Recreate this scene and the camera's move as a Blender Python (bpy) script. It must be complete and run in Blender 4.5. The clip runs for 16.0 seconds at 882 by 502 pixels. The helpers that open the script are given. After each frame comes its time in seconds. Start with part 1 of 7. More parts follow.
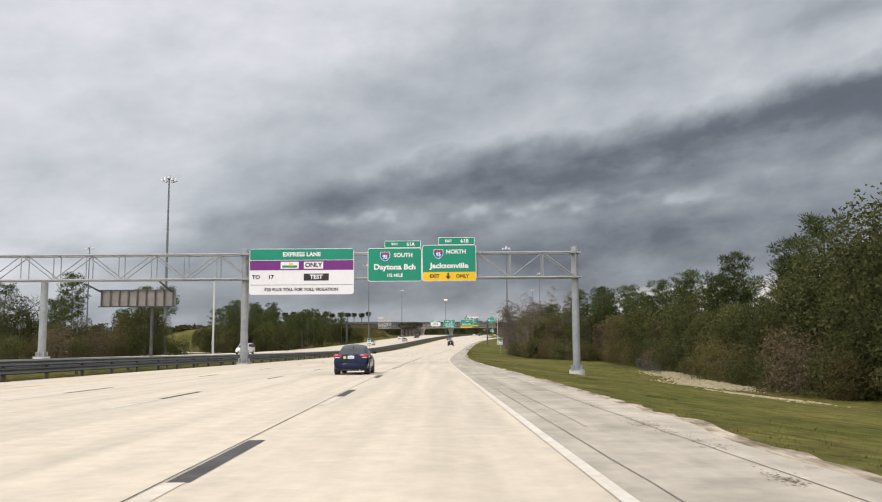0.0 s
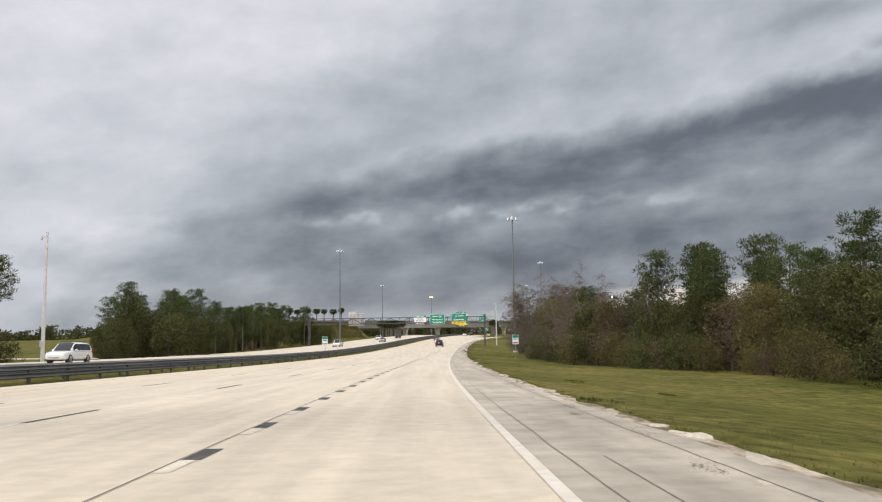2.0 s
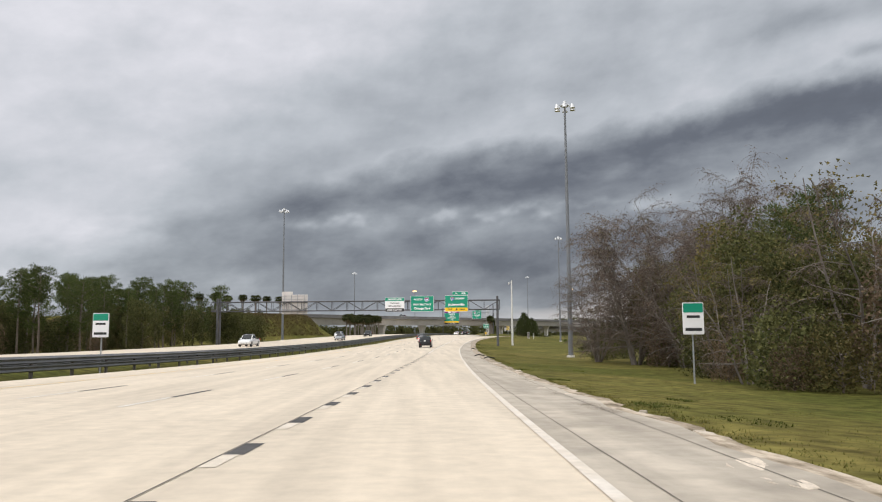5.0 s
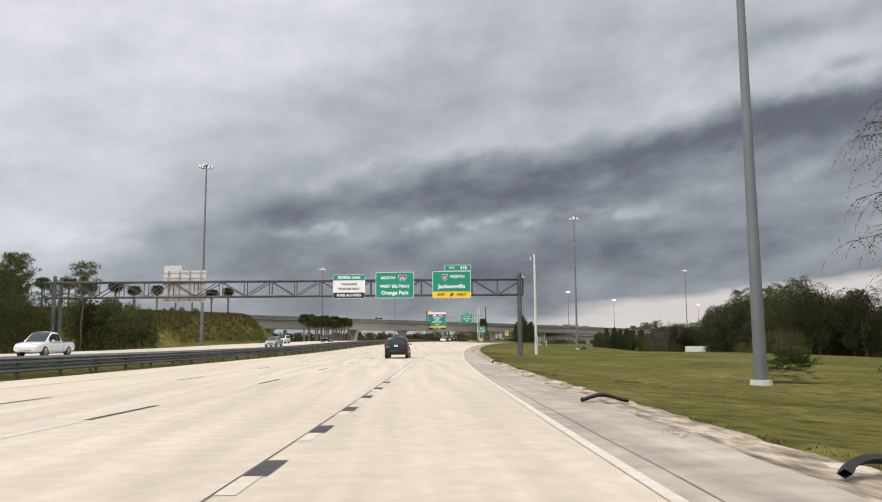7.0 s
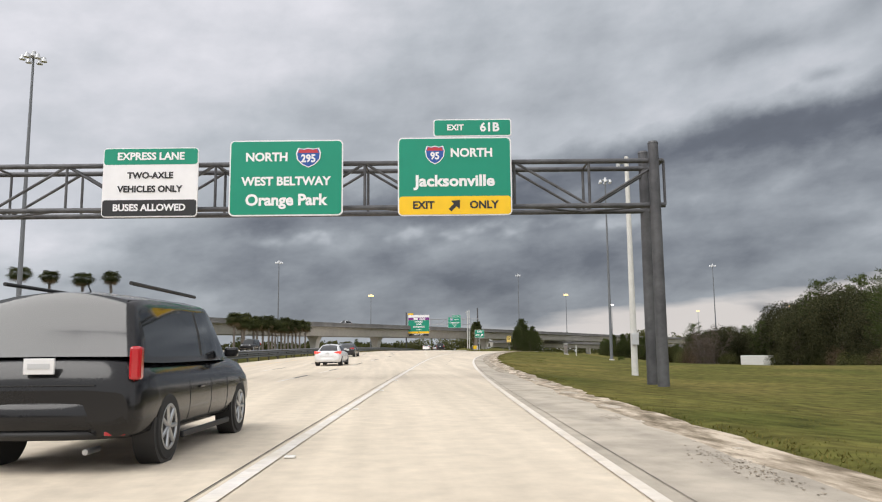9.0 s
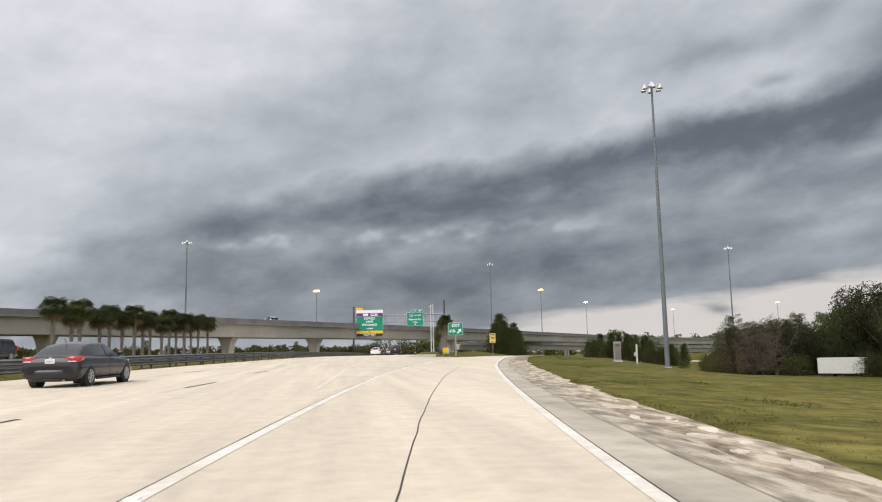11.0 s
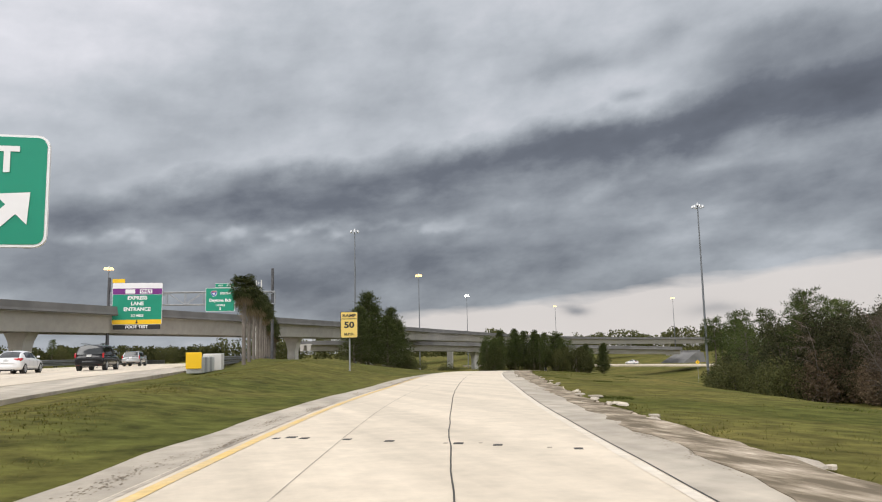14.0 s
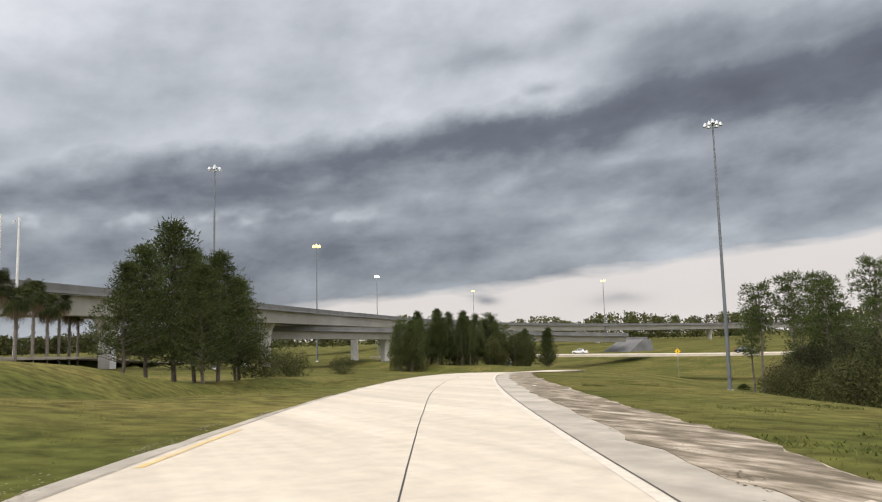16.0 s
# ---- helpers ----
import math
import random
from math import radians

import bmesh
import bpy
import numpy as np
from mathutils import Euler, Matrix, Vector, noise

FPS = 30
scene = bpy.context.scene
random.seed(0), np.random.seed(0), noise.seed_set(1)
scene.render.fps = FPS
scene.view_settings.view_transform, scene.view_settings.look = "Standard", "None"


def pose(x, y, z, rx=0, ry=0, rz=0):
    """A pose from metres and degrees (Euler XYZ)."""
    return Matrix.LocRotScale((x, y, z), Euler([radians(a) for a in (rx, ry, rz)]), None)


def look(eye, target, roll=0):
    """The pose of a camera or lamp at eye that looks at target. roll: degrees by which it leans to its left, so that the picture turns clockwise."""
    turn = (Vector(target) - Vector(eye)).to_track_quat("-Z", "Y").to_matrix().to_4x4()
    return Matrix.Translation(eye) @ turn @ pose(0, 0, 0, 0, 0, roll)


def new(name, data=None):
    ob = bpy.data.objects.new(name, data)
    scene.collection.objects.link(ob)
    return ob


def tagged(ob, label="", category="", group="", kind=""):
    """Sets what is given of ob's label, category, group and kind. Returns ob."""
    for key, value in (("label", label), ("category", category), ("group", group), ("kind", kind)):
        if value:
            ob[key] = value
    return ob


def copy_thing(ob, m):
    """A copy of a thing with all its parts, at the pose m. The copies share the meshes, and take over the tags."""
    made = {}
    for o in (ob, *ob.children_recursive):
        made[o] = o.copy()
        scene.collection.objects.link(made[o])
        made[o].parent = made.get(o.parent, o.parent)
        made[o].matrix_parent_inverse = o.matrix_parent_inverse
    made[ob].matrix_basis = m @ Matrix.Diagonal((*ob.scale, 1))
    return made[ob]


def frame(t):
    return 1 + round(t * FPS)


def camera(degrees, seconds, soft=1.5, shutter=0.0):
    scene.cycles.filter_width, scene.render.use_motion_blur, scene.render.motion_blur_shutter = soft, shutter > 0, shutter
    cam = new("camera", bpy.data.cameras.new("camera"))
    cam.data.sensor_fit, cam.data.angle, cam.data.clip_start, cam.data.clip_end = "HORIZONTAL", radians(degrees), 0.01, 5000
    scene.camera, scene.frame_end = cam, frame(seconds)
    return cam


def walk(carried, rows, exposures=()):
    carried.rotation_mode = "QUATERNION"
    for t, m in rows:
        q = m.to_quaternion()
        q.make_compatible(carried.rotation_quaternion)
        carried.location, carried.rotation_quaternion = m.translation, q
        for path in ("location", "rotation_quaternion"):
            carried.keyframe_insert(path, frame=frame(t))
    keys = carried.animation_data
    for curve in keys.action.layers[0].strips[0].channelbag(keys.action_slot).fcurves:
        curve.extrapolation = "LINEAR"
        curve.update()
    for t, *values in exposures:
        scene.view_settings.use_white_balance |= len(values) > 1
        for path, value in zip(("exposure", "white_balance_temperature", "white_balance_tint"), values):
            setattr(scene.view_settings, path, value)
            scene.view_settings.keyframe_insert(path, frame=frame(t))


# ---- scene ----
cam = camera(60.0, 16.0, soft=1.15)
PATH = [
    (0.0, look((0.000, -0.000, 1.250), (-0.035, 19.900, 3.248), -0.36)),
    (0.5, look((-0.255, 14.415, 0.840), (-0.160, 34.314, 2.841), -0.41)),
    (1.0, look((-0.388, 28.740, 0.437), (-0.180, 48.638, 2.445), -0.55)),
    (1.5, look((-0.435, 42.854, 0.062), (-0.141, 62.748, 2.098), -0.56)),
    (2.0, look((-0.439, 57.036, -0.338), (-0.071, 76.928, 1.704), -0.77)),
    (2.5, look((-0.436, 71.280, -0.754), (-0.024, 91.173, 1.272), -0.68)),
    (3.0, look((-0.375, 85.598, -1.167), (0.079, 105.491, 0.844), -0.54)),
    (3.5, look((-0.230, 99.945, -1.554), (0.275, 119.835, 0.482), -0.54)),
    (4.0, look((-0.049, 114.314, -1.928), (0.535, 134.200, 0.125), -0.50)),
    (4.5, look((0.190, 128.697, -2.281), (0.862, 148.578, -0.203), -0.46)),
    (5.0, look((0.491, 143.087, -2.610), (1.259, 162.960, -0.499), -0.42)),
    (5.5, look((0.860, 157.477, -2.909), (1.730, 177.342, -0.756), -0.37)),
    (6.0, look((1.303, 171.866, -3.174), (2.281, 191.720, -0.969), -0.32)),
    (6.5, look((1.822, 186.258, -3.403), (2.924, 206.099, -1.137), -0.40)),
    (7.0, look((2.441, 200.647, -3.590), (3.649, 220.473, -1.254), -0.36)),
    (7.5, look((3.151, 215.046, -3.724), (4.479, 234.855, -1.313), -0.30)),
    (8.0, look((3.976, 229.448, -3.793), (5.406, 249.237, -1.278), -0.32)),
    (8.5, look((4.900, 243.854, -3.852), (6.433, 263.631, -1.301), -0.41)),
    (9.0, look((5.925, 258.259, -3.875), (7.587, 278.022, -1.297), -0.52)),
    (9.5, look((7.069, 272.661, -3.862), (8.897, 292.407, -1.264), -0.64)),
    (10.0, look((8.357, 287.054, -3.817), (10.401, 306.777, -1.205), -0.77)),
    (10.5, look((9.824, 301.436, -3.741), (12.146, 321.127, -1.118), -0.87)),
    (11.0, look((11.500, 315.801, -3.629), (14.215, 335.439, -0.989), -1.12)),
    (11.5, look((13.468, 330.133, -3.473), (16.644, 349.695, -0.779), -1.17)),
    (12.0, look((15.762, 344.442, -3.305), (19.481, 363.907, -0.604), -1.06)),
    (12.5, look((18.510, 358.719, -3.160), (22.810, 378.063, -0.452), -0.94)),
    (13.0, look((21.742, 372.991, -3.044), (26.647, 392.191, -0.340), -1.03)),
    (13.5, look((25.483, 387.215, -2.969), (30.974, 406.260, -0.303), -1.11)),
    (14.0, look((29.601, 401.396, -2.956), (35.689, 420.272, -0.379), -1.19)),
    (14.5, look((34.261, 415.483, -3.004), (40.908, 434.181, -0.513), -1.32)),
    (15.0, look((39.411, 429.489, -3.140), (46.589, 447.996, -0.700), -1.43)),
    (15.5, look((44.808, 443.449, -3.326), (52.502, 461.756, -0.941), -1.47)),
    (16.0, look((50.519, 457.390, -3.550), (58.758, 475.474, -1.301), -1.44)),
]
walk(cam, PATH, [(0.0, 0.0), (13.0, 0.0), (14.5, 0.07), (16.0, 0.15)])


# ---------- world and light ----------
def build_world():
    w = bpy.data.worlds.new("storm_sky")
    scene.world = w
    w.use_nodes = True
    nt = w.node_tree
    nt.nodes.clear()
    N = nt.nodes.new
    L = nt.links.new

    def m(op, a, b=None, c=None):
        n = N("ShaderNodeMath")
        n.operation = op
        for i, v in enumerate((a, b, c)):
            if v is None:
                continue
            if isinstance(v, (int, float)):
                n.inputs[i].default_value = v
            else:
                L(v, n.inputs[i])
        return n.outputs[0]

    def ramp(fac, stops, smooth=True):
        n = N("ShaderNodeValToRGB")
        n.color_ramp.interpolation = "EASE" if smooth else "LINEAR"
        els = n.color_ramp.elements
        while len(els) < len(stops):
            els.new(0.5)
        for e, (p, c) in zip(els, stops):
            e.position = p
            e.color = (*c, 1) if isinstance(c, tuple) else (c, c, c, 1)
        L(fac, n.inputs[0])
        return n.outputs[0]

    def mix(fac, a, b):
        n = N("ShaderNodeMix")
        n.data_type = "RGBA"
        for i, v in ((0, fac), (6, a), (7, b)):
            if isinstance(v, (int, float)):
                n.inputs[i].default_value = v
            elif isinstance(v, tuple):
                n.inputs[i].default_value = (*v, 1)
            else:
                L(v, n.inputs[i])
        return n.outputs[2]

    def tex(vec, scale, detail, rough=0.55, distort=0.0):
        n = N("ShaderNodeTexNoise")
        L(vec, n.inputs["Vector"])
        n.inputs["Scale"].default_value = scale
        n.inputs["Detail"].default_value = detail
        n.inputs["Roughness"].default_value = rough
        n.inputs["Distortion"].default_value = distort
        return n.outputs["Fac"]

    tc = N("ShaderNodeTexCoord")
    sep = N("ShaderNodeSeparateXYZ")
    L(tc.outputs["Generated"], sep.inputs[0])
    dx, dy, dz = sep.outputs
    az = m("MULTIPLY", m("ARCTAN2", dx, dy), 57.2958)
    el = m("MULTIPLY", m("ARCSINE", dz), 57.2958)

    def vec(u, v, k=0.0):
        n = N("ShaderNodeCombineXYZ")
        L(u, n.inputs[0])
        L(v, n.inputs[1])
        n.inputs[2].default_value = k
        return n.outputs[0]

    def wave(u, v, k, scale, detail, amount, rough=0.5, distort=0.0):
        return m("MULTIPLY", m("SUBTRACT", tex(vec(u, v, k), scale, detail, rough, distort), 0.5), amount)

    def hump(v, centre, width):
        d = m("DIVIDE", m("SUBTRACT", v, centre), width)
        return m("POWER", 2.718, m("MULTIPLY", m("MULTIPLY", d, d), -1.0))

    def ease(v, lo, hi):
        n = N("ShaderNodeMapRange")
        n.interpolation_type = "SMOOTHSTEP"
        L(v, n.inputs[0])
        n.inputs[1].default_value, n.inputs[2].default_value = lo, hi
        return n.outputs[0]

    def plus(a, b, k=1.0):
        return m("ADD", a, m("MULTIPLY", b, k))

    def towards(a, b, f):
        return m("ADD", a, m("MULTIPLY", f, m("SUBTRACT", b, a)))

    # the storm shelf rises to the east; s is the height over its dark base
    azc = m("MAXIMUM", m("MINIMUM", az, 60.0), -50.0)
    shelf = m("ADD", m("MULTIPLY", azc, m("SUBTRACT", 0.158, m("MULTIPLY", azc, 0.00085))), 10.95)
    lean = m("SUBTRACT", el, m("MULTIPLY", azc, 0.16))
    wob = wave(m("MULTIPLY", az, 0.4), lean, 3.0, 0.16, 3, 3.0)
    fray = wave(m("MULTIPLY", az, 0.8), m("MULTIPLY", lean, 1.1), 8.0, 0.36, 7, 2.6, 0.56)
    s = m("ADD", m("SUBTRACT", el, shelf), m("ADD", wob, m("MULTIPLY", fray, 0.75)))
    body = ramp(m("DIVIDE", m("ADD", s, 14.0), 28.0), BANDS, smooth=False)
    # the shelf thins out to the west
    body = towards(m("ADD", 0.45, m("MULTIPLY", ease(s, -3.0, 7.0), 0.15)), body, ease(plus(azc, wob, 1.5), -15.0, 0.0))
    # beyond its eastern end the dark cloud towers higher
    body = plus(body, m("MULTIPLY", ease(azc, 33.0, 42.0), hump(s, 2.6, 2.0)), -0.30)
    # second, lower shelf with a pale lip over it
    low_s = m("ADD", m("SUBTRACT", el, m("ADD", 8.6, m("MULTIPLY", azc, 0.05))), m("ADD", m("MULTIPLY", wob, 0.5), m("MULTIPLY", fray, 0.8)))
    patchy = ease(tex(vec(m("MULTIPLY", az, 0.7), lean, 14.0), 0.28, 3), 0.40, 0.62)
    reach = m("MULTIPLY", m("MULTIPLY", patchy, ease(azc, -13.0, -6.0)), m("SUBTRACT", 1.0, ease(azc, 12.0, 24.0)))
    body = plus(body, m("MULTIPLY", hump(low_s, 0.0, 0.5), reach), 0.26)
    body = plus(body, m("MULTIPLY", hump(low_s, -2.4, 1.9), m("MULTIPLY", ease(azc, -17.0, -9.0), m("SUBTRACT", 1.0, ease(azc, 18.0, 34.0)))), -0.09)
    # knots of torn cloud, some dark above the shelf and some pale below it
    ua, ue = m("ADD", az, m("MULTIPLY", fray, 1.3)), m("ADD", m("SUBTRACT", el, m("MULTIPLY", azc, 0.10)), m("MULTIPLY", fray, 0.5))
    for ca, ce, wa, we, k in ((29.0, 17.6, 4.2, 1.0, -0.15), (32.6, 14.9, 1.5, 0.45, -0.16), (35.5, 18.5, 2.0, 0.8, -0.12), (42.5, 17.0, 3.2, 0.9, -0.14), (30.0, 8.8, 1.6, 0.9, 0.13), (38.2, 8.8, 2.8, 0.6, 0.10), (22.5, 8.4, 3.0, 0.5, 0.06), (-10.0, 10.3, 6.0, 1.3, -0.07), (-7.0, 13.6, 7.0, 1.2, -0.05)):
        body = plus(body, m("MULTIPLY", hump(ua, ca, wa), hump(ue, ce, we)), k)
    # paler cloud in the west, with slanting streaks
    q = m("ADD", m("SUBTRACT", azc, m("MULTIPLY", m("SUBTRACT", el, 10.0), 1.2)), m("ADD", m("MULTIPLY", wob, 2.6), m("MULTIPLY", fray, 1.6)))
    pale = m("ADD", 0.73, m("MULTIPLY", m("MINIMUM", el, 24.0), 0.006))
    body = towards(body, pale, m("MULTIPLY", m("SUBTRACT", 1.0, ease(q, -25.0, -8.0)), 0.92))
    # duller cloud high in the east
    body = plus(body, m("MULTIPLY", ease(azc, 8.0, 28.0), ease(s, 1.0, 4.0)), 0.035)
    # paler air low over the horizon
    body = plus(body, m("MULTIPLY", hump(el, 0.6, 1.0), ease(azc, -26.0, -8.0)), 0.16)
    body = plus(body, m("MULTIPLY", ease(azc, 20.0, 40.0), hump(el, 6.4, 2.3)), 0.14)
    body = plus(body, m("MULTIPLY", ease(azc, 10.0, 24.0), m("SUBTRACT", 1.0, ease(s, -5.0, -2.0))), -0.012)
    body = plus(body, m("MULTIPLY", ease(azc, 18.0, 32.0), hump(s, 0.0, 1.6)), -0.045)
    body = plus(body, m("MULTIPLY", m("SUBTRACT", 1.0, ease(azc, -8.0, 8.0)), ease(s, 1.0, 4.0)), -0.03)
    body = plus(body, m("MULTIPLY", m("SUBTRACT", 1.0, ease(azc, -2.0, 10.0)), hump(s, -2.0, 4.0)), 0.035)
    # billows, thickest below the shelf; fine streaks above it
    under = m("SUBTRACT", 1.0, ease(s, -1.0, 2.0))
    puffs = wave(m("ADD", m("MULTIPLY", az, 0.6), m("MULTIPLY", fray, 0.5)), m("MULTIPLY", m("SUBTRACT", el, m("MULTIPLY", azc, 0.07)), 1.4), 11.0, 0.26, 5, 0.52, 0.5)
    tone = m("ADD", body, m("MULTIPLY", puffs, m("ADD", 0.40, m("MULTIPLY", under, 0.60))))
    tone = m("ADD", tone, wave(m("MULTIPLY", az, 0.7), m("SUBTRACT", el, m("MULTIPLY", azc, 0.22)), 5.0, 0.17, 6, 0.24, 0.56))
    tone = m("ADD", tone, wave(m("MULTIPLY", az, 0.9), m("MULTIPLY", lean, 1.3), 9.0, 0.7, 5, 0.07, 0.55))
    # clear strip over the eastern horizon
    edge = m("ADD", m("MULTIPLY", m("SUBTRACT", m("MINIMUM", az, 62.0), 27.0), 0.10), 3.9)
    ragged = wave(m("MULTIPLY", az, 0.22), el, 21.0, 0.6, 5, 2.4)
    strip = m("DIVIDE", m("SUBTRACT", m("ADD", edge, ragged), el), 0.8)
    strip = m("MULTIPLY", m("MAXIMUM", m("MINIMUM", strip, 1.0), 0.0), m("MAXIMUM", m("MINIMUM", m("DIVIDE", m("SUBTRACT", az, 4.0), 12.0), 1.0), 0.0))
    colour = ramp(tone, TONES, smooth=False)
    colour = mix(m("MULTIPLY", strip, 0.9), colour, (0.74, 0.69, 0.665))
    # two small loose clouds low in the clear strip
    low_el = m("ADD", el, m("MULTIPLY", fray, 0.4))
    fleck = m("MULTIPLY", m("MULTIPLY", hump(az, 27.8, 0.9), hump(low_el, 2.7, 0.36)), 0.85)
    fleck = m("ADD", fleck, m("MULTIPLY", m("MULTIPLY", hump(az, 37.5, 1.9), hump(low_el, 2.4, 0.5)), 0.5))
    colour = mix(m("MINIMUM", fleck, 1.0), colour, (0.25, 0.26, 0.29))
    # brighter cloud overhead and behind
    high = ramp(m("DIVIDE", el, 90.0), [(0.0, 0.0), (0.36, 0.0), (0.62, 1.0), (1.0, 1.0)])
    back = ramp(m("ADD", m("MULTIPLY", dy, -0.5), 0.5), [(0.0, 0.0), (0.42, 0.0), (0.7, 1.0), (1.0, 1.0)])
    bright = m("MAXIMUM", high, m("MULTIPLY", back, ramp(m("ADD", m("MULTIPLY", dz, 1.0), 0.15), [(0.0, 0.0), (0.2, 1.0), (1.0, 1.0)])))
    colour = mix(bright, colour, OVERHEAD)
    sky = N("ShaderNodeTexSky")
    sky.sky_type = "NISHITA"
    sky.sun_disc = False
    sky.sun_elevation = radians(SUN_EL)
    sky.sun_rotation = radians(SUN_AZ)
    sk = N("ShaderNodeVectorMath")
    sk.operation = "SCALE"
    L(sky.outputs[0], sk.inputs[0])
    sk.inputs["Scale"].default_value = 0.06
    add = mix(0.06, colour, sk.outputs[0])
    bg = N("ShaderNodeBackground")
    L(add, bg.inputs[0])
    bg.inputs[1].default_value = 1.0
    out = N("ShaderNodeOutputWorld")
    L(bg.outputs[0], out.inputs[0])


SUN_EL, SUN_AZ = 52.0, 235.0
BANDS = [(0.000, 0.430), (0.143, 0.420), (0.250, 0.400), (0.321, 0.420), (0.379, 0.450), (0.421, 0.400), (0.461, 0.305), (0.504, 0.280), (0.525, 0.340), (0.561, 0.580), (0.582, 0.670), (0.621, 0.650), (0.696, 0.600), (0.804, 0.610), (1.000, 0.650)]
TONES = [(0.0, (0.085, 0.092, 0.112)), (0.27, (0.148, 0.162, 0.194)), (0.5, (0.345, 0.372, 0.410)), (0.66, (0.53, 0.560, 0.605)), (0.85, (0.79, 0.79, 0.845)), (1.0, (0.92, 0.90, 0.965))]
OVERHEAD = (1.22, 1.22, 1.25)
build_world()
sun = new("sun", bpy.data.lights.new("sun", "SUN"))
sun.data.energy, sun.data.angle, sun.data.color = 1.9, radians(40), (1.0, 0.97, 0.93)
sun.matrix_world = look((0, 0, 60), (60 * math.sin(radians(55)) * 0.78, 60 * math.cos(radians(55)) * 0.78, -1.0))


# ---------- materials ----------
def material(name, colour, rough=0.7, metal=0.0, grain=0.0, scale=8.0, second=None, patch=0.0, patch_scale=0.4, bump=0.0, bump_scale=30.0, per_object=0.0, coat=0.0, emit=0.0, trans=0.0, streak=0.0, spec=0.5):
    mt = bpy.data.materials.new(name)
    mt.use_nodes = True
    nt = mt.node_tree
    b = nt.nodes["Principled BSDF"]
    b.inputs["Roughness"].default_value = rough
    b.inputs["Metallic"].default_value = metal
    b.inputs["Coat Weight"].default_value = coat
    b.inputs["Coat Roughness"].default_value = 0.06
    b.inputs["Specular IOR Level"].default_value = spec
    b.inputs["Transmission Weight"].default_value = trans
    N, L = nt.nodes.new, nt.links.new
    tc = N("ShaderNodeTexCoord").outputs["Object"]

    def tex(s, d=5, r=0.6):
        n = N("ShaderNodeTexNoise")
        L(tc, n.inputs["Vector"])
        n.inputs["Scale"].default_value, n.inputs["Detail"].default_value, n.inputs["Roughness"].default_value = s, d, r
        return n.outputs["Fac"]

    def mixc(fac, a, c, mode="MIX"):
        n = N("ShaderNodeMix")
        n.data_type, n.blend_type = "RGBA", mode
        for i, v in ((0, fac), (6, a), (7, c)):
            if isinstance(v, float):
                n.inputs[i].default_value = v
            elif isinstance(v, tuple):
                n.inputs[i].default_value = (*v, 1)
            else:
                L(v, n.inputs[i])
        return n.outputs[2]

    def span(v, lo, hi, a=0.0, c=1.0):
        n = N("ShaderNodeMapRange")
        L(v, n.inputs[0])
        for i, k in zip((1, 2, 3, 4), (lo, hi, a, c)):
            n.inputs[i].default_value = k
        return n.outputs[0]

    col = colour
    if second:
        col = mixc(span(tex(patch_scale), 0.38, 0.66), colour, second)
    if patch:
        col = mixc(span(tex(patch_scale * 2.3), 0.3, 0.75, 0.0, patch), col, tuple(c * 0.45 for c in colour))
    if grain:
        col = mixc(1.0, col, N_grey(nt, span(tex(scale, 8), 0.3, 0.7, 1.0 - grain, 1.0 + grain)), "MULTIPLY")
    if streak:
        mp = N("ShaderNodeMapping")
        L(tc, mp.inputs[0])
        mp.inputs["Scale"].default_value = (1.0, 0.035, 1.0)
        n = N("ShaderNodeTexNoise")
        L(mp.outputs[0], n.inputs["Vector"])
        n.inputs["Scale"].default_value, n.inputs["Detail"].default_value = 1.6, 6.0
        col = mixc(1.0, col, N_grey(nt, span(n.outputs["Fac"], 0.32, 0.68, 1.0 - streak, 1.0 + streak * 0.6)), "MULTIPLY")
    if per_object:
        oi = N("ShaderNodeObjectInfo").outputs["Random"]
        col = mixc(1.0, col, N_grey(nt, span(oi, 0.0, 1.0, 1.0 - per_object, 1.0 + per_object)), "MULTIPLY")
    if isinstance(col, tuple):
        b.inputs["Base Color"].default_value = (*col, 1)
    else:
        L(col, b.inputs["Base Color"])
    if bump:
        bp = N("ShaderNodeBump")
        bp.inputs["Strength"].default_value, bp.inputs["Distance"].default_value = bump, 0.02
        L(tex(bump_scale, 6), bp.inputs["Height"])
        L(bp.outputs[0], b.inputs["Normal"])
    if emit:
        b.inputs["Emission Color"].default_value = (*colour, 1)
        b.inputs["Emission Strength"].default_value = emit
    return mt


def N_grey(nt, v):
    n = nt.nodes.new("ShaderNodeCombineColor")
    for i in range(3):
        nt.links.new(v, n.inputs[i])
    return n.outputs[0]


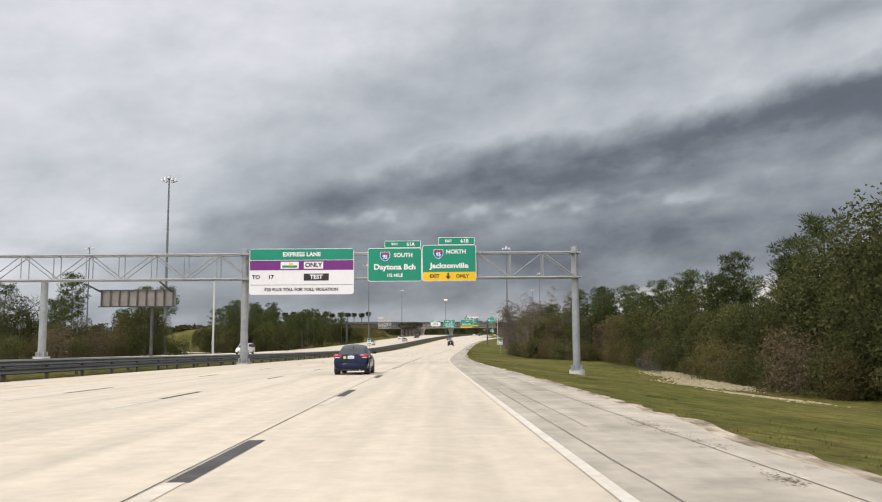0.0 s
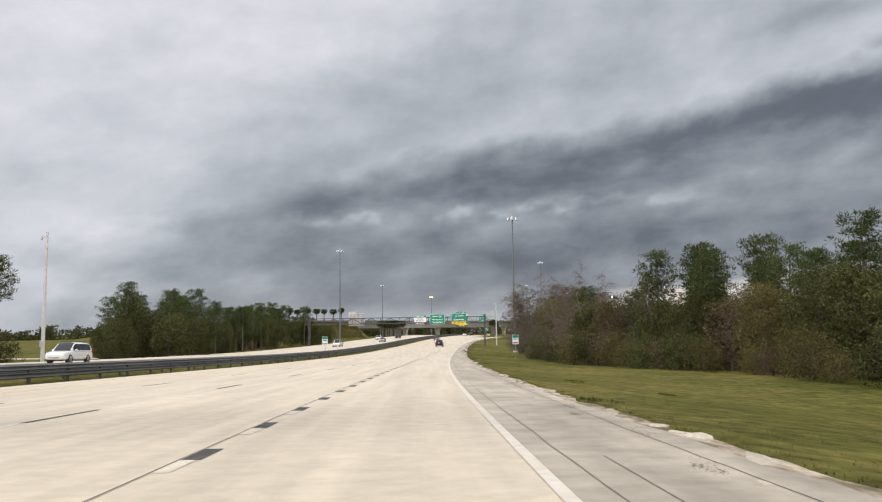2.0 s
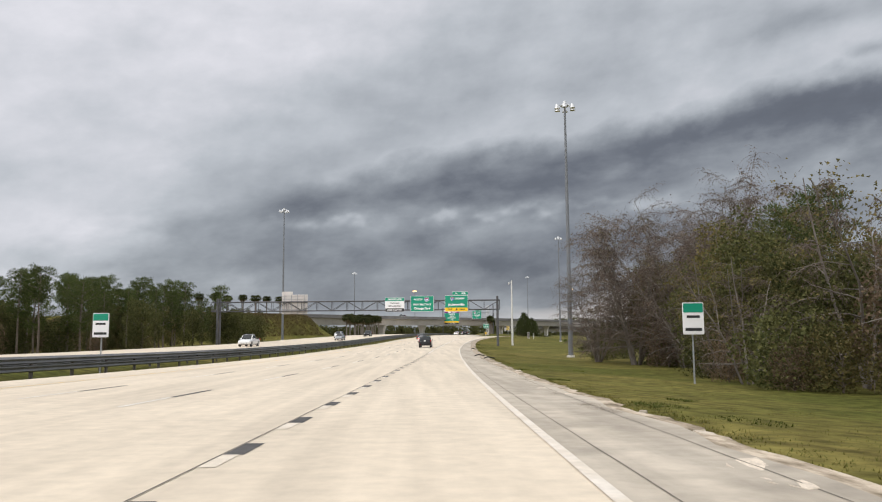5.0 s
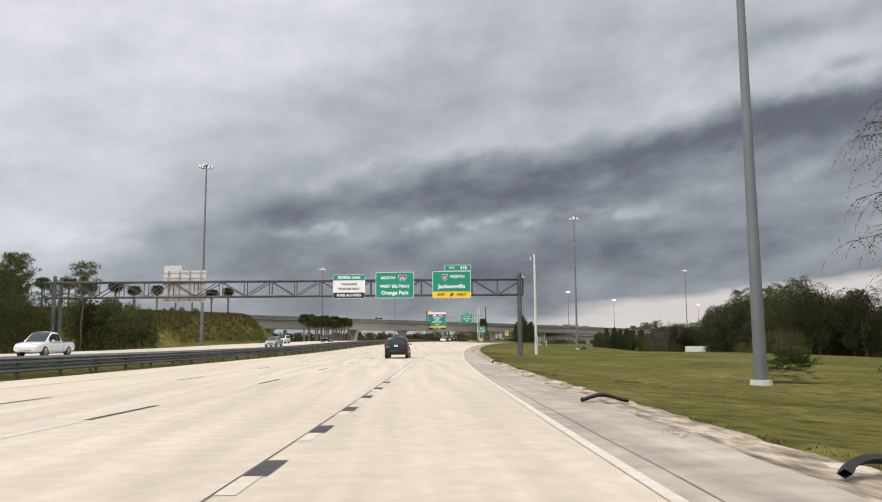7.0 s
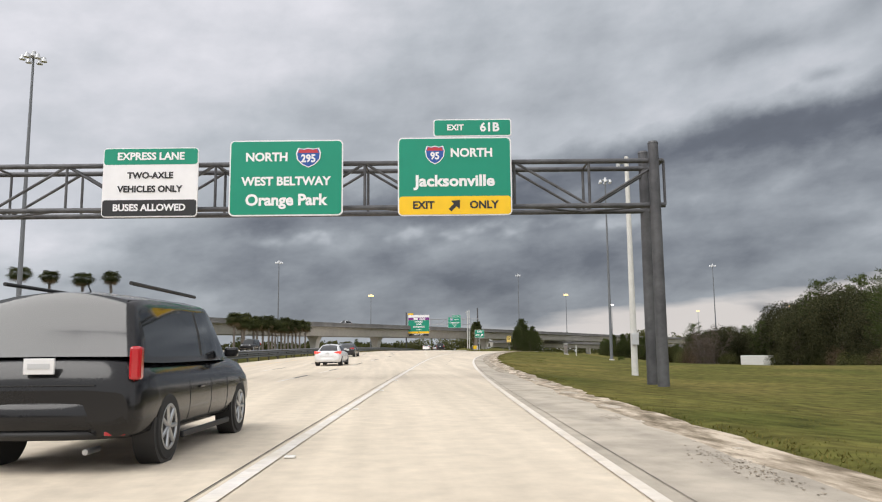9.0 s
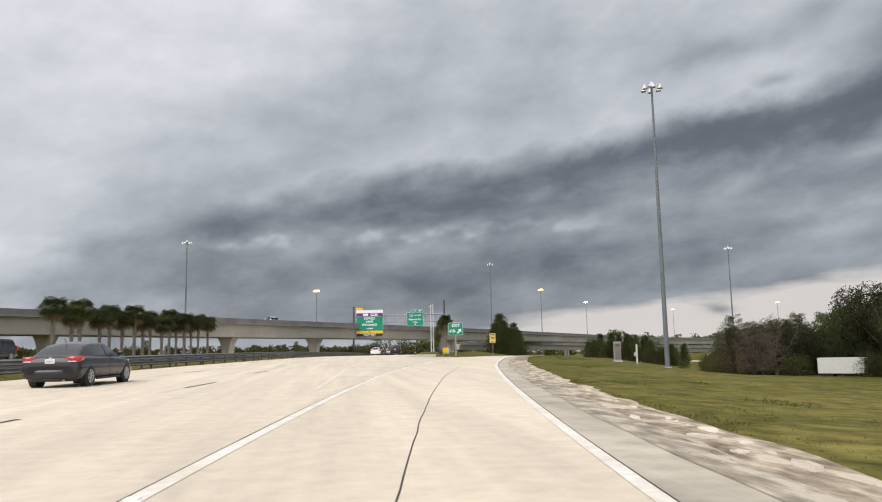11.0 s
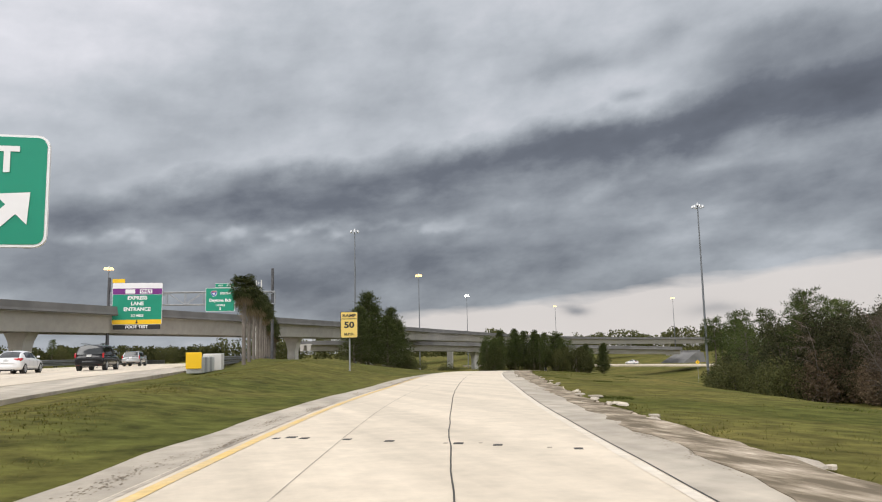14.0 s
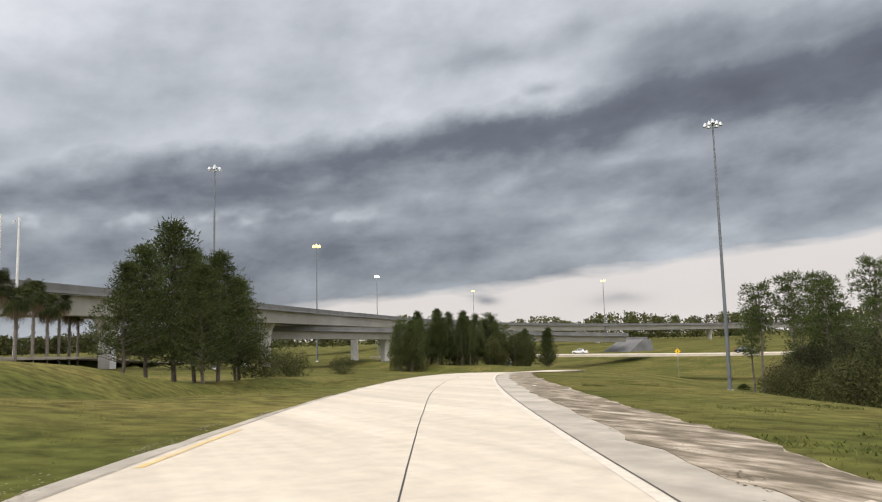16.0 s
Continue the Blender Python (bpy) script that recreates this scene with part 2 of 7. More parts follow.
def leaf_material(name, a, b, rough=0.75, per=0.25):
    mt = bpy.data.materials.new(name)
    mt.use_nodes = True
    nt = mt.node_tree
    bs = nt.nodes["Principled BSDF"]
    bs.inputs["Roughness"].default_value = rough
    bs.inputs["Specular IOR Level"].default_value = 0.08
    geo = nt.nodes.new("ShaderNodeNewGeometry")
    mx = nt.nodes.new("ShaderNodeMix")
    mx.data_type = "RGBA"
    nt.links.new(geo.outputs["Random Per Island"], mx.inputs[0])
    mx.inputs[6].default_value, mx.inputs[7].default_value = (*a, 1), (*b, 1)
    oi = nt.nodes.new("ShaderNodeObjectInfo")
    mr = nt.nodes.new("ShaderNodeMapRange")
    nt.links.new(oi.outputs["Random"], mr.inputs[0])
    mr.inputs[3].default_value, mr.inputs[4].default_value = 1 - per, 1 + per
    mu = nt.nodes.new("ShaderNodeMix")
    mu.data_type, mu.blend_type = "RGBA", "MULTIPLY"
    mu.inputs[0].default_value = 1.0
    nt.links.new(mx.outputs[2], mu.inputs[6])
    nt.links.new(N_grey(nt, mr.outputs[0]), mu.inputs[7])
    nt.links.new(mu.outputs[2], bs.inputs["Base Color"])
    tr = nt.nodes.new("ShaderNodeBsdfTranslucent")
    nt.links.new(mu.outputs[2], tr.inputs[0])
    ms = nt.nodes.new("ShaderNodeMixShader")
    ms.inputs[0].default_value = 0.32
    nt.links.new(bs.outputs[0], ms.inputs[1])
    nt.links.new(tr.outputs[0], ms.inputs[2])
    nt.links.new(ms.outputs[0], nt.nodes["Material Output"].inputs[0])
    return mt


CONCRETE_ROAD = material("concrete_road", (0.635, 0.55, 0.435), 0.85, grain=0.10, scale=3.0, second=(0.595, 0.512, 0.403), patch=0.10, patch_scale=0.10, bump=0.25, bump_scale=40, streak=0.13)
SHOULDER = material("shoulder_concrete", (0.49, 0.432, 0.352), 0.9, grain=0.2, scale=1.6, second=(0.40, 0.35, 0.282), patch=0.32, patch_scale=0.22, bump=0.4, bump_scale=30, streak=0.18)
WHITE_PAINT = material("white_road_paint", (0.72, 0.68, 0.63), 0.6, grain=0.12, scale=6.0, second=(0.64, 0.575, 0.48), patch_scale=1.2)
BLACK_PAINT = material("black_contrast_paint", (0.035, 0.033, 0.032), 0.7, grain=0.3, scale=5.0, second=(0.075, 0.07, 0.065), patch_scale=1.5)
YELLOW_PAINT = material("yellow_road_paint", (0.70, 0.48, 0.16), 0.6, grain=0.15, scale=6.0, second=(0.62, 0.47, 0.26), patch_scale=1.0)
CRACK = material("joint_sealant", (0.05, 0.045, 0.04), 0.8, grain=0.3, scale=4.0)
GRASS = material("grass_ground", (0.088, 0.093, 0.022), 0.95, grain=0.55, scale=1.6, second=(0.175, 0.145, 0.045), patch=0.45, patch_scale=0.09, bump=0.5, bump_scale=5, spec=0.05)
GALV = material("galvanised_steel", (0.36, 0.37, 0.385), 0.6, 0.25, grain=0.12, scale=3.0, second=(0.30, 0.31, 0.32), patch_scale=0.8)
DARKSTEEL = material("weathered_steel", (0.12, 0.12, 0.125), 0.6, 0.4, grain=0.2, scale=3.0, second=(0.07, 0.07, 0.075), patch_scale=0.7)
BRIDGE = material("bridge_concrete", (0.42, 0.40, 0.365), 0.85, grain=0.08, scale=0.8, second=(0.35, 0.335, 0.305), patch=0.18, patch_scale=0.08, bump=0.1, bump_scale=8)
PARAPET = material("stained_parapet_concrete", (0.18, 0.175, 0.168), 0.85, grain=0.15, scale=1.0, second=(0.12, 0.117, 0.112), patch_scale=0.25)
PIER = material("pier_concrete", (0.62, 0.60, 0.56), 0.8, grain=0.06, scale=1.0, second=(0.55, 0.53, 0.49), patch_scale=0.3)
SIGN_GREEN = material("sign_green_sheeting", (0.0, 0.27, 0.165), 0.45, grain=0.04, scale=2.0, second=(0.0, 0.25, 0.15), patch_scale=0.5)
SIGN_WHITE = material("sign_white_sheeting", (0.84, 0.83, 0.84), 0.45, grain=0.03, scale=2.0)
SIGN_PURPLE = material("sign_purple_sheeting", (0.17, 0.02, 0.20), 0.45, grain=0.04, scale=2.0)
SIGN_YELLOW = material("sign_yellow_sheeting", (0.90, 0.55, 0.008), 0.45, grain=0.04, scale=2.0)
SIGN_AMBER = material("sign_pale_yellow_sheeting", (0.80, 0.58, 0.16), 0.45, grain=0.04, scale=2.0)
SIGN_BLACK = material("sign_black_sheeting", (0.02, 0.02, 0.022), 0.5, grain=0.1, scale=2.0)
SIGN_BLUE = material("shield_blue_sheeting", (0.02, 0.09, 0.36), 0.45)
SIGN_RED = material("shield_red_sheeting", (0.50, 0.04, 0.05), 0.45)
SIGN_BACK = material("sign_back_aluminium", (0.62, 0.58, 0.55), 0.5, 0.2, grain=0.08, scale=1.5)
LAMP_OFF = material("lamp_housing", (0.55, 0.56, 0.57), 0.4, 0.3)
LAMP_ON = material("sodium_lamp_lit", (1.0, 0.66, 0.26), 0.4, emit=1.7)
LAMP_WHITE = material("metal_halide_lamp_lit", (1.0, 0.96, 0.86), 0.4, emit=8.0)
BARK = material("bark", (0.115, 0.09, 0.07), 0.95, grain=0.3, scale=6.0, second=(0.16, 0.135, 0.11), patch_scale=1.5)
GREYBARK = material("grey_bark", (0.20, 0.175, 0.15), 0.95, grain=0.3, scale=6.0, second=(0.13, 0.11, 0.095), patch_scale=1.5)
PINE_LEAF = leaf_material("pine_needles", (0.040, 0.060, 0.020), (0.120, 0.142, 0.046))
OAK_LEAF = leaf_material("oak_leaves", (0.048, 0.058, 0.022), (0.140, 0.136, 0.052))
# a darker tone than the oak leaves, for the wood right of the ramp
DARKER_OAK_LEAF = leaf_material("darker_oak_leaves", (0.027, 0.033, 0.016), (0.086, 0.082, 0.040))
BROWN_LEAF = leaf_material("dry_brown_leaves", (0.105, 0.075, 0.050), (0.205, 0.150, 0.095))
GOLD_LEAF = leaf_material("yellowing_leaves", (0.085, 0.082, 0.032), (0.185, 0.150, 0.060))
TWIG = leaf_material("bare_twigs", (0.098, 0.076, 0.063), (0.215, 0.170, 0.138))
PALM_LEAF = leaf_material("palm_fronds", (0.030, 0.042, 0.014), (0.085, 0.090, 0.035))
PALM_DRY = leaf_material("dry_palm_fronds", (0.15, 0.11, 0.065), (0.24, 0.19, 0.12))
BLADE = leaf_material("grass_blades", (0.080, 0.092, 0.020), (0.200, 0.165, 0.052), per=0.0)
GLASS = material("dark_car_glass", (0.014, 0.017, 0.019), 0.05, coat=0.25)
TYRE = material("tyre_rubber", (0.018, 0.018, 0.018), 0.85, grain=0.2, scale=10)
RIM = material("alloy_rim", (0.45, 0.46, 0.47), 0.3, 0.9)
TRIM = material("black_plastic_trim", (0.02, 0.02, 0.021), 0.6)
TAIL = material("red_tail_lens", (0.42, 0.012, 0.018), 0.15, coat=0.8)
TAIL_LIT = material("lit_tail_lens", (0.9, 0.06, 0.04), 0.2, emit=0.5)
HEAD = material("headlamp_glass", (0.75, 0.77, 0.80), 0.1, coat=1.0)
PLATE = material("number_plate", (0.72, 0.72, 0.72), 0.5)


def paint(name, c, metal=0.35):
    return material(name, c, 0.22, metal, grain=0.02, scale=60, coat=0.35, spec=0.22)


BLUE_PAINT = paint("dark_blue_car_paint", (0.0028, 0.0092, 0.039), 0.1)
GREY_PAINT = paint("dark_grey_car_paint", (0.034, 0.032, 0.034), 0.2)
BLACK_CAR = paint("black_car_paint", (0.012, 0.012, 0.013), 0.1)
WHITE_CAR = paint("white_car_paint", (0.74, 0.74, 0.74), 0.0)
SILVER_CAR = paint("silver_car_paint", (0.40, 0.41, 0.42), 0.6)


# ---------- mesh helpers ----------
def link(name, bm, mat, parent=None, label="", smooth=False):
    me = bpy.data.meshes.new(name)
    bm.normal_update()
    bm.to_mesh(me)
    bm.free()
    for mt in (mat if isinstance(mat, (list, tuple)) else [mat]):
        me.materials.append(mt)
    if smooth:
        for p in me.polygons:
            p.use_smooth = True
    ob = new(name, me)
    if parent is not None:
        ob.parent = parent
    if label:
        tagged(ob, label)
    return ob


part = link


def thing(name, at, rz, label, category, group="", kind=""):
    ob = new(name)
    ob.empty_display_size = 0.2
    ob.matrix_world = pose(*at, 0, 0, rz)
    return tagged(ob, label, category, group, kind)


def add_box(bm, c, s, rz=0.0, bevel=0.0):
    r = bmesh.ops.create_cube(bm, size=1.0)
    vs = r["verts"]
    bmesh.ops.scale(bm, vec=s, verts=vs)
    if bevel:
        es = list({e for v in vs for e in v.link_edges})
        g = bmesh.ops.bevel(bm, geom=es, offset=bevel, segments=2, affect="EDGES", profile=0.5)
        vs = list({v for f in g["faces"] for v in f.verts} | {v for v in vs if v.is_valid})
    bmesh.ops.transform(bm, matrix=pose(*c, 0, 0, rz), verts=[v for v in vs if v.is_valid])


def box(c, s, rz=0.0, bevel=0.0):
    bm = bmesh.new()
    add_box(bm, c, s, rz, bevel)
    return bm


def add_rod(bm, a, b, r0, r1=None, n=8, caps=True):
    a, b = Vector(a), Vector(b)
    r1 = r0 if r1 is None else r1
    d = b - a
    q = d.to_track_quat("Z", "Y").to_matrix()
    rings = []
    for p, r in ((a, r0), (b, r1)):
        rings.append([bm.verts.new(p + q @ Vector((r * math.cos(2 * math.pi * i / n), r * math.sin(2 * math.pi * i / n), 0))) for i in range(n)])
    for i in range(n):
        f = bm.faces.new((rings[0][i], rings[0][(i + 1) % n], rings[1][(i + 1) % n], rings[1][i]))
        f.smooth = True
    if caps:
        bm.faces.new([bm.verts.new(v.co) for v in rings[0][::-1]])
        bm.faces.new([bm.verts.new(v.co) for v in rings[1]])


def rod(a, b, r0, r1=None, n=10):
    bm = bmesh.new()
    add_rod(bm, a, b, r0, r1, n)
    return bm


def knots(table, y):
    """Smooth values along a table of rows whose first column rises."""
    n = len(table)
    i = 0
    while i < n - 2 and y > table[i + 1][0]:
        i += 1
    a, b = table[i], table[i + 1]
    h = b[0] - a[0]
    u = (y - a[0]) / h
    out = []
    for k in range(1, len(a)):
        def slope(j):
            lo, hi = max(j - 1, 0), min(j + 1, n - 1)
            return (table[hi][k] - table[lo][k]) / (table[hi][0] - table[lo][0])
        ma, mb = slope(i), slope(i + 1)
        if u < 0:
            out.append(a[k] + ma * (y - a[0]))
        elif u > 1:
            out.append(b[k] + mb * (y - b[0]))
        else:
            out.append((2 * u**3 - 3 * u**2 + 1) * a[k] + (u**3 - 2 * u**2 + u) * h * ma + (3 * u**2 - 2 * u**3) * b[k] + (u**3 - u**2) * h * mb)
    return out


# ---------- the roads' plan: northing, easting, height of the exit lane's middle ----------
EXIT = [(-120, 2.4, 3.4), (-60, 1.0, 1.75), (0, -0.4, 0.05), (43, -1.08, -1.14), (86, -1.28, -2.37), (129, -0.40, -3.48), (172, 1.18, -4.37), (215, 3.42, -4.92),
        (258, 5.95, -5.07), (301.5, 9.65, -4.94), (330, 13.03, -4.62), (359, 18.07, -4.36), (387, 25.03, -4.17), (415.6, 33.79, -4.20), (436.6, 41.76, -4.43),
        (457.5, 50.29, -4.75), (480, 60.6, -5.30), (505, 74.0, -6.20), (530, 90.0, -7.4), (555, 109.0, -8.9), (580, 132.0, -10.2)]
MAIN = [(-120, 2.4, 3.4), (-60, 1.0, 1.75), (0, -0.4, 0.05), (43, -1.08, -1.14), (86, -1.28, -2.37), (129, -0.40, -3.48), (172, 1.18, -4.37), (215, 3.42, -4.92),
        (258, 5.95, -5.07), (301.5, 9.6, -4.94), (345, 14.2, -4.45), (414, 22.6, -3.95), (470, 30.0, -3.9), (530, 38.5, -4.2), (600, 49.5, -5.4), (700, 67.0, -8.5), (900, 105.0, -14.0)]


def along(table, y, off=0.0, dz=0.0):
    x, z = knots(table, y)
    x2, _ = knots(table, y + 1.0)
    d = Vector((x2 - x, 1.0)).normalized()
    return Vector((x + off * d.y, y - off * d.x, z + dz))


def heading(table, y):
    x, _ = knots(table, y)
    x2, _ = knots(table, y + 1.0)
    return -math.degrees(math.atan2(x2 - x, 1.0))


def strip(name, table, y0, y1, left, right, dz, mat, step=4.0, parent=None, skirt=0.0, label="", wavy=0.0):
    """A ribbon along a road; left and right are offsets, or functions of the northing."""
    bm = bmesh.new()
    n = max(2, int((y1 - y0) / step) + 1)
    rows = []
    for i in range(n):
        y = y0 + (y1 - y0) * i / (n - 1)
        a = left(y) if callable(left) else left
        b = right(y) if callable(right) else right
        if wavy:
            b += wavy * noise.noise((y * 0.35, 1.0, 4.0)) + 0.6 * wavy * noise.noise((y * 1.7, 3.0, 4.0))
        d = dz(y) if callable(dz) else dz
        pa, pb = along(table, y, a, d), along(table, y, b, d)
        row = [bm.verts.new(pa), bm.verts.new(pb)]
        if skirt:
            row = [bm.verts.new(pa - Vector((0, 0, skirt)))] + row + [bm.verts.new(pb - Vector((0, 0, skirt)))]
        rows.append(row)
    for r, s in zip(rows, rows[1:]):
        for k in range(len(r) - 1):
            bm.faces.new((r[k], r[k + 1], s[k + 1], s[k]))
    return link(name, bm, mat, parent, label)

FADED_PAINT = material("faded_white_paint", (0.68, 0.64, 0.585), 0.6, grain=0.12, scale=6.0, second=(0.60, 0.55, 0.48), patch_scale=1.2)
PALMETTO = leaf_material("palmetto_leaves", (0.05, 0.075, 0.022), (0.13, 0.15, 0.05))

WORN_PAINT = material("worn_white_paint", (0.66, 0.59, 0.495), 0.7, grain=0.12, scale=6.0, second=(0.60, 0.525, 0.42), patch_scale=1.2)
GORE_ROAD = material("stained_gore_concrete", (0.615, 0.535, 0.425), 0.88, grain=0.12, scale=2.4, second=(0.55, 0.475, 0.375), patch=0.14, patch_scale=0.16, bump=0.4, bump_scale=25)
EDGE_PAINT = material("worn_edge_paint", (0.67, 0.615, 0.54), 0.7, grain=0.12, scale=6.0, second=(0.62, 0.55, 0.455), patch_scale=1.2)
YOUNG_PINE_LEAF = leaf_material("young_pine_needles", (0.034, 0.050, 0.016), (0.110, 0.125, 0.042))


def verge_material(name, turn, shift=0.0, tones=None):
    """Pale sand and broken concrete streaked with soil along the road."""
    mt = bpy.data.materials.new(name)
    mt.use_nodes = True
    nt = mt.node_tree
    b = nt.nodes["Principled BSDF"]
    b.inputs["Roughness"].default_value = 0.95
    b.inputs["Specular IOR Level"].default_value = 0.1
    tc = nt.nodes.new("ShaderNodeTexCoord")

    def streaks(sx, sy, scale, shift):
        mp = nt.nodes.new("ShaderNodeMapping")
        mp.inputs["Rotation"].default_value = (0, 0, radians(turn))
        mp.inputs["Scale"].default_value = (sx, sy, 1)
        mp.inputs["Location"].default_value = (shift, 0, 0)
        nt.links.new(tc.outputs["Object"], mp.inputs[0])
        n = nt.nodes.new("ShaderNodeTexNoise")
        n.inputs["Scale"].default_value, n.inputs["Detail"].default_value, n.inputs["Roughness"].default_value = scale, 7.0, 0.6
        nt.links.new(mp.outputs[0], n.inputs["Vector"])
        return n.outputs["Fac"]

    ramp = nt.nodes.new("ShaderNodeValToRGB")
    stops = [(0.34 + shift, (0.15, 0.122, 0.086)), (0.43 + shift, (0.25, 0.205, 0.148)), (0.53 + shift, (0.40, 0.335, 0.258)), (0.62 + shift, (0.57, 0.485, 0.38)), (0.70 + shift, (0.48, 0.42, 0.34))]
    stops = tones or stops
    while len(ramp.color_ramp.elements) < len(stops):
        ramp.color_ramp.elements.new(0.5)
    for e, (p, c) in zip(ramp.color_ramp.elements, stops):
        e.position, e.color = p, (*c, 1)
    fac = streaks(1.0, 0.28, 3.6, 0.0)
    nt.links.new(fac, ramp.inputs[0])
    nt.links.new(ramp.outputs[0], b.inputs["Base Color"])
    bp = nt.nodes.new("ShaderNodeBump")
    bp.inputs["Strength"].default_value, bp.inputs["Distance"].default_value = 0.7, 0.05
    nt.links.new(fac, bp.inputs["Height"])
    nt.links.new(bp.outputs[0], b.inputs["Normal"])
    return mt


VERGE = verge_material("streaked_sandy_verge", 6.0)
VERGE_RAMP = verge_material("streaked_broken_verge", 23.0, 0.07)
SOIL_FILM = verge_material("soil_stained_shoulder", 18.0, 0.0, [(0.34, (0.18, 0.152, 0.118)), (0.45, (0.27, 0.232, 0.182)), (0.55, (0.39, 0.34, 0.272)), (0.60, (0.49, 0.432, 0.352)), (0.75, (0.47, 0.41, 0.335))])
SEAM = material("worn_joint", (0.22, 0.19, 0.155), 0.9, grain=0.3, scale=3.0, second=(0.10, 0.088, 0.072), patch_scale=0.15)
GUTTER = material("dirty_gutter_line", (0.27, 0.235, 0.19), 0.95, grain=0.3, scale=3.0, second=(0.40, 0.35, 0.285), patch_scale=0.6)


# ---------- ground, roads and markings ----------
def smooth(a, b, v):
    u = min(1.0, max(0.0, (v - a) / (b - a)))
    return u * u * (3 - 2 * u)


def foot(table, x, y):
    xr, _ = knots(table, y)
    x2, _ = knots(table, y + 1.0)
    t = math.atan2(x2 - xr, 1.0)
    yf = y + (x - xr) * math.sin(t) * math.cos(t)
    xf, zf = knots(table, yf)
    x3, _ = knots(table, yf + 1.0)
    t = math.atan2(x3 - xf, 1.0)
    return (x - xf) * math.cos(t) - (y - yf) * math.sin(t), zf, yf


BRIDGE_A, BRIDGE_D = Vector((-57.0, 436.5)), Vector((0.573, 0.819))


BANK_A, BANK_D = Vector((-37.5, 388.0)), Vector((0.587, 0.810))


def edge_right(y):
    """Offset of the hard shoulder's broken outer edge."""
    return knots([(-120, 4.0), (0, 3.85), (66, 3.92), (110, 3.85), (195, 3.42), (260, 3.3), (326, 3.2), (355, 3.5), (398, 3.45), (425, 3.55), (466, 3.2), (600, 3.2)], y)[0]


def paved_right(y):
    """Offset at which the paving ends: to the grass at first, to the broken edge later."""
    k = smooth(150, 215, y)
    return (grass_right(y) - 0.22) * (1 - k) + edge_right(y) * k


def grass_right(y):
    """Offset at which the grass begins beyond the shoulder."""
    return knots([(-120, 4.7), (0, 4.5), (20, 4.85), (70, 4.55), (110, 4.4), (195, 4.05), (260, 4.0), (326, 3.95), (358, 4.3), (400, 4.15), (426, 3.85), (468, 4.25), (600, 4.3)], y)[0]


def ground_z(x, y):
    ye = min(max(y, -115), 578)
    oe, ze, fe = foot(EXIT, x, ye)
    om, zm, fm = foot(MAIN, x, min(max(y, -115), 890))
    lump = 0.10 * noise.noise((x * 0.08, y * 0.08, 2.0)) + 0.05 * noise.noise((x * 0.3, y * 0.3, 7.0))
    if oe > 3.6:
        d = oe - grass_right(fe)
        k = smooth(330, 410, fe)
        fall = 1 - smooth(66, 122, fe)
        drop = 0.05 + (1 - k) * ((0.068 + 0.047 * fall) * min(max(d, 0), 9 + 12 * fall) + 0.02 * min(max(d - 9 - 12 * fall, 0), 25)) + k * (0.06 * min(max(d, 0), 8) + 0.175 * min(max(d - 8, 0), 19) + 0.02 * min(max(d - 27, 0), 60))
        z = ze - drop
        far = smooth(35, 120, d)
        return z * (1 - far) + far * (-6.5 - 3.0 * smooth(270, 330, y)) + lump * smooth(0.5, 4, d)
    if om < -16.4:
        d = -16.4 - om
        z = zm - 0.06 - 0.25 * smooth(0, 3, d) + 0.25 * smooth(5, 8, d)
        z += 0.42 * smooth(5.2, 7.3, d) * (1 - smooth(25.5 + 12 * smooth(440, 545, fm), 26.5 + 12 * smooth(440, 545, fm), d))
        z -= 0.5 * smooth(38, 52, d)
        far = smooth(60, 200, d)
        z = z * (1 - far) + far * -4.5
        # the approach bank of the overpass
        p = Vector((x, y)) - BRIDGE_A
        u, v = p.dot(BRIDGE_D), p.x * BRIDGE_D.y - p.y * BRIDGE_D.x
        end = (1 - smooth(-4, 6, u)) * (1 - smooth(70, 150, -u))
        rise = max(0.0, 3.2 - z) * end * (1 - smooth(7, 15, abs(v)))
        # the palm-topped bank before it
        p = Vector((x, y)) - BANK_A
        u, v = p.dot(BANK_D), p.x * BANK_D.y - p.y * BANK_D.x
        near = max(0.0, 3.1 - z) * (1 - smooth(2, 14, u)) * (1 - smooth(60, 110, -u)) * (1 - smooth(2.5, 12, abs(v)))
        rise = max(rise, near)
        return z + rise + lump * smooth(1, 5, d)
    if y > 380 and oe < -2.0 and om > -2.0:
        w = (om + 2.0) / max(0.1, om + 2.0 - oe - 2.0)
        wide = max(0.0, -oe - 3.9)
        z = zm * (1 - w) + ze * w - 0.08
        mound = 0.9 * smooth(0, 9, min(wide, om - 0.5)) * (1 - smooth(455, 500, y)) + 1.1 * smooth(462, 500, y) * (1 - smooth(515, 545, y)) * smooth(8, 16, wide)
        dip = -1.7 * smooth(470, 508, y) * smooth(1.5, 6, wide) * (1 - 0.8 * smooth(9, 16, wide) * (1 - smooth(515, 545, y)))
        hollow = -1.9 * math.exp(-((x - 56) / 11) ** 2 - ((y - 519) / 15) ** 2) * smooth(2, 8, wide)
        return z + mound + dip + hollow + lump * smooth(0, 3, wide)
    return min(ze if oe > -2 else zm, zm if om > -20 else ze) - 0.25


